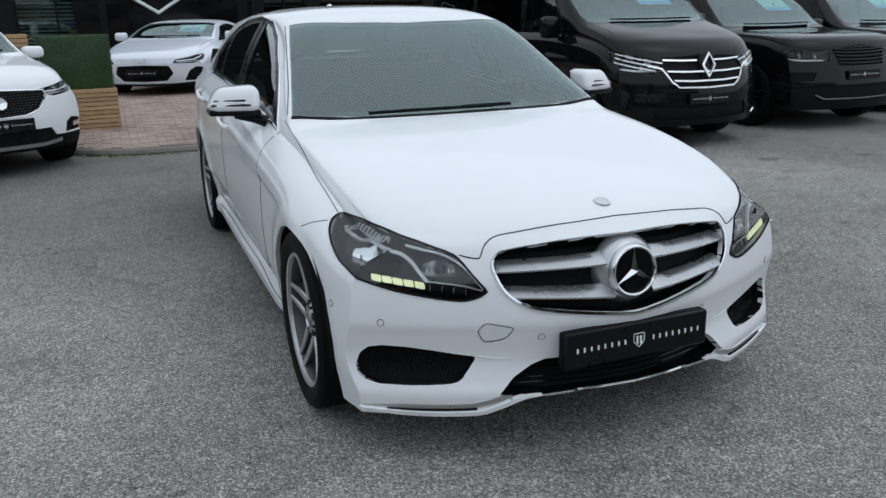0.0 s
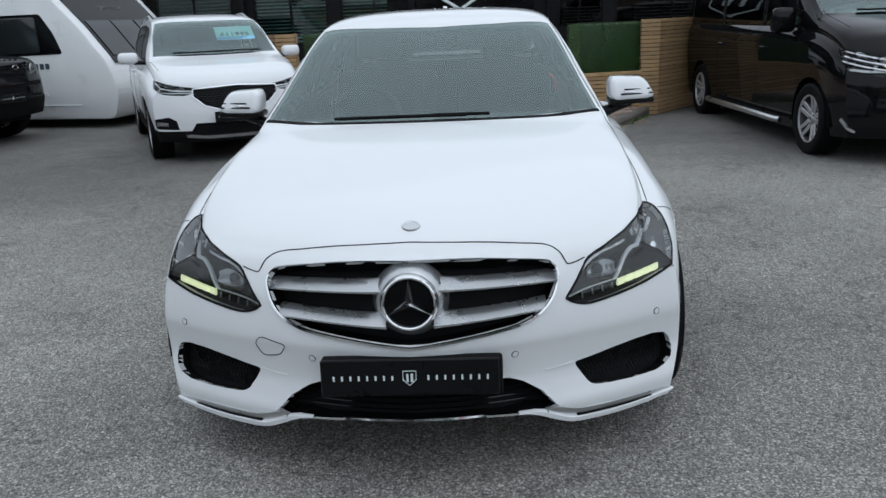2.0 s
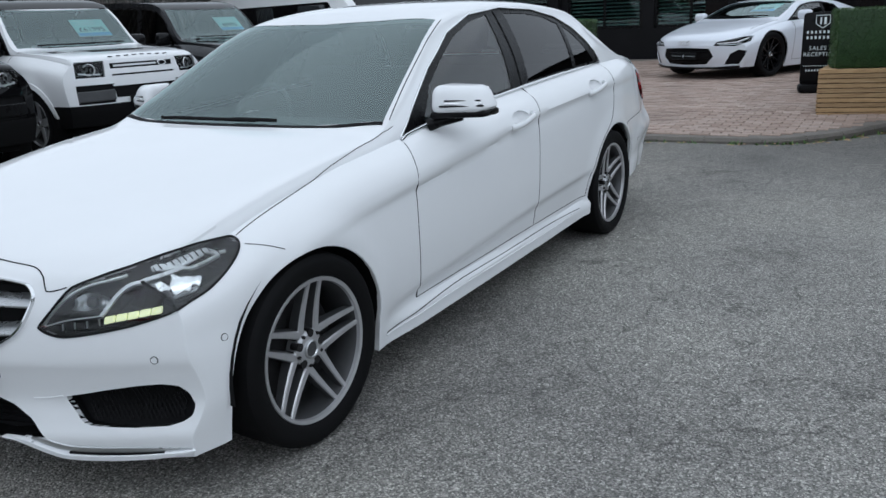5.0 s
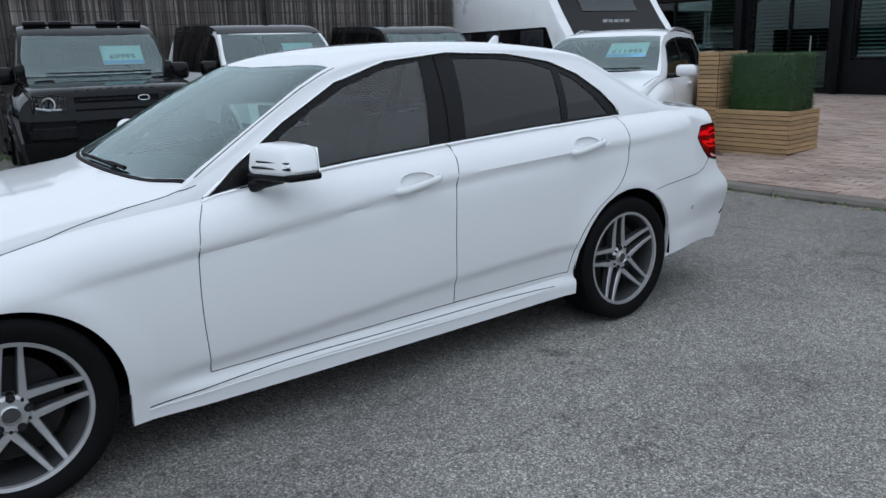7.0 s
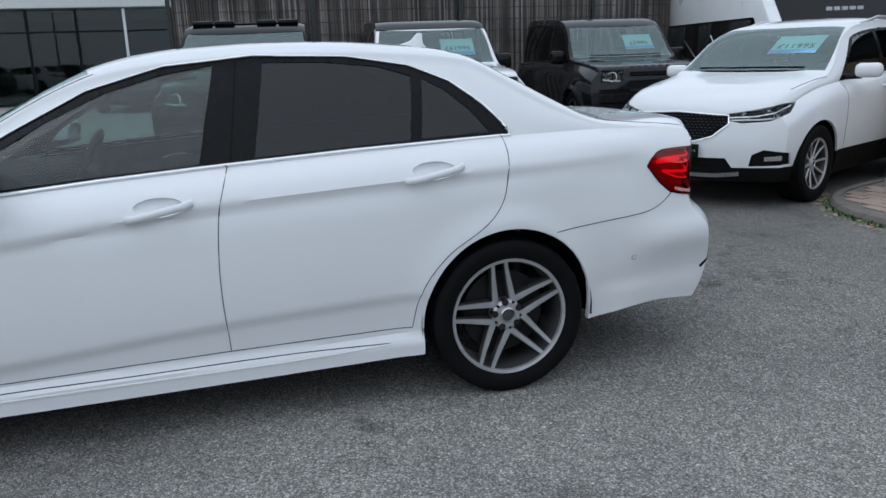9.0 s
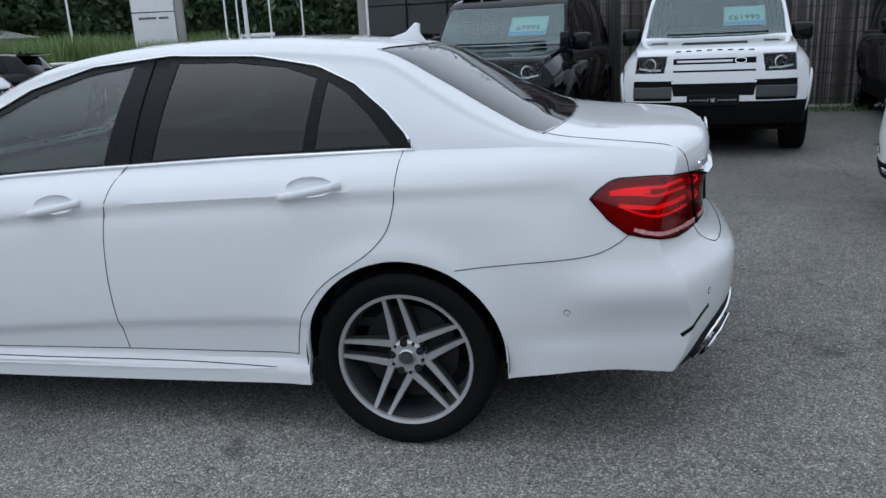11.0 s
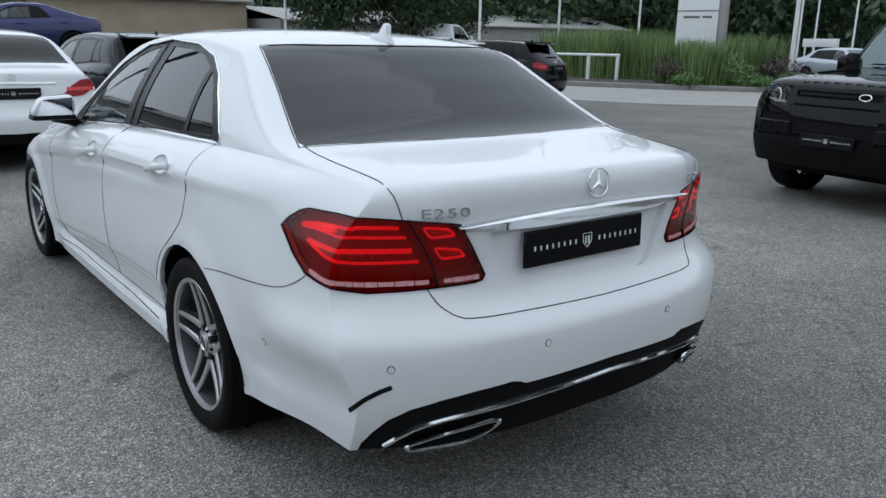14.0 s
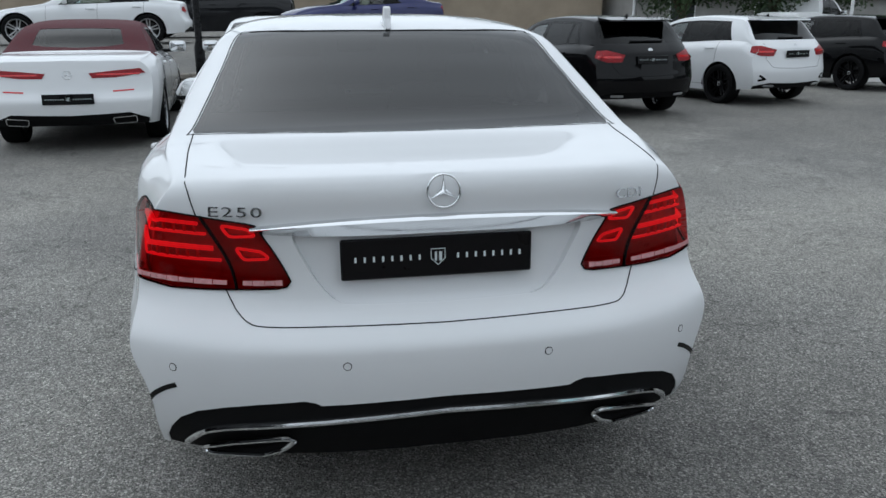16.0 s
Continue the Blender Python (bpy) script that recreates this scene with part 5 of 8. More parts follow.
    # handles
    for y, z in ((1.572, 0.874), (2.575, 0.924)):
        p, nn = s.on(90, y, z)
        cup = []
        for rr, dd in ((1.02, 0.0), (0.92, -0.010), (0.6, -0.020), (0.0, -0.023)):
            cup.append([(p.x + dd, p.y + 0.086 * rr * math.cos(a), p.z + 0.012 + 0.034 * rr * math.sin(a)) for a in np.linspace(0, 2 * math.pi, 28, endpoint=False)])
        surf = [[s.on(90, q[1], q[2])[0] + Vector((q[0] - p.x, 0, 0)) for q in rw] for rw in cup]
        cv = [q for rw in surf for q in rw]
        both("handle_cup", (cv, [(r * 28 + k, r * 28 + (k + 1) % 28, (r + 1) * 28 + (k + 1) % 28, (r + 1) * 28 + k) for r in range(3) for k in range(28)]), M_WHITE, car)
        pts = [p + Vector((o, d, 0.016 * d / 0.11)) for d, o in ((-0.11, 0.000), (-0.085, 0.020), (-0.03, 0.030), (0.05, 0.030), (0.085, 0.024), (0.11, 0.000))]
        hd = tube([tuple(q) for q in L(pts, 4)], 0.0115, 10)
        both("door_handle", ([Vector((q.x, q.y, p.z + (q.z - p.z) * 1.25)) for q in hd[0]], hd[1]), M_WHITE, car)
    # mirrors
    def mirror_form(shape):
        out = []
        for q in shape[0]:
            k = (q.x + 0.1) / 0.2
            up_ = max(0.0, (q.z + 0.03) / 0.09)
            out.append(Vector((q.x - 0.045 * up_ * max(0.0, k), q.y * (1 - 0.22 * k) + 0.05 * k * k + 0.016 * up_, q.z * (1 - 0.10 * k) - 0.004 * k)))
        return out, shape[1]

    mm = Matrix.Translation((0.935, 0.945, 1.046))
    mr = both("mirror_housing", moved(mirror_form(box(0, 0, 0, 0.218, 0.165, 0.116, 0.036, 5)), mm), M_WHITE, car)
    both("mirror_base", moved(mirror_form(box(0, 0, -0.058, 0.216, 0.158, 0.030, 0.010, 2)), mm), M_TRIM, car)
    both("mirror_glass", moved(mirror_form(box(0.0, 0.086, 0.0, 0.180, 0.006, 0.092, 0.02)), mm), M_CHROME, car)
    both("mirror_arm", tube([(0.80, 0.90, 0.945), (0.85, 0.92, 0.960), (0.93, 0.955, 0.975)], [0.028, 0.022, 0.016], 10), M_TRIM, car)
    both("mirror_indicator", moved(mirror_form(box(0.020, -0.078, -0.022, 0.165, 0.016, 0.008, 0.002, 1)), mm), M_TRIM, car)
    both("mirror_indicator", moved(mirror_form(box(0.030, -0.078, 0.000, 0.140, 0.014, 0.006, 0.002, 1)), mm), M_TRIM, car)
    both("indicator_lens", moved(mirror_form(box(0.030, -0.0765, -0.011, 0.145, 0.014, 0.009, 0.003, 1)), mm), M_FIN, car, "pale mirror indicator lens")
    # aerial, wipers
    fin = prism([(-0.09, 0.0), (0.085, 0.0), (0.05, 0.035), (0.045, 0.075), (0.025, 0.078), (-0.01, 0.035)], 0, -0.014, 0.014, 0.006)
    zt = s.on("top", 0, 2.72)[0].z
    part("roof_aerial", moved(fin, Matrix.Translation((0, 2.72, zt - 0.004)) @ Matrix.Rotation(radians(-8), 4, "X")), M_WHITE, car)
    for x0, x1, y1 in ((-0.42, 0.16, 0.592), (0.02, 0.26, 0.600)):
        pts = [s.on("top", x0 + (x1 - x0) * q, 0.600 + (y1 - 0.60) * q)[0] + Vector((0, -0.004, 0.012)) for q in np.linspace(0, 1, 8)]
        part("wiper", tube(pts, 0.008, 6), M_MATT, car)
    # cabin
    tub = part("cabin_floor", box(0, 1.9, 0.40, 1.5, 2.9, 0.04, 0.01), M_INSIDE, car)
    part("dashboard", join(box(0, 0.86, 0.86, 1.38, 0.50, 0.16, 0.06, 3), box(0, 0.98, 0.66, 0.34, 0.5, 0.4, 0.05, 2)), M_INSIDE, car)
    for x in (-0.37, 0.37):
        seat(car, x, 1.55, 0.42)
        seat(car, x, 2.30, 0.36, 0.62)
    ang = Matrix.Translation((-0.37, 1.17, 0.90)) @ Matrix.Rotation(radians(65), 4, "X")
    part("steering_wheel", moved(join(tube([(0.185 * math.cos(a), 0.185 * math.sin(a), 0) for a in np.linspace(0, 2 * math.pi, 30, endpoint=False)], 0.016, 8, True), box(0, -0.02, -0.02, 0.30, 0.07, 0.05, 0.02), box(0, -0.09, -0.02, 0.06, 0.16, 0.04, 0.02)), ang), M_INSIDE, car)
    part("interior_mirror", box(0, 1.26, 1.285, 0.22, 0.04, 0.07, 0.02), M_INSIDE, car)
    liner = s.take("", -0.035, 0.0, True, keep=lambda c: c.z > 0.96 and 0.7 < c.y < 3.4)
    part("headlining", (liner[0], [tuple(reversed(q)) for q in liner[1]]), M_LINER, car)
    dl = join(s.take("front_door", -0.05), s.take("rear_door", -0.05))
    both("door_lining", (dl[0], [tuple(reversed(q)) for q in dl[1]]), M_INSIDE, car)
    part("parcel_shelf", box(0, 3.05, 0.98, 1.2, 0.6, 0.03, 0.01), M_INSIDE, car)
    part("cabin_bulkhead", box(0, 2.98, 0.75, 1.4, 0.04, 0.7, 0.01), M_INSIDE, car)
    # the car stands with its tail a little high
    for ob in car.children_recursive:
        if ob.name.split(".")[0] not in ("tyre", "wheel_arch_liner") and not (ob.parent and ob.parent.name.startswith("tyre")):
            for q in ob.data.vertices:
                q.co.z += 0.0095 * (q.co.y - 1.3)
    s.bm.free()
    return car


white_saloon()


# ---- the parked cars: one builder, one table of shapes ----
SIDE_ROUND = [(0, 0.93), (0.15, 0.955), (0.35, 0.985), (0.6, 1.0), (0.82, 0.992), (0.93, 0.95), (1.0, 0.88)]
SIDE_BOXY = [(0, 0.95), (0.15, 0.965), (0.4, 0.985), (0.7, 1.0), (0.9, 0.99), (0.96, 0.97), (1.0, 0.93)]
FLAT_TAIL = [(0.2, 0.10), (0.4, 0.02), (0.6, 0.0), (0.8, 0.03), (1.0, 0.06), (1.4, 0.10), (2.0, 0.16)]
NOSE = [(0.2, 0.06), (0.35, 0.01), (0.5, 0.0), (0.7, 0.03), (0.9, 0.10), (1.2, 0.22)]


def build_car(sp, name, label, m, coat=M_WHITE, group="", sheet="", plate=True, simple=False):
    y0, y1, wb, r, rim, W = sp["y0"], sp["y1"], sp["wb"], sp["r"], sp["rim"], sp["w"]
    base = dict(
        stations=46 if simple else 74, nl=12 if simple else 22, nu=6, nr=8, soften=2,
        wide=sp.get("wide", [(y0, W * 0.94), (y0 + 0.45, W * 0.985), (0.4, W), (wb, W), (y1 - 0.4, W * 0.98), (y1, W * 0.92)]),
        bot=sp.get("bot", [(y0, 0.24), (0.4, 0.20), (wb - 0.4, 0.21), (y1, 0.28)]),
        side=sp.get("side", SIDE_ROUND), nose=sp.get("nose", NOSE), tail=sp.get("tail", FLAT_TAIL),
        cf=sp.get("cf", 0.30), pf=sp.get("pf", 2.4), wf=W * 0.93, cr=sp.get("cr", 0.18), pr=sp.get("pr", 3.0), wr=W * 0.93)
    base.update({k: sp[k] for k in ("y0", "y1", "top", "belt", "tumble", "rail", "rail_low", "crown", "df", "dr") if k in sp})
    if "flare" in sp:
        fl = sp["flare"]
        base["detail"] = lambda y, z, v: sum(fl * math.exp(-(((math.hypot(y - yc, z - r) - r * 1.12) / 0.09) ** 2)) for yc in (0.0, wb))
    s = Shell(base)
    car = thing(name, label, "car", m, group)
    ar = r * sp.get("arch", 1.13)
    for yc in (0.0, wb):
        s.cut("arch", 90, arch(yc, r, ar, n=20), facing=-0.6)
    wy0, wy1 = sp["screen"]
    xb, xt = s.rail_at(wy0)[0], s.rail_at(wy1)[0]
    bow = sp.get("bow", 0.10)
    s.cut("windscreen", "top", [(-0.02, wy0 - bow), (xb * 0.5, wy0 - bow * 0.75), (xb * 0.93, wy0 + 0.02), ((xb + xt) / 2 * 0.95, (wy0 + wy1) / 2), (xt * 0.93, wy1), (xt * 0.5, wy1 - bow * 0.4), (-0.02, wy1 - bow * 0.5)], facing=0.02)
    if "back" in sp:
        a, b = sp["back"]
        s.cut("rear_window", 180, [(0.02, a), (-s.rail_at(y1 - 0.5)[0] * sp.get("backw", (0.98, 0.86))[0] - 0.02, a), (-s.rail_at(y1 - 0.6)[0] * sp.get("backw", (0.98, 0.86))[1], b), (0.02, b + 0.02)], facing=0.05, depth=(y1 - 1.6, 99))
    elif "deck" in sp:
        a, b = sp["deck"]
        dw = sp.get("deckw", 1.0)
        xa, xq = s.rail_at(a)[0], s.rail_at(b)[0]
        s.cut("rear_window", "top", [(-0.02, a), (xa * 0.90 * dw, a), (xq * 0.90 * dw, b - 0.03), (xq * 0.6 * dw, b + 0.02), (-0.02, b + 0.05)], facing=0.02)
    frame_ya, frame_yb = sp["glass"][0][0] - 0.07, sp["glass"][-1][1] + 0.07
    s.cut("window_frame", 90, glass_outline(s, frame_ya, frame_yb, 0.004, sp.get("drop", 0.03), sp.get("lean_a", 0.35), sp.get("lean_b", -0.2), 14))
    k = s.gid("window_frame")
    for i, (a, b) in enumerate(sp["glass"]):
        la = sp.get("lean_a", 0.35) if i == 0 else 0.02
        lb = sp.get("lean_b", -0.2) if i == len(sp["glass"]) - 1 else 0.02
        s.cut("side_window_%d" % i, 90, glass_outline(s, a, b, 0.022, sp.get("drop", 0.03) + 0.025, la, lb, 10), only=(k,))
    dark = []
    for nm, view, poly in sp.get("dark", ()):
        s.cut(nm, view, poly, facing=0.02)
        dark.append(nm)
    for nm, view in (("headlamp", 45), ("tail_lamp", sp.get("tview", 140))):
        if nm in sp:
            s.cut(nm, view, sp[nm], facing=-0.05)
    if sp.get("clad"):
        c = sp["clad"]
        s.cut("sill_cladding", 90, [(-2, 0.0), (9, 0.0), (9, c), (-2, c)], facing=-0.4)
        s.cut("sill_cladding", 0, [(-0.02, 0.0), (2, 0.0), (2, sp.get("clad_f", c)), (-0.02, sp.get("clad_f", c))], facing=0.0)
        s.cut("sill_cladding", 180, [(0.02, 0.0), (-2, 0.0), (-2, sp.get("clad_r", c)), (0.02, sp.get("clad_r", c))], facing=0.0)
        dark.append("sill_cladding")
    roof = sp.get("roof_mat")
    if roof:
        s.cut("roof_panel", "top", [(-0.02, sp["roof"][0]), (2, sp["roof"][0]), (2, sp["roof"][1]), (-0.02, sp["roof"][1])], facing=-0.2, depth=(sp.get("roof_z", s.belt(2.0) + 0.02), 9))
        part("roof_panel", s.take("roof_panel", 0.002, 0.02, True), roof, car, sp.get("roof_label", ""))
    part("body", s.take("", 0.0, 0.02, True), coat, car)
    part("windscreen", s.take("windscreen", -0.002, 0.004, True), M_SCREEN, car).visible_shadow = False
    if "rear_window" in s.groups:
        part("rear_window", s.take("rear_window", -0.002, 0.004, True), M_BACKGLASS, car).visible_shadow = False
    both("window_frame", s.take("window_frame", -0.002, 0.01), sp.get("frame_mat", M_TRIM), car)
    for i in range(len(sp["glass"])):
        gm = M_GLASS if i == 0 and not sp.get("tinted") else M_BACKGLASS
        for o in both("side_window", s.take("side_window_%d" % i, -0.005, 0.004), gm, car):
            o.visible_shadow = False
    for nm in dark:
        mat = sp.get("darkmat", {}).get(nm, M_MATT)
        half = s.take(nm, 0.004 if nm == "sill_cladding" else -0.015, 0.01)
        if half[0] and min(abs(q[0]) for q in half[0]) > 0.02:
            both(nm, half, mat, car)
        else:
            part(nm, s.take(nm, 0.004 if nm == "sill_cladding" else -0.015, 0.01, True), mat, car)
    if "headlamp" in sp:
        both("headlamp_housing", s.take("headlamp", -0.035, 0.0), M_GLOSSBLACK, car)
        u = [p[0] for p in sp["headlamp"]]
        zz = [p[1] for p in sp["headlamp"]]
        uc, zc, du, dz = (min(u) + max(u)) / 2, (min(zz) + max(zz)) / 2, max(u) - min(u), max(zz) - min(zz)
        for q in (-0.16, 0.16):
            p, nn = s.on(45, uc + du * q, zc + dz * 0.12 * (1 if q > 0 else -0.4))
            mm = Matrix.Translation(p - nn * 0.03) @ Vector((0.2, -1, 0)).to_track_quat("Z", "Y").to_matrix().to_4x4()
            rr = dz * 0.26
            both("reflector_bowl", moved(lathe([(rr * 0.2, -0.01), (rr * 0.7, 0.004), (rr, 0.02)], 20, "z"), mm), M_ALLOYDARK if sp.get("ring") else M_CHROME, car)
        got = [s.on(45, uc + du * q, zc - dz * 0.30 + dz * 0.30 * max(0, q)) for q in np.linspace(-0.36, 0.36, 8)]
        both("running_light", band([g[0] - g[1] * 0.02 for g in got], [g[1] for g in got], dz * 0.10, 0.006), M_SILVER, car)
        if sp.get("ring"):
            p, nn = s.on(45, uc, zc)
            mm = Matrix.Translation(p - nn * 0.012) @ Vector((0.45, -0.9, 0)).to_track_quat("Z", "Y").to_matrix().to_4x4()
            both("lamp_ring", moved(tube([(sp["ring"] * math.cos(a), sp["ring"] * math.sin(a), 0) for a in np.linspace(0.5, 2 * math.pi - 0.5, 26)], 0.006, 6), mm), M_FIN, car)
        for o in both("headlamp_lens", s.take("headlamp", 0.002, 0.006), M_LENS, car):
            o.visible_shadow = False
    if "tail_lamp" in sp:
        both("tail_lamp", s.take("tail_lamp", 0.008, 0.02), M_DARKRED, car, "glossy red tail lamp")
        vw = sp.get("tview", 140)
        u = [p[0] for p in sp["tail_lamp"]]
        zz = [p[1] for p in sp["tail_lamp"]]
        got = [s.on(vw, min(u) + (max(u) - min(u)) * q, (min(zz) + max(zz)) / 2 - 0.01) for q in np.linspace(0.12, 0.88, 7)]
        both("lamp_divider", band([g[0] + g[1] * 0.007 for g in got], [g[1] for g in got], (max(zz) - min(zz)) * 0.22, 0.004), M_RED, car)
    for y in (0.0, wb):
        for sd in (1, -1):
            wheel(car, sd * (W - 0.13), y, r, rim, 0.235, sp.get("spokes", 5), sp.get("face", M_ALLOY), sp.get("backm", M_ALLOYDARK), sp.get("twin", 0.0), sp.get("thin", 0.05), 0.3 if y else 0.1)
        both("wheel_arch_liner", well(y, r, ar + 0.005, W - 0.40, W - 0.025), M_MATT, car)
    part("underbody", box(0, (y0 + y1) / 2, 0.30, W * 1.6, (y1 - y0) * 0.86, 0.06, 0.02), M_MATT, car)
    seams = sp.get("doors", ())
    for y in seams:
        both("door_gap", s.strip(90, [(y, s.bot(y) + 0.10), (y - 0.01, (s.bot(y) + s.belt(y)) / 2), (y + 0.02, s.belt(y))], 0.006, 0.001), M_SEAM, car)
    if len(seams) > 1:
        both("door_gap", s.strip(90, [(seams[0], s.bot(1) + 0.10), (seams[-1], s.bot(1) + 0.11)], 0.006, 0.001), M_SEAM, car)
        for y in seams[1:]:
            p, nn = s.on(90, y - 0.14, s.belt(y) - sp.get("hz", 0.12))
            pts = [p + Vector((o, d, 0)) for d, o in ((-0.1, 0.002), (-0.08, 0.03), (0.08, 0.032), (0.1, 0.004))]
            both("door_handle", tube(pts, 0.013, 8), sp.get("handle", coat), car)
    both("bonnet_gap", s.strip("top", [(W * 0.80, y0 + 0.62), (W * 0.83, 0.2), (xb * 1.0, wy0 - 0.06)], 0.007, 0.001), M_SEAM, car)
    gy = sp["glass"][0][0]
    my, mz = gy + 0.12 + sp.get("my", 0), s.belt(gy) + 0.09
    mx = sp.get("mx", s.wide(gy) * 0.97 + 0.10)
    hd = box(mx, my, mz, 0.23, 0.13, sp.get("mh", 0.15), 0.05, 3)
    mir = both("mirror_housing", hd, sp.get("mirror", coat), car)
    both("mirror_glass", box(mx, my + 0.064, mz, 0.18, 0.006, sp.get("mh", 0.15) * 0.72, 0.02), M_CHROME, car)
    both("mirror_arm", tube([(s.wide(gy) * 0.84, my - 0.03, mz - 0.06), (mx - 0.06, my, mz - 0.05)], 0.026, 8), M_TRIM, car)
    if plate:
        pz = sp.get("pz", 0.42)
        fy = s.on(0, 0, pz)[0].y
        dealer_plate(car, facing(0, fy - 0.020, pz, 0, 3))
        pr = sp.get("prz", 0.85)
        ry = s.on(180, 0, pr)[0].y
        dealer_plate(car, facing(0, ry + 0.018, pr, 180, 4))
    if not simple:
        part("cabin_floor", box(0, (wy0 + sp["glass"][-1][1]) / 2, 0.45, W * 1.6, sp["glass"][-1][1] - wy0 + 0.6, 0.04), M_INSIDE, car)
        zd = s.belt(wy0) - 0.06
        part("dashboard", box(0, wy0 + 0.25, zd - 0.05, W * 1.5, 0.55, 0.16, 0.05, 2), M_INSIDE, car)
        for x in (-0.38, 0.38):
            seat(car, x, wy1 + 0.15, s.belt(wy1) - 0.58)
        part("rear_bulkhead", box(0, sp["glass"][-1][1] - 0.2, s.belt(2) - 0.25, W * 1.55, 0.1, 0.75, 0.03), M_INSIDE, car)
        zc = s.belt(1.5)
        liner = s.take("", -0.04, 0.0, True, keep=lambda c: c.z > zc and wy0 < c.y < y1 - 0.3)
        part("headlining", (liner[0], [tuple(reversed(q)) for q in liner[1]]), M_INSIDE, car)
    for x0, x1 in ((-W * 0.55, W * 0.05), (W * 0.05, W * 0.60)):
        pts = [s.on("top", x, wy0 - bow * (1 - (x / W) ** 2) * 0.7 + 0.05)[0] + Vector((0, -0.01, 0.014)) for x in np.linspace(x0, x1, 7)]
        part("wiper", tube(pts, 0.010, 6), M_MATT, car)
    if sheet:
        yy = wy0 + (wy1 - wy0) * 0.52
        p, nn = s.on("top", W * 0.33, yy)
        up = Vector((0, wy1 - wy0, s.top(wy1) - s.top(wy0))).normalized()
        out = Vector((1, 0, 0)).cross(up)
        mm = Matrix((( 1, up.x, out.x, p.x), (0, up.y, out.y, p.y), (0, up.z, out.z, p.z), (0, 0, 0, 1))) @ Matrix.Translation((0, 0, -0.02))
        sh = part("price_sheet", moved(box(0, 0, 0, 0.46, 0.32, 0.003), mm), M_SHEET, car, "pale turquoise price sheet behind the windscreen")
        part("sheet_band", moved(box(0, -0.125, 0.003, 0.45, 0.06, 0.002), mm), M_SHEETB, sh)
        part("sheet_lines", moved(join(*[box(-0.05 + 0.03 * (i % 2), 0.13 - i * 0.035, 0.003, 0.30 - 0.06 * (i % 2), 0.012, 0.002) for i in range(3)]), mm), M_LETTER, sh)
        words(sheet, 0.115, mm @ Matrix.Translation((0, -0.035, 0.003)), M_INK, sh, "price_lettering", "", 0.001, 1.05)
    return car, s


def bars(s, car, name, view, zs, xs, mat, wd=0.03, ht=0.02):
    """Grille bars laid across the front."""
    for z, x in zip(zs, xs):
        both(name, s.strip(view, [(0.0, z), (x * 0.5, z), (x, z + 0.012)], wd, ht, 0.05), mat, car)


def place(x, y, turn, z=0.0):
    return pose(x, y, z, 0, 0, turn)


# small SUV
SUV = dict(
    y0=-0.87, y1=3.44, wb=2.585, r=0.338, rim=0.222, w=0.905, tumble=0.36, rail=0.86, crown=2.8, clad=0.30, clad_f=0.36, clad_r=0.42, flare=0.014, cf=0.34,
    top=[(-0.87, 0.86), (-0.80, 0.92), (-0.6, 0.985), (-0.1, 1.055), (0.16, 1.09), (0.28, 1.11), (0.95, 1.49), (1.2, 1.56), (1.8, 1.605), (2.6, 1.575), (2.95, 1.52), (3.3, 1.22), (3.44, 1.0)],
    belt=[(-0.87, 0.78), (-0.5, 0.88), (0.3, 1.00), (1.5, 1.06), (2.6, 1.12), (3.1, 1.11), (3.44, 0.95)],
    screen=(0.38, 1.06), glass=[(0.60, 1.52), (1.60, 2.40), (2.48, 2.92)], lean_a=0.45, lean_b=-0.25, back=(1.12, 1.48),
    headlamp=[(-0.29, 0.765), (-0.12, 0.730), (0.10, 0.745), (0.28, 0.805), (0.36, 0.885), (0.22, 0.880), (-0.03, 0.835), (-0.27, 0.800)],
    tail_lamp=[(1.20, 0.85), (1.45, 0.80), (1.62, 0.84), (1.6, 0.98), (1.25, 0.98)],
    dark=[("grille_panel", 0, [(-0.02, 0.575), (0.20, 0.580), (0.34, 0.625), (0.445, 0.725), (0.43, 0.790), (-0.02, 0.815)]), ("lower_intake", 0, [(-0.02, 0.36), (0.5, 0.36), (0.45, 0.44), (-0.02, 0.44)]), ("fog_pod", 45, [(-0.06, 0.37), (0.30, 0.38), (0.28, 0.48), (0.05, 0.51), (-0.04, 0.47)])],
    doors=(0.52, 1.56, 2.44), pz=0.50, spokes=10, thin=0.022, drop=0.04, mh=0.13)
car, s = build_car(SUV, "suv_car", "white compact SUV with black cladding and a dark mesh grille", place(-2.756, 6.41, 26), M_WHITE, sheet="£11995")
p = s.on(0, 0, 0.70)[0]
part("grille_badge", moved(lathe([(0.001, 0.01), (0.055, 0.012), (0.062, 0.004), (0.064, -0.02)], 8, "z"), facing(0, p.y - 0.01, 0.70, 0, 8)), M_CHROME, car, "chrome octagon badge")
both("grille_surround", s.strip(0, [(0.0, 0.572), (0.20, 0.577), (0.34, 0.622), (0.452, 0.725), (0.436, 0.794), (0.0, 0.819)], 0.012, 0.010), M_CHROME, car)
studs = [s.on(0, x + (0.018 if j % 2 else 0), 0.595 + j * 0.024)[0] for j in range(9) for x in np.arange(0.02, 0.42, 0.036) if x < 0.22 + 0.035 * j and (x > 0.08 or not 2 < j < 7)]
both("grille_studs", join(*[box(q.x, q.y + 0.004, q.z, 0.016, 0.010, 0.006) for q in studs]), M_ALLOYDARK, car)
both("skid_trim", s.strip(0, [(0.0, 0.290), (0.35, 0.290), (0.55, 0.310)], 0.040, 0.012), M_SILVER, car)
both("fog_lamp", s.strip(45, [(0.06, 0.435), (0.20, 0.44)], 0.045, 0.006), M_CHROME, car)
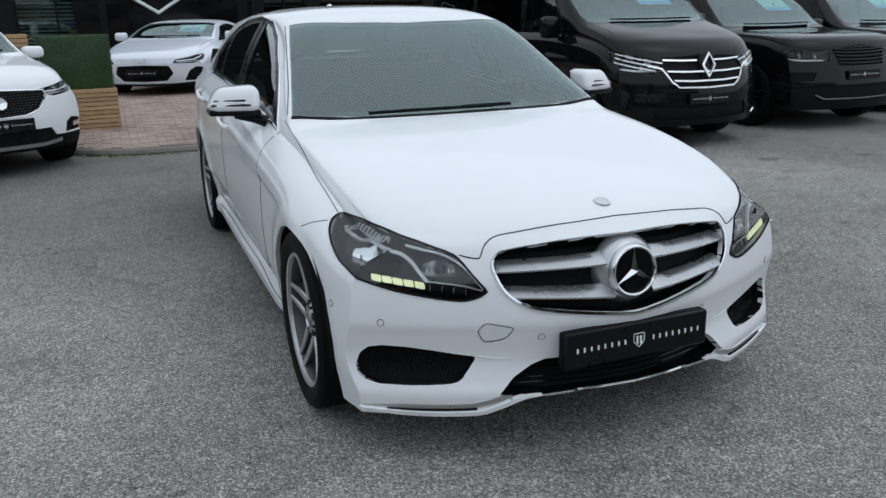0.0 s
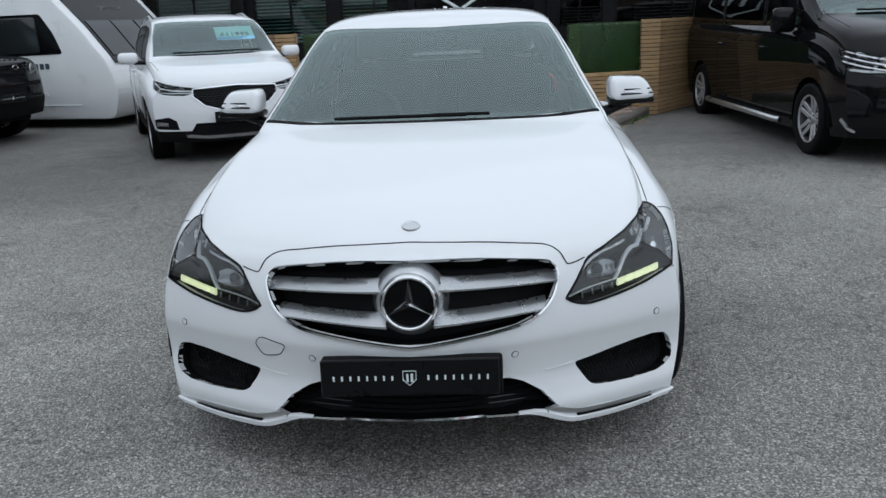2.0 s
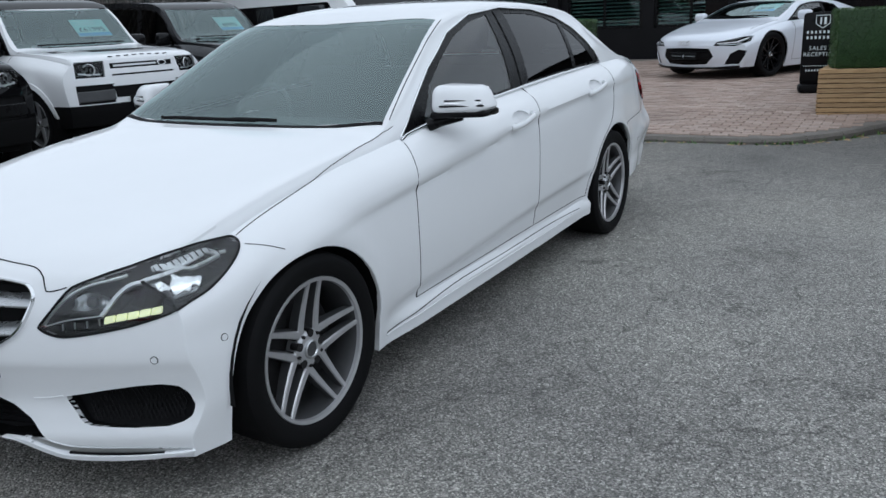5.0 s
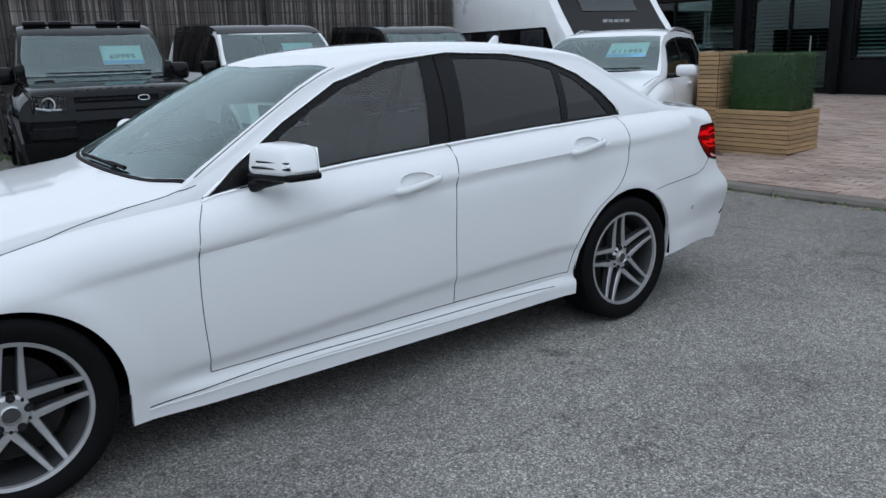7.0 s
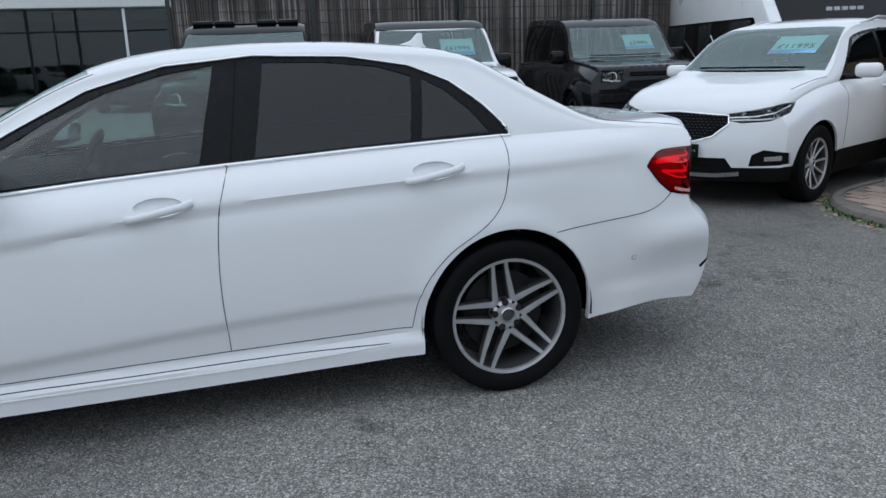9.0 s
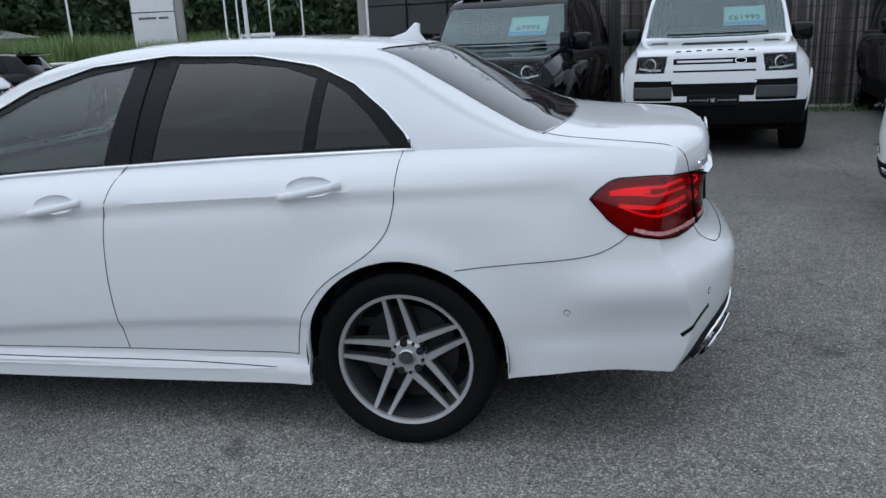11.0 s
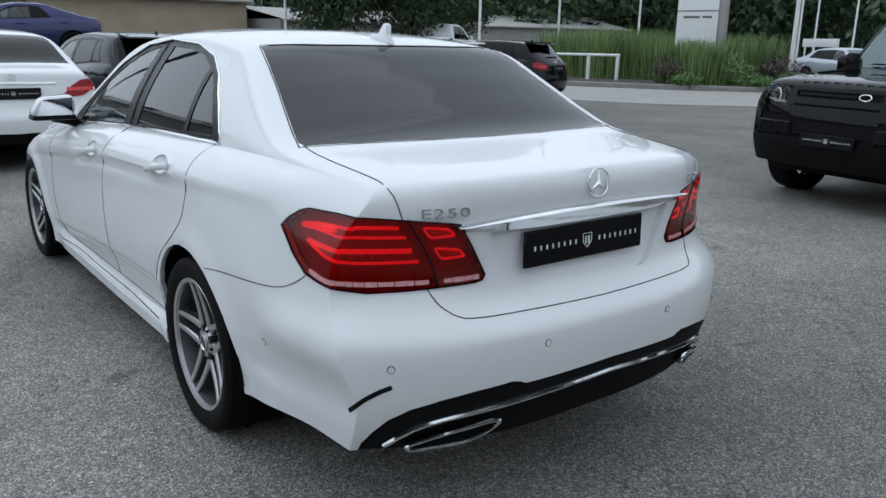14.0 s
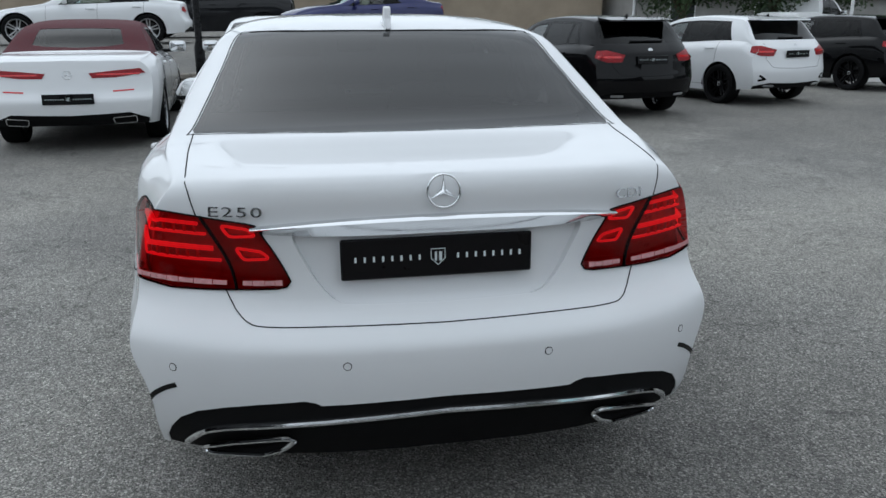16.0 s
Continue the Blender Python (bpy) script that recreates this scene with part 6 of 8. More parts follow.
both("lamp_strip", s.strip(45, [(-0.20, 0.775), (0.0, 0.785), (0.16, 0.815), (0.30, 0.862)], 0.010, 0.006), M_FIN, car)
both("roof_rail", tube([(s.rail_at(y)[0] - 0.03, y, s.rail_at(y)[1] + (0.02 if 1.5 < y < 2.9 else -0.02) + 0.045) for y in (1.38, 1.5, 1.8, 2.3, 2.8, 2.98)], 0.016, 8), M_SILVER, car)

# low mid-engined coupe
COUPE = dict(
    y0=-0.98, y1=3.45, wb=2.65, r=0.35, rim=0.26, w=0.965, tumble=0.62, rail=0.82, crown=2.4, cf=0.36, flare=0.02,
    top=[(-0.98, 0.62), (-0.9, 0.68), (-0.6, 0.76), (-0.1, 0.85), (0.2, 0.90), (0.85, 1.16), (1.1, 1.21), (1.5, 1.235), (1.9, 1.20), (2.6, 1.02), (3.2, 0.90), (3.45, 0.85)],
    belt=[(-0.98, 0.58), (-0.5, 0.69), (0.0, 0.79), (0.5, 0.85), (1.4, 0.88), (2.3, 0.94), (3.0, 0.89), (3.45, 0.82)],
    bot=[(-0.98, 0.16), (0.4, 0.14), (2.2, 0.14), (3.45, 0.2)], screen=(0.34, 0.98), glass=[(0.55, 1.50), (1.56, 1.95)], lean_a=0.45, lean_b=-0.12, deck=(1.75, 2.5),
    headlamp=[(-0.28, 0.525), (0.05, 0.515), (0.28, 0.58), (0.34, 0.66), (0.15, 0.65), (-0.22, 0.585)],
    dark=[("grille_panel", 0, [(-0.02, 0.22), (0.38, 0.235), (0.50, 0.36), (0.44, 0.485), (-0.02, 0.50)]), ("side_intake", 45, [(-0.10, 0.23), (0.12, 0.23), (0.24, 0.44), (0.10, 0.46), (-0.02, 0.40)]), ("lower_lip", 0, [(-0.02, 0.10), (1, 0.10), (1, 0.185), (-0.02, 0.185)]), ("side_blade", 90, [(1.75, 0.35), (1.95, 0.34), (2.05, 0.86), (1.85, 0.86)])],
    doors=(0.55, 1.62), pz=0.37, spokes=10, thin=0.03, face=M_GLOSSBLACK, backm=M_GLOSSBLACK, arch=1.08, drop=0.03)
car, s = build_car(COUPE, "sports_coupe", "pale silver low sports coupe on the block-paved apron", place(-0.50, 12.50, -26, 0.238), M_PEARL, sheet="£8399")
both("front_splitter", s.strip(0, [(0.0, 0.175), (0.5, 0.18), (0.82, 0.20)], 0.035, 0.02, 0.05), M_GLOSSBLACK, car)
both("lamp_strip", s.strip(45, [(-0.22, 0.560), (0.05, 0.575), (0.26, 0.628)], 0.016, 0.006), M_FIN, car)
bars(s, car, "grille_slat", 0, (0.28, 0.33, 0.42, 0.46), (0.36, 0.42, 0.42, 0.40), M_GLOSSBLACK, 0.012, 0.006)
rings = join(*[tube([(0.036 * math.cos(a) + o, 0.036 * math.sin(a), 0) for a in np.linspace(0, 2 * math.pi, 18, endpoint=False)], 0.006, 6, True) for o in (-0.081, -0.027, 0.027, 0.081)])
p = s.on(0, 0, 0.56)[0]
part("bonnet_badge", moved(rings, facing(0, p.y - 0.012, 0.575, 0, 40)), M_SILVER, car)

# van
VAN = dict(
    y0=-0.93, y1=4.55, wb=3.50, r=0.340, rim=0.225, w=0.975, tumble=0.15, rail=0.90, crown=4.0, cf=0.28, pf=2.6, side=SIDE_BOXY, cr=0.06, pr=5.0, clad=0.0,
    top=[(-0.93, 1.02), (-0.86, 1.09), (-0.6, 1.17), (-0.1, 1.27), (0.08, 1.31), (0.85, 1.80), (1.15, 1.92), (1.6, 1.965), (4.1, 1.97), (4.45, 1.95), (4.55, 1.90)],
    belt=[(-0.93, 0.92), (-0.5, 1.05), (0.1, 1.14), (0.9, 1.19), (4.55, 1.20)], tail=[(0.2, 0.06), (0.5, 0.0), (1.2, 0.01), (2.0, 0.07)], nose=[(0.2, 0.06), (0.4, 0.0), (0.7, 0.02), (1.0, 0.14), (1.3, 0.25)],
    screen=(0.12, 0.92), glass=[(0.42, 1.36), (1.48, 2.75), (2.85, 4.25)], lean_a=0.42, lean_b=0.0, back=(1.2, 1.75), tinted=False, drop=0.06,
    headlamp=[(-0.22, 0.80), (-0.05, 0.77), (0.20, 0.82), (0.33, 0.92), (0.36, 1.02), (0.15, 0.98), (-0.20, 0.90)],
    dark=[("grille_panel", 0, [(-0.02, 0.62), (0.40, 0.63), (0.52, 0.80), (0.50, 0.94), (-0.02, 0.96)]), ("lower_intake", 0, [(-0.02, 0.30), (0.62, 0.32), (0.58, 0.46), (-0.02, 0.46)])],
    doors=(0.30, 1.42, 2.80), pz=0.52, spokes=5, twin=0.04, thin=0.05, arch=1.16, mh=0.24, hz=0.22)
car, s = build_car(VAN, "passenger_van", "glossy black passenger van with chrome grille bars and side steps", place(4.32, 4.95, 1.5), M_BLACK, sheet="£47995")
bars(s, car, "grille_bar", 0, (0.70, 0.79, 0.90), (0.42, 0.48, 0.50), M_CHROME, 0.022, 0.016)
both("grille_surround", s.strip(0, [(0.0, 0.63), (0.36, 0.64), (0.44, 0.70), (0.53, 0.83), (0.66, 0.86)], 0.02, 0.012), M_CHROME, car)
p = s.on(0, 0, 0.85)[0]
dia = [(-0.075, 0), (0, 0.115), (0.075, 0), (0, -0.115)]
part("grille_badge", moved(tube([(x, y, 0) for x, y in dia], 0.016, 6, True), facing(0, p.y - 0.035, 0.86, 0, 8)), M_CHROME, car, "chrome diamond badge")
part("badge_backing", moved(box(0, 0, -0.02, 0.19, 0.26, 0.03, 0.03), facing(0, p.y - 0.02, 0.86, 0, 8)), M_GLOSSBLACK, car)
for dz in (0.0, 0.035, 0.07):
    both("lamp_strip", s.strip(45, [(-0.19 + dz, 0.885 - dz), (0.02 + dz, 0.925 - dz), (0.28, 0.985 - 1.2 * dz)], 0.012, 0.008), M_FIN, car)
both("fog_trim", s.strip(45, [(0.10, 0.30), (0.16, 0.33), (0.24, 0.40)], 0.03, 0.012), M_CHROME, car)
both("side_step", tube([(1.0, 0.55, 0.27), (1.03, 0.62, 0.27), (1.03, 2.9, 0.27), (1.0, 2.97, 0.27)], 0.032, 10), M_SILVER, car)
both("side_rail", s.strip(90, [(1.4, 1.03), (4.2, 1.03)], 0.02, 0.008), M_TRIM, car)

# large road SUV, twice
LUX = dict(
    y0=-0.87, y1=4.05, wb=2.95, r=0.385, rim=0.28, w=0.99, tumble=0.30, rail=0.88, crown=3.2, cf=0.22, pf=3.0, side=SIDE_BOXY,
    top=[(-0.87, 1.02), (-0.80, 1.07), (-0.5, 1.11), (0.4, 1.16), (0.5, 1.18), (1.25, 1.68), (1.5, 1.76), (2.3, 1.79), (3.4, 1.74), (3.7, 1.68), (3.95, 1.25), (4.05, 1.1)],
    belt=[(-0.87, 0.95), (-0.4, 1.04), (0.5, 1.10), (2.0, 1.14), (3.5, 1.18), (4.05, 1.02)],
    screen=(0.60, 1.34), glass=[(0.80, 1.75), (1.85, 2.70), (2.78, 3.5)], lean_a=0.50, lean_b=-0.2, back=(1.2, 1.62),
    headlamp=[(-0.22, 0.80), (0.10, 0.79), (0.30, 0.85), (0.34, 0.93), (0.10, 0.93), (-0.22, 0.93)],
    dark=[("grille_panel", 0, [(-0.02, 0.74), (0.36, 0.75), (0.42, 0.94), (-0.02, 0.95)]), ("lower_intake", 0, [(-0.02, 0.34), (0.66, 0.36), (0.60, 0.52), (-0.02, 0.52)]), ("fog_pod", 45, [(-0.05, 0.58), (0.22, 0.58), (0.22, 0.68), (-0.08, 0.68)])],
    doors=(0.62, 1.80, 2.74), pz=0.64, spokes=5, twin=0.05, thin=0.04, face=M_GLOSSBLACK, backm=M_GLOSSBLACK, arch=1.1, tinted=True)
for x, y, coat, lab in ((6.90, 5.2, M_BLACK, "glossy black luxury SUV with a dark mesh grille"), (9.35, 5.5, M_DARKGREY, "dark grey luxury SUV parked at the end of the row")):
    car, s = build_car(LUX, "luxury_suv", lab, place(x, y, 1), coat, "luxury SUVs", sheet="£")
    bars(s, car, "grille_slat", 0, (0.77, 0.81, 0.85, 0.89, 0.925), (0.37, 0.38, 0.39, 0.40, 0.41), M_GLOSSBLACK, 0.016, 0.012)
    both("lower_trim", s.strip(0, [(0.0, 0.36), (0.55, 0.37), (0.66, 0.42)], 0.012, 0.008), M_SILVER, car)
    part("bonnet_lettering_bar", join(*[box(-0.42 + i * 0.085, s.on("top", -0.42 + i * 0.085, -0.74)[0].y, s.on("top", -0.42 + i * 0.085, -0.74)[0].z, 0.045, 0.03, 0.006) for i in range(11)]), M_TRIM, car)

# square off-roaders, three times
OFFROAD = dict(
    y0=-0.86, y1=3.90, wb=3.02, r=0.395, rim=0.262, w=0.985, tumble=0.17, rail=0.93, crown=5.0, cf=0.16, pf=3.2, cr=0.05, pr=5.0, flare=0.035,
    side=[(0, 0.95), (0.15, 0.965), (0.4, 0.985), (0.7, 1.0), (0.84, 0.985), (0.92, 0.94), (1.0, 0.865)],
    top=[(-0.86, 1.09), (-0.82, 1.12), (-0.55, 1.16), (0.35, 1.22), (0.45, 1.24), (0.95, 1.69), (1.08, 1.77), (1.4, 1.84), (3.4, 1.90), (3.8, 1.88), (3.90, 1.80)],
    belt=[(-0.86, 1.03), (-0.5, 1.09), (0.4, 1.16), (3.4, 1.19), (3.90, 1.17)], nose=[(0.2, 0.16), (0.4, 0.05), (0.6, 0.0), (0.8, 0.01), (1.0, 0.04), (1.2, 0.09)], tail=[(0.2, 0.1), (0.5, 0.0), (1.2, 0.01), (2.0, 0.05)],
    bot=[(-0.86, 0.36), (0.4, 0.30), (2.6, 0.30), (3.90, 0.40)], screen=(0.46, 0.98), bow=0.05, glass=[(0.62, 1.50), (1.62, 2.50), (2.62, 3.55)], lean_a=0.28, lean_b=0.0, back=(1.2, 1.70), drop=0.05, clad=0.46, clad_f=0.60, clad_r=0.55,
    headlamp=[(-0.225, 0.90), (0.05, 0.90), (0.06, 1.075), (-0.215, 1.075)],
    dark=[("grille_slot", 0, [(-0.02, 0.985), (0.41, 0.985), (0.41, 1.045), (-0.02, 1.045)]), ("lower_slot", 0, [(-0.02, 0.905), (0.41, 0.905), (0.41, 0.925), (-0.02, 0.925)]), ("bumper_intake", 0, [(-0.02, 0.66), (0.40, 0.66), (0.42, 0.79), (-0.02, 0.79)]), ("fog_pod", 45, [(-0.30, 0.61), (0.05, 0.61), (0.06, 0.82), (-0.30, 0.82)]), ("bonnet_vent", "top", [(0.50, -0.20), (0.72, -0.20), (0.68, 0.18), (0.52, 0.18)])],
    doors=(0.50, 1.56, 2.56), pz=0.62, spokes=5, twin=0.0, thin=0.085, arch=1.13, ring=0.062, tinted=True, mh=0.20, mx=0.97, mirror=M_GLOSSBLACK, hz=0.16)
for i, (x, y, a, coat, lab, tag_) in enumerate(((-5.93, 2.12, 83, M_BLACK, "glossy black square off-roader with a roof light bar", "69995"), (-6.25, 4.66, 84, M_WHITE, "white square off-roader with black lower bumper and dark lamps", "£61995"), (-6.95, 7.80, 83, M_DARKGREY, "dark grey square off-roader beside the caravan", "63995"))):
    sp = dict(OFFROAD)
    sp["face"], sp["backm"] = (M_ALLOYDARK, M_GLOSSBLACK) if i != 1 else (M_ALLOY, M_ALLOYDARK)
    if i == 1:
        sp.update(roof_mat=M_BLACK, roof=(0.96, 3.95), roof_z=1.715, roof_label="gloss black roof")
    car, s = build_car(sp, "off_roader", lab, place(x, y, a), coat, "square off-roaders", sheet=tag_)
    both("bumper_wing", s.strip(45, [(-0.30, 0.70), (-0.12, 0.695), (0.05, 0.695)], 0.12, 0.008), M_ALLOYDARK if i == 1 else M_TRIM, car)
    p = s.on(0, 0.26, 1.015)[0]
    part("oval_badge", moved(tube([(0.055 * math.cos(t), 0.026 * math.sin(t), 0) for t in np.linspace(0, 2 * math.pi, 20, endpoint=False)], 0.006, 6, True), facing(0.26, p.y - 0.004, 1.015, 0, 6)), M_CHROME, car, "oval silver badge")
    part("grille_strip", s.strip(0, [(-0.37, 1.015), (0.18, 1.015)], 0.024, 0.004), M_SILVER if i == 1 else M_TRIM, car)
    q = [s.on("top", -0.36 + 0.103 * k, -0.745)[0] for k in range(8)]
    part("bonnet_lettering_bar", join(*[moved(join(box(0, 0, 0, 0.05, 0.008, 0.012), box(-0.02, 0, 0.0, 0.01, 0.03, 0.012)), Matrix.Translation(t + Vector((0, -0.004, 0.003)))) for t in q]), M_TRIM if i != 0 else M_ALLOYDARK, car)
    both("wheel_arch_trim", s.strip(90, [(-0.455 * math.cos(t), 0.395 + 0.455 * math.sin(t)) for t in np.linspace(0.15, math.pi - 0.1, 16)], 0.06, 0.012), coat, car)
    if i == 0:
        part("roof_light_bar", join(*[box(-0.55 + 0.28 * k + (0.25 if k > 1 else 0), 1.26, 1.845, 0.25, 0.10, 0.06, 0.02) for k in range(4)], box(0, 1.34, 1.83, 1.34, 0.12, 0.03, 0.01)), M_GLOSSBLACK, car, "black roof light bar")
        both("side_step", tube([(1.02, 0.62, 0.40), (1.05, 0.7, 0.38), (1.05, 2.4, 0.38), (1.02, 2.5, 0.40)], 0.03, 8), M_GLOSSBLACK, car)
        both("raised_air_intake", box(0.80, 0.55, 1.30, 0.10, 0.12, 0.16, 0.03), M_GLOSSBLACK, car)
    if i == 1:
        part("bonnet_decal", s.strip("top", [(-0.34, -0.22), (0.34, -0.22)], 0.34, 0.002), M_MATT, car)

# saloon, convertible and hatchbacks in the far row, seen from behind
REAR = dict(
    y0=-0.85, y1=3.98, wb=2.94, r=0.335, rim=0.235, w=0.925, tumble=0.5, rail=0.84, crown=2.6,
    top=[(-0.85, 0.70), (-0.6, 0.80), (0.0, 0.90), (0.5, 0.96), (1.3, 1.36), (1.6, 1.42), (2.0, 1.44), (2.5, 1.41), (2.8, 1.36), (3.4, 1.10), (3.55, 1.07), (3.9, 1.03), (3.98, 1.0)],
    belt=[(-0.85, 0.66), (-0.2, 0.80), (0.7, 0.92), (1.8, 0.97), (3.0, 1.02), (3.98, 0.95)], tail=[(0.25, 0.1), (0.4, 0.02), (0.55, 0.0), (0.64, 0.06), (0.8, 0.10), (1.0, 0.13)],
    screen=(0.72, 1.36), glass=[(0.92, 1.75), (1.85, 2.60), (2.66, 2.90)], deck=(2.72, 3.36), lean_a=0.55, lean_b=-0.25,
    tail_lamp=[(1.72, 0.90), (1.78, 0.935), (1.90, 0.925), (2.02, 0.86), (2.11, 0.775), (2.07, 0.750), (1.90, 0.765), (1.77, 0.83)],
    dark=[("diffuser", 180, [(0.02, 0.40), (-0.60, 0.42), (-0.80, 0.34), (-0.78, 0.2), (0.02, 0.2)])], doors=(0.65, 1.8, 2.86), prz=0.80, spokes=5, twin=0.04, thin=0.03)
car, s = build_car(REAR, "saloon_car", "white saloon car with red tail lamps parked in the far row", place(0.55, -7.44, 2), M_WHITE)
both("exhaust_trim", s.strip(180, rounded([(-0.42, 0.36), (-0.66, 0.37), (-0.66, 0.30), (-0.44, 0.29)], 0.02), 0.014, 0.012, 0.03, True), M_CHROME, car)
both("boot_trim", s.strip(180, [(0.0, 0.905), (-0.42, 0.90)], 0.018, 0.012), M_CHROME, car)
both("reflector", s.strip(180, [(-0.52, 0.565), (-0.76, 0.575)], 0.020, 0.005), M_RED, car)
star(0.042, facing(0, s.on(180, 0, 0.95)[0].y + 0.006, 0.95, 180, 6), M_CHROME, car)
CONV = dict(REAR)
CONV.update(top=[(-0.85, 0.70), (-0.6, 0.80), (0.0, 0.89), (0.5, 0.95), (1.2, 1.30), (1.5, 1.38), (1.9, 1.40), (2.4, 1.36), (2.7, 1.28), (3.0, 1.10), (3.15, 1.04), (3.6, 1.03), (3.9, 1.0), (3.98, 0.98)],
            glass=[(0.92, 1.90), (1.98, 2.35)], deck=(2.64, 2.98), deckw=0.70, roof_mat=M_MAROON, roof=(1.30, 3.08), roof_label="maroon fabric soft top", prz=0.58,
            tail_lamp=[(1.80, 0.835), (2.10, 0.795), (2.30, 0.792), (2.32, 0.845), (2.1, 0.868), (1.85, 0.885)])
car, s = build_car(CONV, "convertible_car", "white convertible with a maroon fabric roof and slim red lamps", place(3.03, -7.25, 4), M_WHITE)
both("exhaust_trim", s.strip(180, rounded([(-0.42, 0.37), (-0.66, 0.38), (-0.66, 0.31), (-0.44, 0.30)], 0.02), 0.014, 0.012, 0.03, True), M_CHROME, car)
star(0.045, facing(0, s.on(180, 0, 0.83)[0].y + 0.006, 0.83, 180, 6), M_CHROME, car)
both("reflector", s.strip(180, [(-0.45, 0.65), (-0.66, 0.66)], 0.018, 0.005), M_RED, car)

HATCH = dict(
    y0=-0.80, y1=3.50, wb=2.65, r=0.325, rim=0.235, w=0.90, tumble=0.44, rail=0.86, crown=2.8,
    top=[(-0.80, 0.72), (-0.6, 0.82), (0.0, 0.93), (0.4, 0.98), (1.15, 1.34), (1.45, 1.41), (2.0, 1.44), (2.6, 1.42), (2.95, 1.38), (3.25, 1.14), (3.42, 1.00), (3.50, 0.92)],
    belt=[(-0.80, 0.68), (-0.2, 0.82), (0.6, 0.93), (1.8, 0.98), (2.8, 1.03), (3.2, 1.02), (3.50, 0.88)], tail=[(0.25, 0.1), (0.4, 0.02), (0.55, 0.0), (0.7, 0.03), (0.9, 0.06), (1.2, 0.10), (1.5, 0.2)],
    screen=(0.58, 1.22), glass=[(0.78, 1.60), (1.70, 2.38), (2.44, 2.72)], lean_a=0.50, lean_b=-0.15, back=(1.05, 1.35), backw=(1.02, 0.93),
    tail_lamp=[(1.45, 0.86), (1.62, 0.80), (1.82, 0.80), (1.86, 0.90), (1.6, 0.96), (1.47, 0.95)],
    dark=[("diffuser", 180, [(0.02, 0.36), (-0.55, 0.38), (-0.78, 0.33), (-0.76, 0.2), (0.02, 0.2)])], doors=(0.55, 1.65, 2.55), prz=0.83, spokes=5, twin=0.035, thin=0.03)
for nm, lab, x, y, a, coat, lamps, face in (
    ("hatchback_car", "dark grey hatchback parked beside the white saloon car", -1.75, -5.9, 6, M_DARKGREY, M_RED, M_ALLOYDARK),
    ("hatchback_car", "black hatchback with red tail lamps parked in the far row", -4.5, -5.65, 12, M_BLACK, M_RED, M_ALLOYDARK),
    ("hatchback_car", "white hatchback with black alloy wheels and a black diffuser", -7.5, -6.80, 16, M_WHITE, M_RED, M_GLOSSBLACK),
    ("hatchback_car", "black tall hatchback with black wheels beside the white rail", -11.2, -8.55, 20, M_BLACK, M_RED, M_GLOSSBLACK),
):
    sp = dict(HATCH)
    sp["face"] = face
    sp["backm"] = M_GLOSSBLACK
    if "tall" in lab:
        sp["r"], sp["rim"] = 0.335, 0.24
    th = radians(a)
    car, s = build_car(sp, nm, lab, place(x + 2.65 * math.sin(th), y - 2.65 * math.cos(th) + 0, a), coat, "hatchbacks")
    car.matrix_basis = place(x - (-math.sin(th)) * 2.65, y - math.cos(th) * 2.65, a)
    p = s.on(180, 0, 0.965)[0]
    part("tailgate_badge", moved(lathe([(0.001, 0.006), (0.036, 0.006), (0.04, 0.0)], 18, "z"), facing(0, p.y + 0.004, 0.955, 180, 20)), M_SILVER, car)
    both("rear_wiper", tube([s.on(180, -x_, 1.08)[0] + Vector((0, 0.02, 0)) for x_ in (0.0, 0.15, 0.28)], 0.012, 6), M_MATT, car)
    part("roof_aerial", prism([(-0.05, 0.0), (0.05, 0.0), (0.03, 0.05)], 0, -0.01, 0.01, 0.004), M_TRIM, car).location = (0, 2.75, s.top(2.75) - 0.004)
    part("roof_spoiler", ([Vector((x_, y_, z_)) for x_ in (-0.56, 0.56) for y_, z_ in ((2.86, 1.408), (3.16, 1.372), (3.17, 1.352), (2.88, 1.36))], [(0, 1, 2, 3), (7, 6, 5, 4), (0, 4, 5, 1), (1, 5, 6, 2), (2, 6, 7, 3), (3, 7, 4, 0)]), coat, car, smooth=False)
    both("bumper_vent", s.strip(140, [(1.62, 0.50), (1.72, 0.44), (1.60, 0.42)], 0.035, 0.006), M_GLOSSBLACK, car)
    both("exhaust_trim", s.strip(180, [(-0.44, 0.33), (-0.62, 0.335)], 0.035, 0.012), M_SILVER, car)
    both("tailgate_gap", s.strip(180, [(-0.60, 1.0), (-0.62, 0.75), (-0.5, 0.62), (0.0, 0.60)], 0.006, 0.001), M_SEAM, car)

# far cars
FAST = dict(REAR)
FAST.update(face=M_GLOSSBLACK, backm=M_GLOSSBLACK, top=[(-0.85, 0.72), (-0.6, 0.82), (0.0, 0.93), (0.6, 0.99), (1.4, 1.32), (1.8, 1.38), (2.2, 1.38), (3.0, 1.20), (3.5, 1.08), (3.9, 1.04), (3.98, 1.0)], glass=[(1.0, 1.95), (2.02, 2.4)], deck=(2.3, 3.3))
build_car(FAST, "fastback_car", "deep blue fastback coupe on the upper lane", place(-0.2, -17.7, 100, 0.75), M_BLUE, plate=False, simple=True)
GT = dict(REAR)
GT.update(w=0.97, r=0.36, rim=0.26, glass=[(1.0, 2.1), (2.2, 2.5)], roof_mat=M_TRIM, roof=(1.3, 3.0), roof_label="dark fabric roof", tail_lamp=[(1.80, 0.80), (1.95, 0.76), (2.1, 0.80), (2.0, 0.90), (1.85, 0.90)])
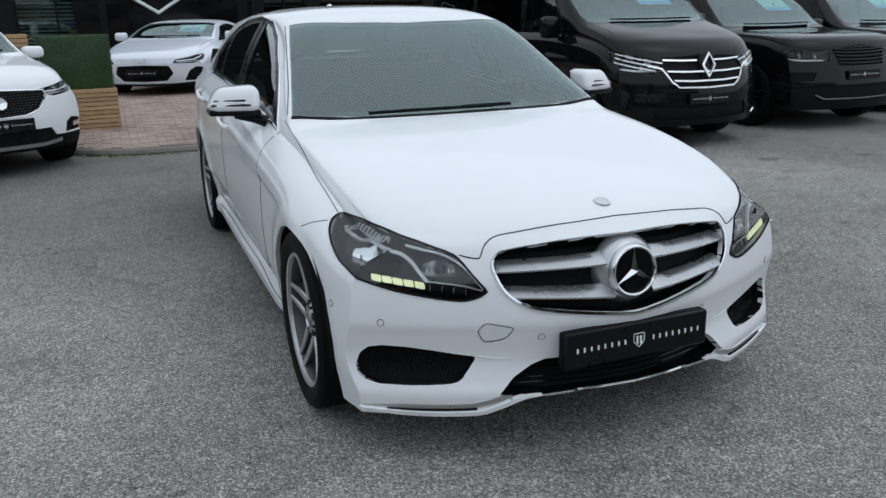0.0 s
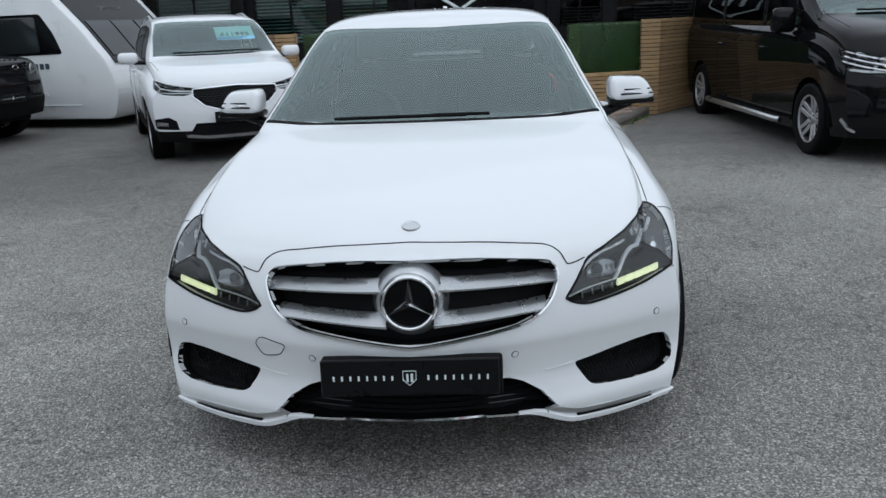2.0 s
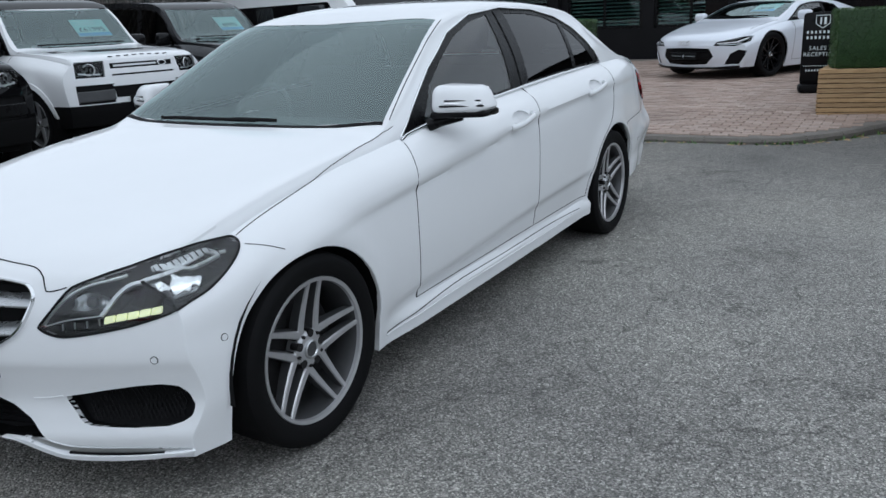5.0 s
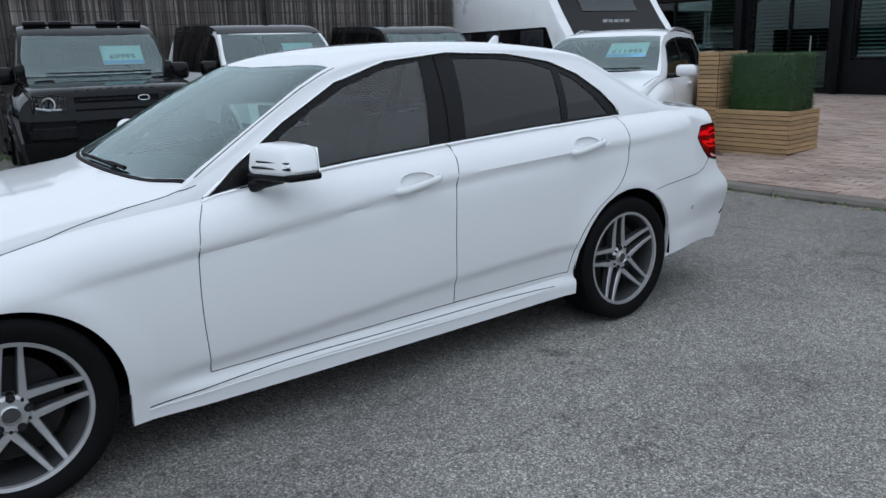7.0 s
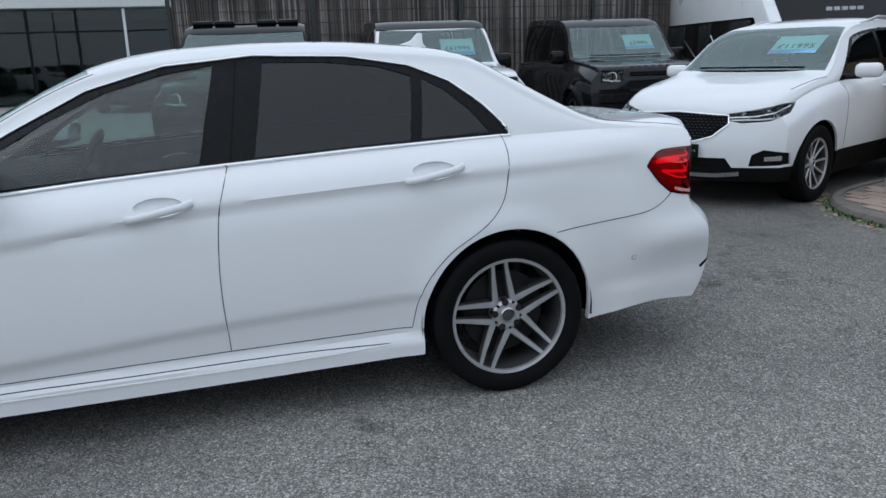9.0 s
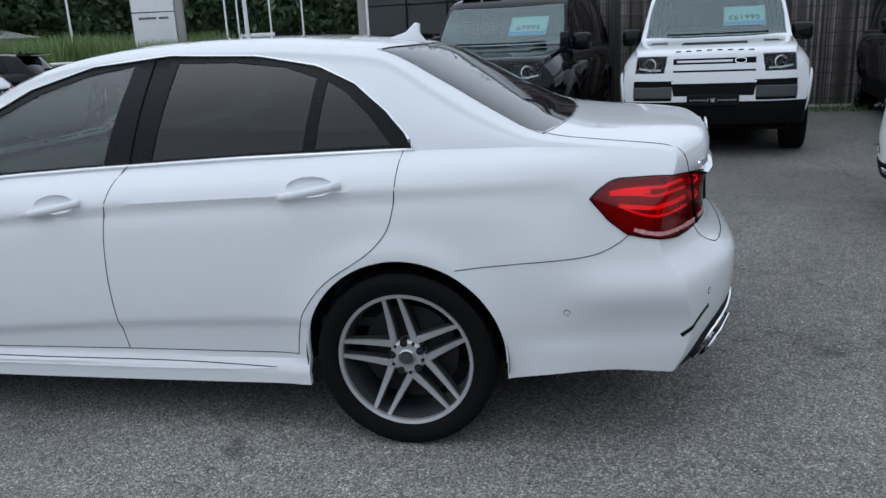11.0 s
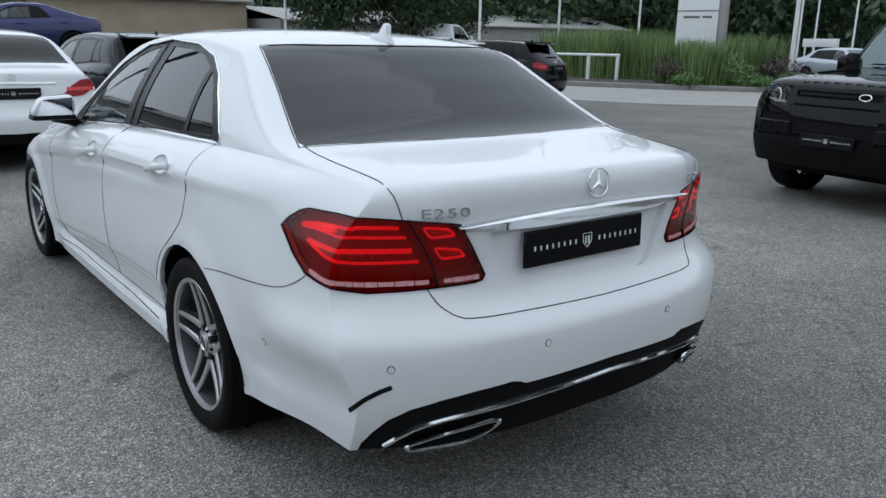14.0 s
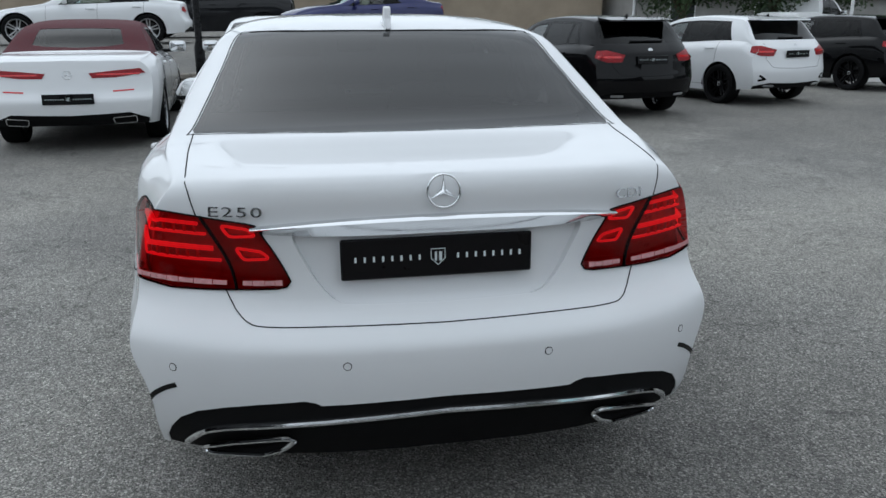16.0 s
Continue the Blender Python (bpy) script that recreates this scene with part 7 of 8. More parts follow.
build_car(GT, "touring_car", "white grand touring convertible with black wheels on the lane", place(6.8, -16.0, 95, 0.75), M_WHITE, plate=False, simple=True)
PICK = dict(LUX)
PICK.update(y1=4.3, wb=3.2, top=[(-0.87, 1.02), (-0.8, 1.08), (0.4, 1.2), (0.5, 1.22), (1.2, 1.70), (1.5, 1.78), (2.4, 1.78), (2.55, 1.70), (2.62, 1.25), (2.8, 1.22), (4.25, 1.22), (4.3, 1.15)], glass=[(0.80, 1.6), (1.7, 2.35)])
PICK.pop("back")
build_car(PICK, "pickup_truck", "dark grey double-cab pickup truck on the lane", place(4.4, -21.8, 92, 0.75), M_DARKGREY, plate=False, simple=True)
build_car(REAR, "saloon_car", "grey-blue saloon car parked beyond the planting", place(-28.3, -8.2, 160), M_SILVERB, simple=True)
build_car(HATCH, "estate_car", "silver-blue estate car with red lamps far behind", place(-35.0, -7.4, -60), M_SILVERB, simple=True)
FRONT = dict(HATCH)
FRONT.update(headlamp=[(-0.27, 0.66), (0.0, 0.63), (0.24, 0.70), (0.30, 0.78), (0.1, 0.75), (-0.25, 0.70)], dark=[("grille_panel", 0, [(-0.02, 0.48), (0.30, 0.50), (0.34, 0.66), (-0.02, 0.68)]), ("lower_intake", 0, [(-0.02, 0.26), (0.6, 0.28), (0.5, 0.40), (-0.02, 0.40)])])
build_car(FRONT, "hatchback_car", "grey-blue hatchback facing out in front of the showroom", place(-20.3, 1.9, 80), M_SILVERB, simple=True)
build_car(FRONT, "hatchback_car", "dark grey hatchback facing out in front of the showroom", place(-21.3, -0.6, 80), M_DARKGREY, simple=True)
build_car(FAST, "sports_car", "black sports car with red lamps behind the planter", place(3.2, 12.0, 250, 0.236), M_BLACK, plate=False, simple=True)
WVAN = dict(VAN)
build_car(PICK, "utility_truck", "white utility truck with a red beacon bar in the far yard", place(-21.0, -24.0, -60, 0.3), M_STEELWHITE, plate=False, simple=True)


# ---- ground ----
def ground_z(x, y):
    """Level by the cars; beyond the low stone wall the lane lies higher."""

    def ease(t):
        t = min(1.0, max(0.0, t))
        return t * t * (3 - 2 * t)

    side = ease((x + 6.5) / 2.5)
    return side * (0.45 * ease((-y - 9.0) / 0.9) + 0.30 * ease((-y - 9.9) / 4.0))


# ---- the block-paved apron and its kerb ----
def apron_z(y):
    return 0.055 + 0.037 * min(4.8, max(0.0, y - 6.6))


APRON = [tuple(p) for p in smooth_line([(-2.3, 9.6), (-2.28, 8.2), (-2.12, 7.35), (-1.85, 6.88), (-1.4, 6.62), (-0.8, 6.56), (0.6, 6.58), (1.3, 6.68), (1.75, 7.05), (2.1, 7.55), (2.4, 8.1), (2.72, 8.72), (3.3, 9.7), (4.2, 11.2)], 4)]
APRON_FULL = APRON + [(6.5, 12.2), (15.0, 12.4), (15.0, 17.6), (-9.5, 17.6), (-9.5, 11.6), (-3.0, 11.2)]


def inside(x, y, poly):
    ins = False
    for i in range(len(poly)):
        (x1, y1), (x2, y2) = poly[i][:2], poly[i - 1][:2]
        if (y1 > y) != (y2 > y) and x < (x2 - x1) * (y - y1) / (y2 - y1) + x1:
            ins = not ins
    return ins


def apron():
    bm = bmesh.new()
    top = [bm.verts.new((x, y, apron_z(y) - 0.012)) for x, y in APRON_FULL]
    low = [bm.verts.new((x, y, -0.05)) for x, y in APRON_FULL]
    bm.faces.new(top)
    for i in range(len(top)):
        j = (i + 1) % len(top)
        bm.faces.new((top[i], low[i], low[j], top[j]))
    for y in (7.5, 8.5, 9.5, 10.5, 11.4):
        bmesh.ops.bisect_plane(bm, geom=bm.faces[:] + bm.edges[:] + bm.verts[:], plane_co=(0, y, 0), plane_no=(0, 1, 0))
    for v in bm.verts:
        if v.co.z > 0:
            v.co.z = apron_z(v.co.y) - 0.012
    bmesh.ops.triangulate(bm, faces=bm.faces[:])
    bmesh.ops.recalc_face_normals(bm, faces=bm.faces[:])
    ap = tagged(make("pavement", from_bm(bm), M_KERBDARK, smooth=False), "block-paved apron with a worn concrete kerb", "pavement", "", "structure")
    # kerb stones
    step, i = 3, 0
    while i < len(APRON) - 1:
        j = min(i + step, len(APRON) - 1)
        v, n = [], 0
        for k in range(i, j + 1):
            p = Vector(APRON[k])
            t = (Vector(APRON[min(k + 1, len(APRON) - 1)]) - Vector(APRON[max(k - 1, 0)])).normalized()
            nrm = Vector((t.y, -t.x))
            p = p + t * (0.006 if k == i else -0.006 if k == j else 0)
            z = apron_z(p.y)
            for o, dz in ((0.01, -z - 0.02), (0.012, -0.03), (-0.015, 0.002), (-0.075, 0.003), (-0.075, -0.03)):
                q = p + nrm * o
                v.append((q.x, q.y, z + dz))
            n += 1
        f = [(a * 5 + b, (a + 1) * 5 + b, (a + 1) * 5 + b + 1, a * 5 + b + 1) for a in range(n - 1) for b in range(4)] + [(4, 3, 2, 1, 0), tuple((n - 1) * 5 + b for b in range(5))]
        make("kerb_stone", (v, f), M_KERBDARK, ap, smooth=False)
        i = j
    # pavers in staggered courses; the ones beside the kerb are single, the rest one field
    rnd = random.Random(4)
    unit = box(0, 0, 0, 0.192, 0.094, 0.05, 0.006, 1)
    me = bpy.data.meshes.new("paver")
    me.from_pydata([tuple(p) for p in unit[0]], [], unit[1])
    me.materials.append(M_PAVER)
    fv, ff, singles = [], [], 0
    lite = box(0, 0, 0, 0.192, 0.094, 0.05)
    row = 0
    y = 6.72
    while y < 16.9:
        x = (-2.4 if y < 11.2 else -6.4) + (0.1 if row % 2 else 0)
        while x < (6.0 if y > 11 else 4.0):
            if inside(x, y, APRON_FULL) and all(inside(x + a, y + b, APRON_FULL) for a, b in ((0.20, 0), (-0.20, 0), (0, -0.2), (0.12, -0.12), (-0.12, -0.12))):
                z = apron_z(y) - 0.024 + rnd.uniform(-0.003, 0.003)
                if y < 8.3 and x > 0.05 and singles < 300:
                    ob = new("paver", me)
                    ob.parent = ap
                    ob.matrix_basis = pose(x, y, z, rnd.uniform(-0.6, 0.6) + 2.1, rnd.uniform(-0.6, 0.6), rnd.uniform(-0.5, 0.5))
                    singles += 1
                else:
                    o = len(fv)
                    m = pose(x, y, z, rnd.uniform(-0.6, 0.6) + (2.1 if y < 11.4 else 0), rnd.uniform(-0.6, 0.6), rnd.uniform(-0.5, 0.5))
                    fv += [m @ Vector(p) for p in lite[0]]
                    ff += [tuple(k + o for k in q) for q in lite[1]]
            x += 0.2
        y += 0.1
        row += 1
    tagged(make("paver_field", (fv, ff), M_PAVER, ap, smooth=False), "", "", "", "stuff")
    # weeds and dead leaves caught along the kerb
    wv, wf, lv, lf = [], [], [], []
    for _ in range(420):
        k = rnd.randrange(8, len(APRON) - 6)
        if rnd.random() > 0.25 + 0.75 * abs(math.sin(k * 1.7)):
            continue
        q = Vector(APRON[k]).lerp(Vector(APRON[k + 1]), rnd.random())
        t = (Vector(APRON[k + 1]) - Vector(APRON[k])).normalized()
        q = q + Vector((t.y, -t.x)) * rnd.uniform(0.012, 0.06)
        a, hh = rnd.uniform(0, 6.28), rnd.uniform(0.01, 0.05)
        dx, dy = 0.014 * math.cos(a), 0.014 * math.sin(a)
        o = len(wv)
        wv += [(q.x - dx, q.y - dy, 0.0), (q.x + dx, q.y + dy, 0.0), (q.x + dy * 2, q.y - dx * 2, hh)]
        wf.append((o, o + 1, o + 2))
        if rnd.random() < 0.4:
            o = len(lv)
            z = 0.004 + rnd.uniform(0, 0.006)
            q = q + Vector((t.y, -t.x)) * rnd.uniform(0.0, 0.12)
            lv += [(q.x - 2 * dx, q.y - 2 * dy, z), (q.x + dy, q.y - dx, z + 0.008), (q.x + 2 * dx, q.y + 2 * dy, z), (q.x - dy, q.y + dx, z + 0.004)]
            lf.append((o, o + 1, o + 2, o + 3))
    tagged(make("weeds", (wv, wf), M_GRASS, smooth=False), "small green weeds growing along the kerb", "weeds", "", "stuff")
    tagged(make("dead_leaves", (lv, lf), M_TIMBER, smooth=False), "dry brown leaves lying along the kerb", "leaves", "", "stuff")


apron()


# ---- slatted planters with clipped artificial hedges ----
def hedge_block(parent, m, sx, sy, sz, n, seed):
    rnd = random.Random(seed)
    core = moved(box(0, 0, sz / 2, sx - 0.03, sy - 0.03, sz - 0.015, 0.03, 2), m)
    v, f = [], []
    for _ in range(n):
        face = rnd.random()
        if face < 0.36:
            p, o = Vector((rnd.uniform(-sx / 2, sx / 2), -sy / 2, rnd.uniform(0, sz))), Vector((0, -1, 0))
        elif face < 0.5:
            p, o = Vector((rnd.uniform(-sx / 2, sx / 2), sy / 2, rnd.uniform(0, sz))), Vector((0, 1, 0))
        elif face < 0.78:
            sd = rnd.choice((-1, 1))
            p, o = Vector((sd * sx / 2, rnd.uniform(-sy / 2, sy / 2), rnd.uniform(0, sz))), Vector((sd, 0, 0))
        else:
            p, o = Vector((rnd.uniform(-sx / 2, sx / 2), rnd.uniform(-sy / 2, sy / 2), sz)), Vector((0, 0, 1))
        d = (o + Vector((rnd.uniform(-0.7, 0.7), rnd.uniform(-0.7, 0.7), rnd.uniform(-0.9, 0.5)))).normalized()
        s_ = d.cross(Vector((rnd.uniform(-1, 1), rnd.uniform(-1, 1), rnd.uniform(-1, 1)))).normalized() * rnd.uniform(0.003, 0.006)
        p = p - o * 0.018
        e = p + d * rnd.uniform(0.018, 0.042)
        k = len(v)
        v += [m @ (p - s_), m @ (p + s_), m @ e]
        f.append((k, k + 1, k + 2))
    hd = make("artificial_hedge", core, M_HEDGE, parent, "dense dark green artificial hedge block")
    tagged(make("hedge_foliage", (v, f), M_HEDGE, hd, smooth=False), "", "", "", "stuff")


def slat_wall(parent, a, b, z0, z1, skip=None, out=0.0):
    """Horizontal boards from point a to point b, z0 to z1 high; skip cuts those under the sloping ground."""
    a, b = Vector((*a, 0)), Vector((*b, 0))
    t = (b - a).normalized()
    length = (b - a).length
    ang = math.degrees(math.atan2(t.y, t.x))
    bd = box(length / 2, 0, 0, length, 0.022, 0.046, 0.003, 1)
    me = bpy.data.meshes.new("slat")
    me.from_pydata([tuple(p) for p in bd[0]], [], bd[1])
    me.materials.append(M_TIMBER)
    z = z1 - 0.023
    while z > z0:
        ob = new("slat", me)
        ob.parent = parent
        ob.matrix_basis = pose(a.x, a.y, z, 0, 0, ang)
        z -= 0.054
    nrm = Vector((t.y, -t.x, 0))
    back = [(p.x, p.y) for p in (a - nrm * 0.014, b - nrm * 0.014, b - nrm * 0.04, a - nrm * 0.04)]
    make("backing_panel", prism(back, 2, z0, z1 - 0.01), M_MATT, parent)


def planter(name, left, right, end, tall_left, group, seed):
    e = thing(name, "slatted timber planter with a raised end and a clipped artificial hedge", "planter", None, group)
    L_, R_, E_ = Vector(left), Vector(right), Vector(end)
    t = (R_ - L_).normalized()
    strip = 0.26
    ztop, zlow = 1.30, 0.62
    if tall_left:
        cut_ = L_ + t * strip
        slat_wall(e, L_, cut_, 0.02, ztop)
        slat_wall(e, cut_, R_, 0.10, zlow)
        slat_wall(e, E_, L_, 0.02, ztop)
        back_r = R_ + Vector((-0.06, 0.75))
        slat_wall(e, R_, back_r, 0.15, zlow)
        slat_wall(e, back_r, L_ + Vector((0.3, 0.8)), 0.15, zlow)
        slat_wall(e, cut_ + Vector((0.0, 0.02)), cut_ + Vector((-0.15, 0.8)), zlow, ztop)
        top_poly = [tuple(cut_), tuple(R_), tuple(back_r), tuple(cut_ + Vector((0.1, 0.78)))]
        hm = (cut_ + R_) / 2 + Vector((0.02, 0.36))
        hl = (R_ - cut_).length
    else:
        cut_ = R_ - t * strip
        slat_wall(e, L_, cut_, 0.05, zlow)
        slat_wall(e, cut_, R_, 0.0, ztop)
        slat_wall(e, R_, E_, 0.0, ztop)
        bl = L_ + Vector((0.02, 0.75))
        slat_wall(e, bl, L_, 0.15, zlow)
        slat_wall(e, E_, bl, 0.15, zlow)
        slat_wall(e, cut_ + Vector((0.15, 0.75)), cut_ + Vector((0.0, 0.02)), zlow, ztop)
        top_poly = [tuple(L_), tuple(cut_), tuple(cut_ + Vector((0.1, 0.75))), tuple(bl)]
        hm = (L_ + cut_) / 2 + Vector((0.02, 0.36))
        hl = (cut_ - L_).length
    make("planter_top", prism(top_poly, 2, zlow - 0.03, zlow - 0.004), M_TIMBER, e, smooth=False)
    ang = math.degrees(math.atan2(t.y, t.x))
    hedge_block(e, pose(hm.x, hm.y, zlow - 0.01, 0, 0, ang), hl - 0.10, 0.52, 0.66, 9000, seed)


planter("planter", (1.47, 8.22), (2.71, 8.50), (3.52, 9.50), False, "planters", 11)
planter("planter", (-2.55, 8.22), (-1.37, 8.30), (-3.10, 9.30), True, "planters", 12)


# ---- forecourt sign ----
def forecourt_sign():
    z = apron_z(10.2)
    m = pose(1.26, 10.15, z, 0, 0, 10)
    e = thing("forecourt_sign", "black forecourt sign with white lettering on a grey base", "sign", m)
    part("sign_base", box(0, 0, 0.05, 0.50, 0.34, 0.10, 0.03, 2), M_MATT, e, "grey weighted base")
    face = rounded([(-0.235, 0.10), (0.235, 0.10), (0.235, 1.04), (-0.235, 1.04)], 0.05)
    part("sign_panel", prism(face, 1, -0.02, 0.02, 0.004), M_PLATE, e)
    up = Matrix.Translation((0, -0.022, 0)) @ Matrix.Rotation(radians(90), 4, "X")
    part("shield_mark", moved(join(tube([(x * 0.17, 0.92 + y * 0.16, 0) for x, y in ((-0.5, 0.5), (0.5, 0.5), (0.5, -0.15), (0, -0.55), (-0.5, -0.15))], 0.006, 5, True), box(-0.025, 0.93, 0, 0.02, 0.09, 0.004), box(0.028, 0.93, 0, 0.03, 0.09, 0.004)), up), M_LETTER, e)
    for zz, n, w in ((0.785, 8, 0.40), (0.715, 8, 0.40), (0.345, 14, 0.42), (0.285, 10, 0.36)):
        h = 0.045 if zz > 0.6 else 0.014 if zz > 0.3 else 0.03
        tagged(part("lettering_bar", moved(join(*[box(-w / 2 + w * (k + 0.5) / n, zz, 0, w / n * 0.5, h * 0.8, 0.003) for k in range(n)]), up), M_LETTER, e), "", "", "", "stuff")
    words("SALES &", 0.075, up @ Matrix.Translation((0, 0.575, 0)), M_LETTER, e, "sign_lettering", "", 0.001, 1.15)
    words("RECEPTION", 0.075, up @ Matrix.Translation((0, 0.495, 0)), M_LETTER, e, "sign_lettering", "", 0.001, 1.1)


forecourt_sign()


# ---- the dark showroom office behind the apron ----
def office():
    b = thing("office_building", "single-storey office with black cladding, louvred windows and a dark entrance", "building")
    y0 = 17.6
    spans = [(-12.0, -8.3, 0.3, 2.5), (-7.9, -5.9, 0.3, 2.45), (-5.4, -3.5, 0.95, 2.6), (-3.2, -1.5, 0.95, 2.6), (2.2, 3.3, 1.15, 2.3), (3.6, 6.4, 1.15, 2.3), (6.8, 9.6, 1.15, 2.3), (10.2, 13.2, 1.15, 2.3)]
    x = -13.0
    pieces = []
    for a, c, zb, zt in spans:
        pieces += [box((x + a) / 2, y0 + 0.15, 2.2, a - x, 0.3, 4.4), box((a + c) / 2, y0 + 0.15, zb / 2, c - a, 0.3, zb), box((a + c) / 2, y0 + 0.15, (zt + 4.4) / 2, c - a, 0.3, 4.4 - zt)]
        x = c
    pieces.append(box((x + 16) / 2, y0 + 0.15, 2.2, 16 - x, 0.3, 4.4))
    for piece in pieces:
        part("wall", piece, M_CLAD, b, smooth=False)
    part("roof", box(1.5, y0 + 4.0, 4.45, 29.4, 8.4, 0.16, 0.03), M_CLAD, b)
    part("side_wall", box(-12.9, y0 + 4.2, 2.2, 0.3, 7.8, 4.4), M_CLAD, b)
    part("side_wall", box(15.9, y0 + 4.2, 2.2, 0.3, 7.8, 4.4), M_CLAD, b)
    part("rear_wall", box(1.5, y0 + 8.0, 2.2, 29.0, 0.3, 4.4), M_CLAD, b)
    for k in range(26):
        part("cladding_batten", box(-12.6 + k * 1.14, y0 - 0.012, 3.5, 0.05, 0.03, 1.7, 0.004, 1), M_CLAD, b)
    for i, (a, c, zb, zt) in enumerate(spans):
        w = part("window_frame", join(box((a + c) / 2, y0 + 0.08, zb + 0.03, c - a, 0.10, 0.06), box((a + c) / 2, y0 + 0.08, zt - 0.03, c - a, 0.10, 0.06), box(a + 0.03, y0 + 0.08, (zb + zt) / 2, 0.06, 0.10, zt - zb), box(c - 0.03, y0 + 0.08, (zb + zt) / 2, 0.06, 0.10, zt - zb), box((a + c) / 2, y0 + 0.08, (zb + zt) / 2, 0.05, 0.08, zt - zb)), M_TRIM, b, smooth=False)
        part("pane", box((a + c) / 2, y0 + 0.10, (zb + zt) / 2, c - a - 0.1, 0.012, zt - zb - 0.1), M_PRIVACY if i > 3 else M_GLASS, w)
        part("blind", join(*[moved(box(0, 0, 0, c - a - 0.12, 0.05, 0.004), Matrix.Translation(((a + c) / 2, y0 + 0.20, zb + 0.1 + 0.085 * k)) @ Matrix.Rotation(radians(35), 4, "X")) for k in range(int((zt - zb - 0.1) / 0.085))]), M_STEELWHITE if i in (2, 3, 5) else M_LINER, w, smooth=False)
    for a in (-11.2, -9.0):
        part("louvre_panel", join(*[moved(box(0, 0, 0, 1.5, 0.07, 0.012), Matrix.Translation((a, y0 - 0.03, 0.45 + 0.10 * k)) @ Matrix.Rotation(radians(-40), 4, "X")) for k in range(9)]), M_TRIM, b, smooth=False)
    for x in (2.75, 5.0, 8.2):
        part("louvre_panel", join(*[moved(box(0, 0, 0, 1.9 if x > 3 else 0.9, 0.06, 0.012), Matrix.Translation((x, y0 - 0.02, 1.2 + 0.075 * k)) @ Matrix.Rotation(radians(-40), 4, "X")) for k in range(6)]), M_TRIM, b, smooth=False)
    part("sign_fascia", box(-0.2, y0 - 0.05, 2.1, 3.6, 0.08, 2.4, 0.01), M_GLOSSBLACK, b)
    up = Matrix.Translation((-0.2, y0 - 0.095, 0)) @ Matrix.Rotation(radians(90), 4, "X")
    part("shield_mark", moved(join(tube([(x * 1.25, 2.35 + y * 1.2, 0) for x, y in ((-0.5, 0.5), (0.5, 0.5), (0.5, -0.25), (0, -0.58), (-0.5, -0.25))], 0.045, 6, True), box(-0.2, 2.45, 0, 0.12, 0.62, 0.03), box(0.2, 2.45, 0, 0.2, 0.62, 0.03)), up), M_LETTER, b, "white outlined shield mark")
    part("door_handle", tube([(-6.3, y0 - 0.06, 1.1), (-6.3, y0 - 0.06, 1.5)], 0.018, 8), M_SILVER, b)
    for x in (-8.1, -5.65, -1.4, 2.0):
        part("column", box(x, y0 - 0.10, 2.2, 0.16, 0.16, 4.2, 0.01), M_CLAD, b)


office()


# ---- boundary fence with a slatted screen ----
def fence():
    e = thing("boundary_fence", "dark steel mesh fence backed by weathered vertical slats", "fence")
    X = -10.25
    for y in (1.2, 3.52, 6.12, 8.7, 11.2):
        part("fence_post", box(X + 0.06, y, 1.45, 0.07, 0.07, 2.9, 0.006, 1), M_MESH, e)
    for z in np.arange(0.15, 2.8, 0.20):
        part("fence_wire", tube([(X + 0.03, 1.2, z), (X + 0.03, 11.2, z)], 0.006, 5), M_MESH, e)
    v = []
    for y in np.arange(1.22, 11.2, 0.05):
        v.append(box(X + 0.045, y, 1.42, 0.004, 0.004, 2.7))
    tagged(part("wire_mesh", join(*v), M_MESH, e), "", "", "", "stuff")
    rnd = random.Random(8)
    sl = []
    y = 1.25
    while y < 11.15:
        w = rnd.uniform(0.022, 0.045)
        sl.append(box(X - 0.03 + rnd.uniform(-0.012, 0.012), y + w / 2, 1.35 + rnd.uniform(-0.03, 0.03), 0.012, w, 2.6))
        y += w + rnd.uniform(0.002, 0.012)
    tagged(part("screen_slats", join(*sl), M_SLATS, e, smooth=False), "grey-brown vertical screen slats", "", "", "stuff")
    part("screen_backing", box(X - 0.09, 6.2, 1.3, 0.02, 9.9, 2.5), M_MATT, e)
    gv, gf = [], []
    for _ in range(2500):
        x, y = X + 0.1 + rnd.random() * 0.55, rnd.uniform(1.2, 11.2)
        h, a = rnd.uniform(0.05, 0.16), rnd.uniform(0, 6.28)
        k = len(gv)
        gv += [(x, y, 0), (x + 0.012 * math.cos(a), y + 0.012 * math.sin(a), 0), (x + 0.05 * math.sin(a), y + 0.05 * math.cos(a), h)]
        gf.append((k, k + 1, k + 2))
    tagged(make("grass_strip", (gv, gf), M_GRASS, smooth=False), "rough green grass along the fence foot", "grass", "", "stuff")


def slats_mat():
    m, n, l, p = shader("weathered_slats")
    geo = n.new("ShaderNodeNewGeometry")
    c = ramp(n, l, geo.outputs["Random Per Island"], [(0.0, (0.05, 0.045, 0.042)), (0.4, (0.13, 0.11, 0.10)), (0.75, (0.22, 0.19, 0.17)), (1.0, (0.36, 0.33, 0.31))])
    c = mixc(n, l, 1.0, c, ramp(n, l, noise_tex(n, l, texco(n, l), 2.0, 5), [(0.3, (0.6, 0.6, 0.6)), (0.7, (1.1, 1.1, 1.1))]), "MULTIPLY")
    l.new(c, p.inputs["Base Color"])
    p.inputs["Roughness"].default_value = 0.8
    return m


M_SLATS = slats_mat()
fence()


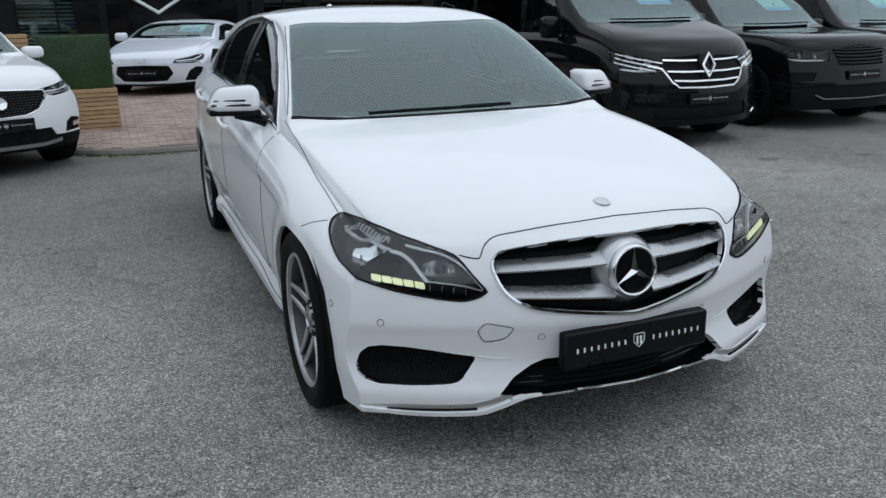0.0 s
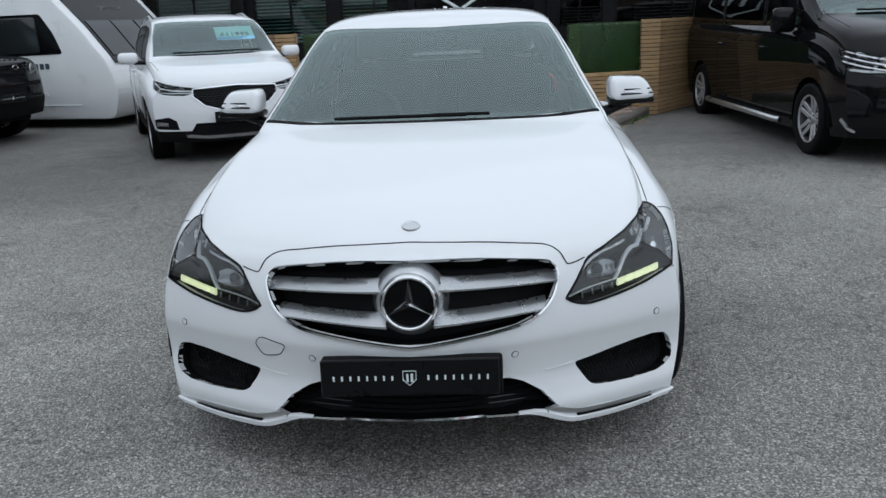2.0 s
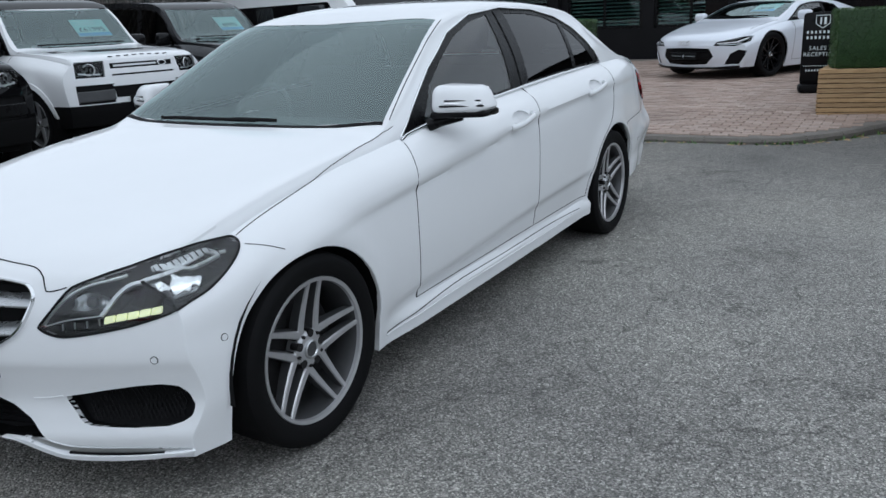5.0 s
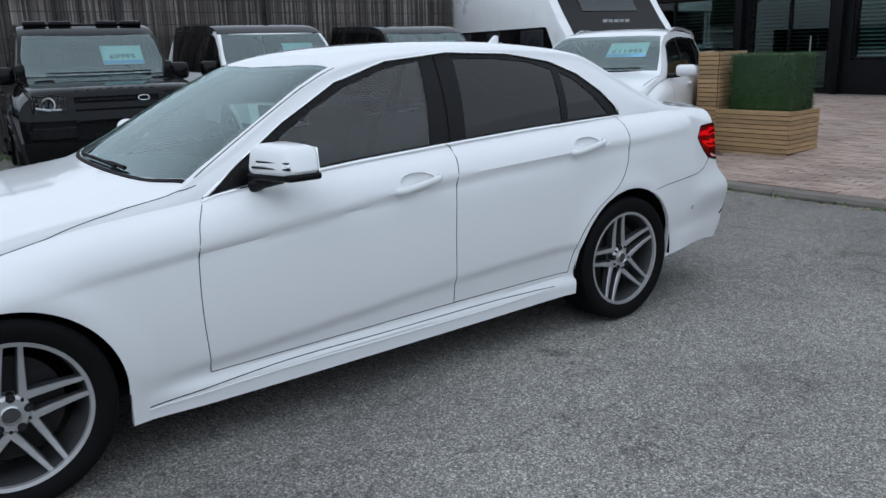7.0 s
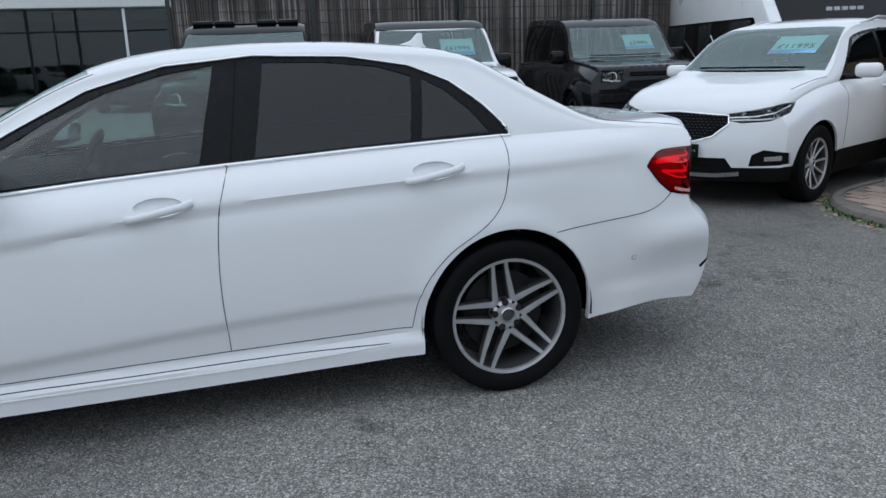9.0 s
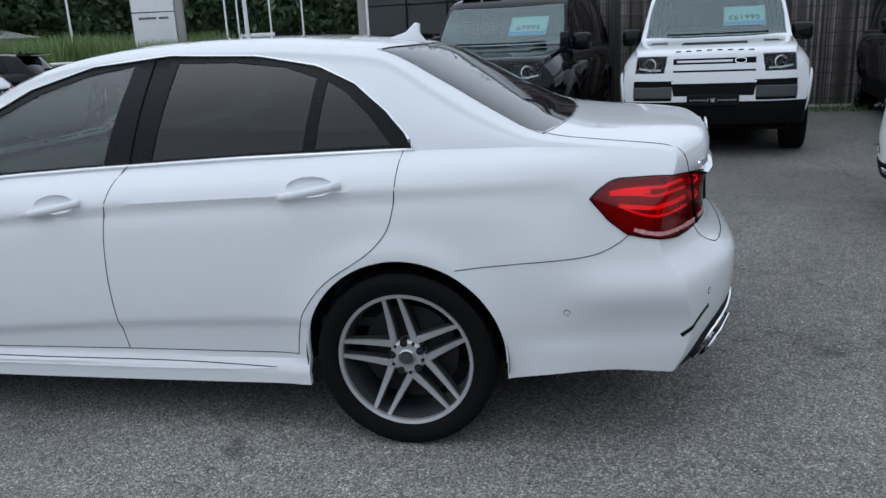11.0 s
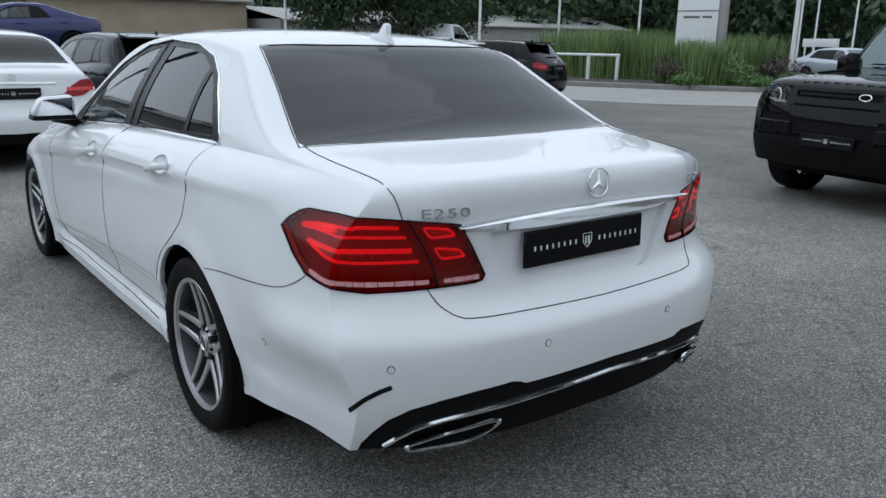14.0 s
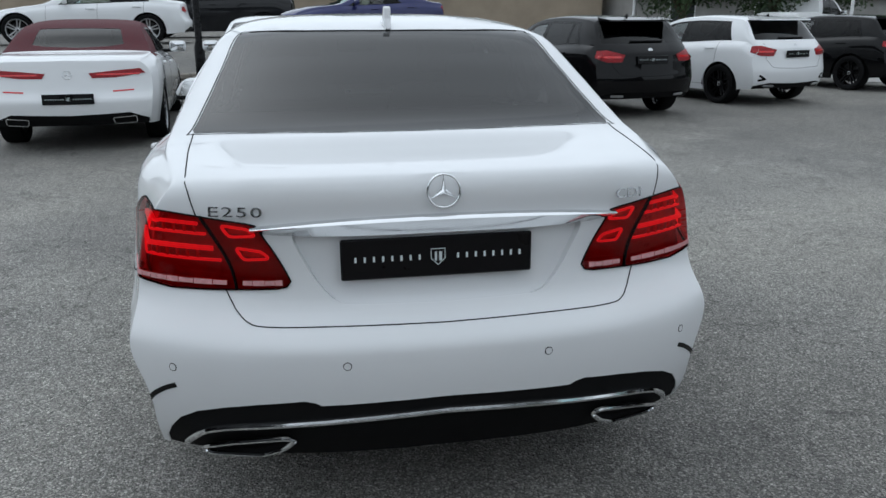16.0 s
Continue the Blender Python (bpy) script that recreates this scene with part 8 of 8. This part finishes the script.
# ---- touring caravan ----
def caravan():
    e = thing("caravan", "white touring caravan with a black front panel and dark side windows", "caravan", place(-5.58, 10.32, 76))
    NOSE_LINE = [(-0.50, 0.14), (-0.62, 0.55), (-0.50, 0.98), (-0.06, 1.52), (0.46, 2.05), (0.80, 2.48), (1.3, 2.62)]
    prof = rounded(NOSE_LINE + [(5.7, 2.60), (6.0, 2.40), (6.05, 0.40), (5.9, 0.14)], 0.16, 4)
    part("body", prism(prof, 0, -1.1, 1.1, 0.05), M_GRP, e)
    def front(z):
        for (ya, za), (yb, zb) in zip(NOSE_LINE, NOSE_LINE[1:]):
            if za <= z <= zb:
                return ya + (yb - ya) * (z - za) / (zb - za)
        return 0.0
    def sheetf(x0, x1, z0, z1, off, n=8):
        v = []
        for i in range(n + 1):
            z = z0 + (z1 - z0) * i / n
            v += [(x0, front(z) - off, z), (x1, front(z) - off, z)]
        v2 = v + [(x, y + off + 0.01, z) for x, y, z in v]
        f = [(2 * i, 2 * i + 1, 2 * i + 3, 2 * i + 2) for i in range(n)]
        m_ = len(v)
        f += [(2 * i, 2 * i + 2, m_ + 2 * i + 2, m_ + 2 * i) for i in range(n)] + [(2 * i + 1, m_ + 2 * i + 1, m_ + 2 * i + 3, 2 * i + 3) for i in range(n)] + [(0, m_, m_ + 1, 1), (2 * n, 2 * n + 1, m_ + 2 * n + 1, m_ + 2 * n)]
        return v2, f
    part("front_panel", sheetf(-0.93, 0.93, 0.98, 2.50, 0.014), M_GLOSSBLACK, e, "gloss black front panel")
    for x in (-0.58, 0.0, 0.58):
        part("front_window", sheetf(x - 0.27, x + 0.27, 1.10, 1.62, 0.03), M_DARKGLASS, e)
    part("sky_window", sheetf(-0.55, 0.55, 1.98, 2.40, 0.03), M_DARKGLASS, e)
    zz = 1.80
    part("lettering_bar", join(*[box(-0.22 + 0.11 * k, front(zz) - 0.022, zz, 0.085, 0.012, 0.07) for k in range(5)]), M_SILVER, e)
    part("front_locker", box(0, -0.60, 0.58, 1.5, 0.03, 0.4, 0.02), M_GRP, e)
    for sd in (-1, 1):
        x = sd * 1.103
        band_ = rounded([(0.30, 1.14), (5.2, 1.06), (5.2, 1.74), (0.62, 1.74), (0.42, 1.45)], 0.05)
        part("side_panel", prism(band_, 0, x - 0.004, x + 0.004), M_GLOSSBLACK, e, "black window band")
        for a, c in ((0.70, 1.50), (2.30, 2.85), (3.6, 4.6)):
            win = rounded([(a, 1.16), (c, 1.16), (c, 1.70), (a, 1.70)], 0.06)
            part("side_window", prism(win, 0, x - 0.02 if sd < 0 else x, x if sd < 0 else x + 0.02, 0.005), M_DARKGLASS, e)
        part("decal_stripe", tube([(x + sd * 0.006, y, z) for y, z in ((1.8, 1.30), (2.1, 1.36), (2.3, 1.52))], 0.012, 5), M_SILVER, e)
        part("decal_stripe", tube([(x + sd * 0.006, y, z) for y, z in ((2.2, 1.10), (3.0, 1.16), (3.6, 1.45), (4.4, 1.58))], 0.012, 5), M_SILVER, e)
        part("lettering_bar", join(*[box(x + sd * 0.003, 0.62 + 0.105 * k, 0.96, 0.006, 0.070, 0.085) for k in range(7)]), M_INK, e)
        part("skirt_line", tube([(x, 0.1, 0.36), (x, 5.9, 0.36)], 0.012, 5), M_GRP, e)
        part("service_hatch", box(x, 2.0, 0.62, 0.012, 0.36, 0.26, 0.01), M_STEELWHITE, e)
        part("socket_cap", moved(lathe([(0.001, 0.012), (0.035, 0.012), (0.04, 0.0)], 16), Matrix.Translation((x, 0.72, 0.52)) @ Matrix.Rotation(0 if sd > 0 else math.pi, 4, "Z")), M_STEELWHITE, e)
        wheel(e, sd * 0.98, 3.2, 0.31, 0.19, 0.19, 5, M_ALLOY, M_ALLOYDARK, 0, 0.05)
    part("drawbar", join(tube([(-0.5, 0.0, 0.24), (0, -0.9, 0.30)], 0.035, 6), tube([(0.5, 0.0, 0.24), (0, -0.9, 0.30)], 0.035, 6), box(0, -0.95, 0.32, 0.12, 0.3, 0.12, 0.03)), M_SILVER, e)
    part("jockey_wheel", join(tube([(0.08, -0.8, 0.6), (0.08, -0.8, 0.12)], 0.025, 8), moved(lathe([(0.02, -0.03), (0.09, -0.03), (0.10, 0), (0.09, 0.03), (0.02, 0.03)], 18), Matrix.Translation((0.08, -0.8, 0.10)))), M_MATT, e)


caravan()


# ---- beyond the far row: stone wall, lane, lamp post ----
def stone_wall():
    w = tagged(make("retaining_wall", box(2.0, -9.12, 0.20, 15.0, 0.16, 0.44), M_SOIL), "low rubble stone retaining wall", "wall", "", "structure")
    rnd = random.Random(21)
    for row in range(4):
        x = -5.4 + rnd.uniform(0, 0.2)
        while x < 9.3:
            wd = rnd.uniform(0.18, 0.42)
            st = box(x + wd / 2, -9.0 + rnd.uniform(-0.02, 0.02), 0.06 + row * 0.115 + rnd.uniform(-0.01, 0.01), wd - 0.015, 0.16, 0.105, 0.022, 1)
            st = ([Vector((p.x + rnd.uniform(-0.008, 0.008), p.y, p.z + rnd.uniform(-0.008, 0.008))) for p in st[0]], st[1])
            part("stone", st, M_STONE, w)
            x += wd


stone_wall()


def lamp_post():
    e = thing("lamp_post", "black steel lamp post with two lamp heads", "street lamp", place(1.81, -7.64, 0))
    part("column", lathe([(0.13, 0.0), (0.13, 0.04), (0.085, 0.05), (0.082, 0.95), (0.055, 1.05), (0.042, 5.2), (0.001, 5.21)], 18, "z"), M_TRIM, e)
    for sd in (-1, 1):
        part("lamp_arm", tube([(0, 0, 5.1), (sd * 0.3, 0, 5.25), (sd * 0.55, 0, 5.25)], 0.03, 8), M_TRIM, e)
        part("lamp_head", box(sd * 0.78, 0, 5.24, 0.5, 0.26, 0.10, 0.04, 2), M_TRIM, e)


lamp_post()


def grass_patch(x0, x1, y0, y1, n, seed, hmin=0.05, hmax=0.12, label="mown green grass on the bank"):
    rnd = random.Random(seed)
    v, f = [], []
    for _ in range(n):
        x, y = rnd.uniform(x0, x1), rnd.uniform(y0, y1)
        z, h, a = ground_z(x, y), rnd.uniform(hmin, hmax), rnd.uniform(0, 6.28)
        k = len(v)
        v += [(x, y, z), (x + 0.03 * math.cos(a), y + 0.03 * math.sin(a), z), (x + 0.04 * math.sin(a), y + 0.04 * math.cos(a), z + h)]
        f.append((k, k + 1, k + 2))
    tagged(make("grass", (v, f), M_GRASS, smooth=False), label, "grass", "", "stuff")


grass_patch(7.0, 16.0, -14.5, -9.6, 16000, 5)


# ---- planted island, road and far yard ----
def clump(cx, cy, cz, rx, ry, rz, n, size, rnd, lean=0.0):
    """Leaf blades through a rounded volume, thinner towards its rim."""
    v, f = [], []
    for _ in range(n):
        d = Vector((rnd.gauss(0, 1), rnd.gauss(0, 1), rnd.gauss(0, 1))).normalized()
        r = rnd.uniform(0.55, 1.06) if rnd.random() < 0.85 else rnd.uniform(0.2, 0.6)
        wob = 1 + 0.18 * math.sin(d.x * 5 + cx) + 0.14 * math.sin(d.z * 7 + cy)
        p = Vector((cx + d.x * rx * r * wob, cy + d.y * ry * r * wob, cz + d.z * rz * r * wob))
        a = Vector((rnd.uniform(-1, 1), rnd.uniform(-1, 1), rnd.uniform(-1, 1))).normalized() * size * rnd.uniform(0.6, 1.3)
        b = a.cross(d).normalized() * size * rnd.uniform(0.3, 0.6)
        k = len(v)
        v += [p - a * 0.5, p + b * 0.5, p + a * 0.5, p - b * 0.5]
        f.append((k, k + 1, k + 2, k + 3))
    return v, f


def reeds(cx, cy, sx, sy, n, h, rnd):
    v, f = [], []
    for _ in range(n):
        x, y = cx + rnd.uniform(-sx, sx), cy + rnd.uniform(-sy, sy)
        a, hh = rnd.uniform(0, 6.28), h * rnd.uniform(0.6, 1.1)
        w = 0.014
        lean_ = Vector((math.cos(a), math.sin(a), 0)) * rnd.uniform(0.10, 0.75) * hh * 0.5
        sd = Vector((-math.sin(a), math.cos(a), 0)) * w
        b, mid, tip = Vector((x, y, 0.1)), Vector((x, y, 0.1 + hh * 0.6)) + lean_ * 0.4, Vector((x, y, 0.1 + hh)) + lean_
        k = len(v)
        v += [b - sd, b + sd, mid + sd, mid - sd, tip]
        f += [(k, k + 1, k + 2, k + 3), (k + 3, k + 2, k + 4)]
    return v, f


def island():
    rnd = random.Random(31)
    edge_ = [tuple(p) for p in smooth_line([(-17.0, -15.0), (-18.2, -13.2), (-20.0, -10.6), (-22.0, -8.6), (-24.5, -8.4), (-27.5, -10.6)], 4)]
    poly = edge_ + [(-30.0, -18.0), (-24.0, -24.0), (-15.0, -19.0)]
    bed = tagged(make("planting_bed", prism(poly, 2, -0.05, 0.13), M_SOIL, smooth=False), "raised planting island with soil and shrubs", "planting bed", "", "structure")
    for k in range(0, len(edge_) - 2, 2):
        a, b, c = Vector(edge_[k]), Vector(edge_[k + 1]), Vector(edge_[k + 2])
        part("kerb_stone", band([Vector((p.x, p.y, 0.13)) for p in (a, b, c)], [Vector((0, 0, 1))] * 3, 0.16, 0.03), M_KERB, bed)
        part("kerb_face", band([Vector((p.x, p.y, 0.07)) + (Vector((0.07, 0.05, 0))) for p in (a, b, c)], [Vector((0.75, 0.6, 0))] * 3, 0.16, 0.02), M_KERB, bed)
    tagged(make("reed_bed", join(reeds(-22.6, -17.0, 1.7, 1.9, 3600, 1.85, rnd), reeds(-23.6, -15.0, 1.5, 1.5, 2600, 1.8, rnd), reeds(-24.4, -11.6, 1.6, 1.2, 2400, 1.7, rnd), reeds(-21.2, -11.2, 0.9, 0.8, 2600, 1.45, rnd)), M_REED, smooth=False), "tall green ornamental grasses", "grass", "", "stuff")
    for x, y, r, h, mat, lab in ((-20.6, -11.6, 0.9, 0.75, M_PURPLE, "purple-leaved shrub in the planting bed"), (-24.0, -9.9, 0.95, 0.8, M_PURPLE, "purple-leaved shrub in the planting bed"), (-22.3, -10.7, 1.1, 0.8, M_REED, "feathery green shrub in the planting bed"), (-20.2, -10.7, 0.6, 0.35, M_GRASS, "low yellow-green shrub at the kerb"), (-21.9, -9.2, 0.8, 0.32, M_GRASS, "low yellow-green shrub at the kerb"), (-23.6, -8.9, 0.9, 0.35, M_GRASS, "low yellow-green shrub at the kerb"), (-25.4, -9.4, 0.6, 0.30, M_GRASS, "low yellow-green shrub at the kerb")):
        make_sh = thing("shrub", lab, "shrub", place(x, y, 0, 0.1))
        part("foliage", clump(0, 0, h * 0.62, r, r * 0.9, h * 0.75, 1500, 0.10, rnd), mat, make_sh, smooth=False)
        part("stem", tube([(0, 0, 0), (0.05, 0, h * 0.5)], 0.03, 6), M_BARK, make_sh)
    e = thing("post_rail", "white steel post and rail barrier at the planting edge", "barrier", None)
    pts = [(-20.02, -14.85), (-20.75, -14.12)]
    for x, y in pts:
        part("rail_post", box(x, y, 0.52, 0.10, 0.10, 1.04, 0.01, 1), M_STEELWHITE, e)
    part("top_rail", tube([(-17.9, -16.9, 1.0), (-19.3, -15.55, 1.0), (-20.8, -14.07, 1.0)], 0.055, 6), M_STEELWHITE, e)
    t = thing("totem_sign", "tall white totem sign with a grey side and lettering marks", "sign", place(-22.4, -12.05, 105))
    part("totem_panel", box(0, 0, 2.9, 1.45, 0.30, 5.6, 0.02), M_STEELWHITE, t)
    part("totem_edge", box(0.86, 0.05, 2.9, 0.22, 0.30, 5.6, 0.01), M_CONC, t)
    part("panel_joint", join(box(0, -0.152, 2.55, 1.45, 0.012, 0.03), box(0, -0.152, 3.6, 1.45, 0.012, 0.03)), M_TRIM, t)
    part("lettering_bar", join(*[box(-0.45 + 0.085 * k, -0.155, 2.35, 0.055, 0.012, 0.08) for k in range(12) if k != 7]), M_TRIM, t)
    for (x, y, h, r) in ((-24.6, -9.7, 8, 0.085), (-19.06, -19.95, 9, 0.06), (-25.5, -22.0, 9, 0.06), (-30.0, -21.0, 9, 0.06), (-36.0, -20.5, 9, 0.06), (-38.5, -17.5, 9, 0.06), (-41.0, -18.0, 9, 0.06), (-42.4, -16.6, 9, 0.06), (-45.0, -15.6, 9, 0.06), (-14.0, -27.0, 9, 0.06)):
        p = thing("flagpole", "slender tall white steel flagpole", "flagpole", place(x, y, 0), "flagpoles")
        part("pole", lathe([(r * 2.2, 0), (r * 2.2, 0.05), (r, 0.06), (r * 0.7, h), (0.001, h + 0.02)], 10, "z"), M_STEELWHITE, p)
    s_ = thing("notice_board", "low white direction board on posts", "sign", place(-31.5, -12.5, 60))
    part("board", box(0, 0, 1.6, 2.6, 0.06, 0.34, 0.01), M_STEELWHITE, s_)
    for x in (-1.1, 1.1):
        part("board_post", tube([(x, 0, 0), (x, 0, 1.6)], 0.035, 8), M_STEELWHITE, s_)


island()
road_poly = [(-12.2, -9.8), (-14.0, -6.8), (-17.0, -4.3), (-21.0, -3.0), (-60.0, -2.5), (-60.0, -7.5), (-26.5, -7.9), (-22.0, -8.2), (-19.7, -10.4), (-17.8, -13.2), (-16.2, -16.2), (-14.5, -22.0), (-11.0, -22.0)]
tagged(make("road", prism(road_poly, 2, -0.02, 0.008), M_CONC, smooth=False), "pale grey concrete road beside the forecourt", "road", "", "structure")
for a, b in (((-12.2, -9.8), (-14.0, -6.8)), ((-14.0, -6.8), (-17.0, -4.3)), ((-17.0, -4.3), (-21.0, -3.0))):
    av, bv = Vector((*a, 0.006)), Vector((*b, 0.006))
    tagged(make("trim", band([av, (av + bv) / 2, bv], [Vector((0, 0, 1))] * 3, 0.13, 0.012), M_KERB, smooth=False), "pale concrete channel line at the road edge", "kerb", "", "structure")


def shed(name, label, x0, x1, y, depth, eaves, ridge, wall_mat, z=0.0, turn=0.0, windows=()):
    e = thing(name, label, "building", place((x0 + x1) / 2, y, turn, z))
    w = (x1 - x0) / 2
    part("wall", join(box(0, 0, eaves / 2, 2 * w, 0.25, eaves), box(-w, -depth / 2, eaves / 2, 0.25, depth, eaves), box(w, -depth / 2, eaves / 2, 0.25, depth, eaves), box(0, -depth, eaves / 2, 2 * w, 0.25, eaves)), wall_mat, e, smooth=False)
    n = int(2 * w / 0.16)
    v, f = [], []
    for i in range(n + 1):
        x = -w - 0.3 + (2 * w + 0.6) * i / n
        dz = 0.028 if i % 2 else -0.028
        for yy, zz in ((0.45, eaves - 0.02), (-depth / 2, ridge), (-depth - 0.3, eaves - 0.02)):
            v.append((x, yy, zz + dz))
    f = [(i * 3 + k, (i + 1) * 3 + k, (i + 1) * 3 + k + 1, i * 3 + k + 1) for i in range(n) for k in range(2)]
    part("roof", (v, f), M_ROOF, e, "pale corrugated roof", smooth=False)
    part("gutter", tube([(-w - 0.3, 0.50, eaves - 0.06), (w + 0.3, 0.50, eaves - 0.06)], 0.07, 8), M_CONC, e)
    for k in range(max(2, int(w / 2.5))):
        part("roof_light", box(-w + 2 + k * 5.0, -depth * 0.25, (eaves + ridge) / 2 + 0.06, 1.0, depth * 0.3, 0.04), M_CONC, e)
    for x, zc, ww, hh in windows:
        wn_ = part("window_frame", box(x, 0.14, zc, ww + 0.12, 0.06, hh + 0.12, 0.01, 1), M_STEELWHITE, e)
        for q in (-1, 1):
            part("pane", box(x + q * ww / 4, 0.18, zc, ww / 2 - 0.05, 0.02, hh), M_DARKGLASS, wn_)


shed("workshop_shed", "long low shed with a beige wall and corrugated roof", -16.0, 34.0, -36.0, 14, 2.9, 4.3, M_BEIGE, 0.3)
shed("warehouse", "large pale clad warehouse behind the shed", -26.0, 40.0, -56.0, 22, 7.0, 9.0, M_CONC, 0.3)
shed("yard_building", "low grey yard building with white framed windows", -30.0, -17.0, -34.0, 9, 2.3, 3.0, M_CONC, 0.0, 4, ((4.0, 1.5, 1.4, 1.0), (-1.0, 1.5, 1.4, 1.0)))
shed("yard_building", "long grey building with a shallow metal roof", -50.0, -24.0, -42.0, 12, 2.5, 3.5, M_CONC, 0.0, -14)
v_ = thing("roof_vent", "round metal ventilator on the yard roof", "vent", place(-31.0, -41.0, 0, 4.3))
part("vent_stack", lathe([(0.45, -0.4), (0.45, 0.3), (0.6, 0.35), (0.15, 0.75), (0.001, 0.78)], 16, "z"), M_SILVER, v_)
v_ = thing("chimney_stack", "tall grey flue on the yard roof", "chimney", place(-32.5, -41.0, 0, 4.2))
part("flue", lathe([(0.35, -0.4), (0.35, 3.0), (0.001, 3.02)], 16, "z"), M_CONC, v_)


def tree(x, y, z, trunk, height, rx, rz, n, seed, label, mat=M_LEAF):
    rnd = random.Random(seed)
    e = thing("tree", label, "tree", place(x, y, 0, z))
    part("trunk", tube([(0, 0, 0), (0.06, 0.03, trunk * 0.5), (0.0, 0.08, trunk), (0.05, 0.0, height * 0.75)], [0.24, 0.18, 0.15, 0.05], 10), M_BARK, e)
    for k in range(5):
        a = k * 1.26 + rnd.random()
        part("limb", tube([(0, 0, trunk * (0.8 + 0.08 * k)), (0.5 * rx * math.cos(a), 0.5 * rx * math.sin(a), trunk + rz * 0.6), (0.8 * rx * math.cos(a), 0.8 * rx * math.sin(a), trunk + rz)], [0.09, 0.06, 0.02], 7), M_BARK, e)
    shapes = [clump(0, 0, trunk + rz * 0.95, rx * 0.85, rx * 0.85, rz, n // 2, 0.22, rnd)]
    for k in range(7):
        a, q = k * 0.9 + rnd.random(), rnd.uniform(0.3, 0.75)
        shapes.append(clump(rx * q * math.cos(a), rx * q * math.sin(a), trunk + rz * rnd.uniform(0.5, 1.45), rx * 0.45, rx * 0.45, rz * 0.4, n // 14, 0.2, rnd))
    part("crown", join(*shapes), mat, e, smooth=False)


tree(-15.4, -25.4, 0.3, 1.25, 5.5, 2.3, 2.0, 17000, 41, "round-crowned dark green tree in front of the sheds")
tree(-18.4, -23.6, 0.2, 1.25, 5.5, 2.3, 2.0, 17000, 42, "round-crowned dark green tree in front of the sheds")
tree(-2.6, -29.5, 0.7, 1.5, 5.5, 2.3, 2.0, 15000, 43, "dark green tree at the lane edge")
tree(-24.5, -29.0, 0.2, 1.3, 6.0, 2.4, 2.3, 15000, 44, "dark green tree in front of the sheds")


def woods():
    rnd = random.Random(55)
    shapes = []
    for k in range(50):
        q = k / 49
        a = radians(165 + 101 * q)
        d = rnd.uniform(62, 78)
        x, y = d * math.cos(a) , d * math.sin(a)
        h = rnd.uniform(9, 14)
        shapes.append(clump(x, y, h * 0.5, 4.5, 4.5, h * 0.62, 1500, 0.75, rnd))
    tagged(make("woods", join(*shapes), M_LEAF, smooth=False), "dense dark belt of trees beyond the yard", "trees", "", "stuff")
    core = []
    for k in range(51):
        a0, a1 = radians(165 + 2 * k), radians(167 + 2 * k)
        core.append(prism([(80 * math.cos(a0), 80 * math.sin(a0)), (80 * math.cos(a1), 80 * math.sin(a1)), (83 * math.cos(a1), 83 * math.sin(a1)), (83 * math.cos(a0), 83 * math.sin(a0))], 2, 0, 10.5 + 1.5 * math.sin(k * 1.7)))
    tagged(make("backdrop", join(*core), M_LEAF, smooth=False), "dark leafy depth of the far woods", "trees", "", "structure")


woods()


def showroom():
    b = thing("glass_showroom", "white-fasciaed glass car showroom across the yard", "building")
    X = -26.0
    part("fascia", box(X - 4, -0.9, 4.4, 9.0, 9.8, 2.4, 0.05), M_STEELWHITE, b)
    part("roof", box(X - 4, -0.9, 5.65, 9.2, 10.0, 0.12), M_CONC, b)
    part("rear_wall", box(X - 8.2, -0.9, 1.6, 0.3, 9.6, 3.2), M_CONC, b)
    part("side_wall", box(X - 4, -5.65, 1.6, 8.4, 0.3, 3.2), M_CONC, b)
    part("floor_slab", box(X - 4, -0.9, 0.04, 9.0, 9.8, 0.08), M_CONC, b)
    for k in range(7):
        y = -5.4 + k * 1.5
        part("mullion", box(X + 0.3, y, 1.62, 0.10, 0.08, 3.1), M_STEELWHITE if k % 3 == 0 else M_TRIM, b)
        if k < 6:
            w = part("pane", box(X + 0.3, y + 0.75, 1.62, 0.02, 1.4, 3.0), M_SHOPGLASS, b)
            w.visible_shadow = False
    part("transom", box(X + 0.3, -0.9, 2.45, 0.07, 9.0, 0.06), M_TRIM, b)
    part("inner_panel", box(X - 1.6, 0.2, 1.4, 0.1, 2.2, 2.4), M_SHEETB, b)
    part("inner_panel", box(X - 2.0, -3.4, 1.3, 0.1, 1.2, 2.2), M_BEIGE, b)
    part("inner_desk", box(X - 2.6, -1.5, 0.55, 0.8, 2.6, 1.0, 0.04), M_STEELWHITE, b)


showroom()


# ---- ground ----
def ground():
    xs = sorted(set([round(v, 3) for v in np.r_[np.arange(-40, 40.1, 1.0), [-400, -250, -150, -90, -60, 60, 90, 150, 250, 400]]]))
    ys = sorted(set([round(v, 3) for v in np.r_[np.arange(-45, 40.1, 1.0), [-400, -250, -150, -90, -60, 60, 90, 150, 250, 400]]]))
    v = [(x, y, ground_z(x, y)) for y in ys for x in xs]
    n = len(xs)
    f = [(j * n + i, j * n + i + 1, (j + 1) * n + i + 1, (j + 1) * n + i) for j in range(len(ys) - 1) for i in range(n - 1)]
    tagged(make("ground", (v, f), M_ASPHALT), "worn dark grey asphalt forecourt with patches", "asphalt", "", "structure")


ground()
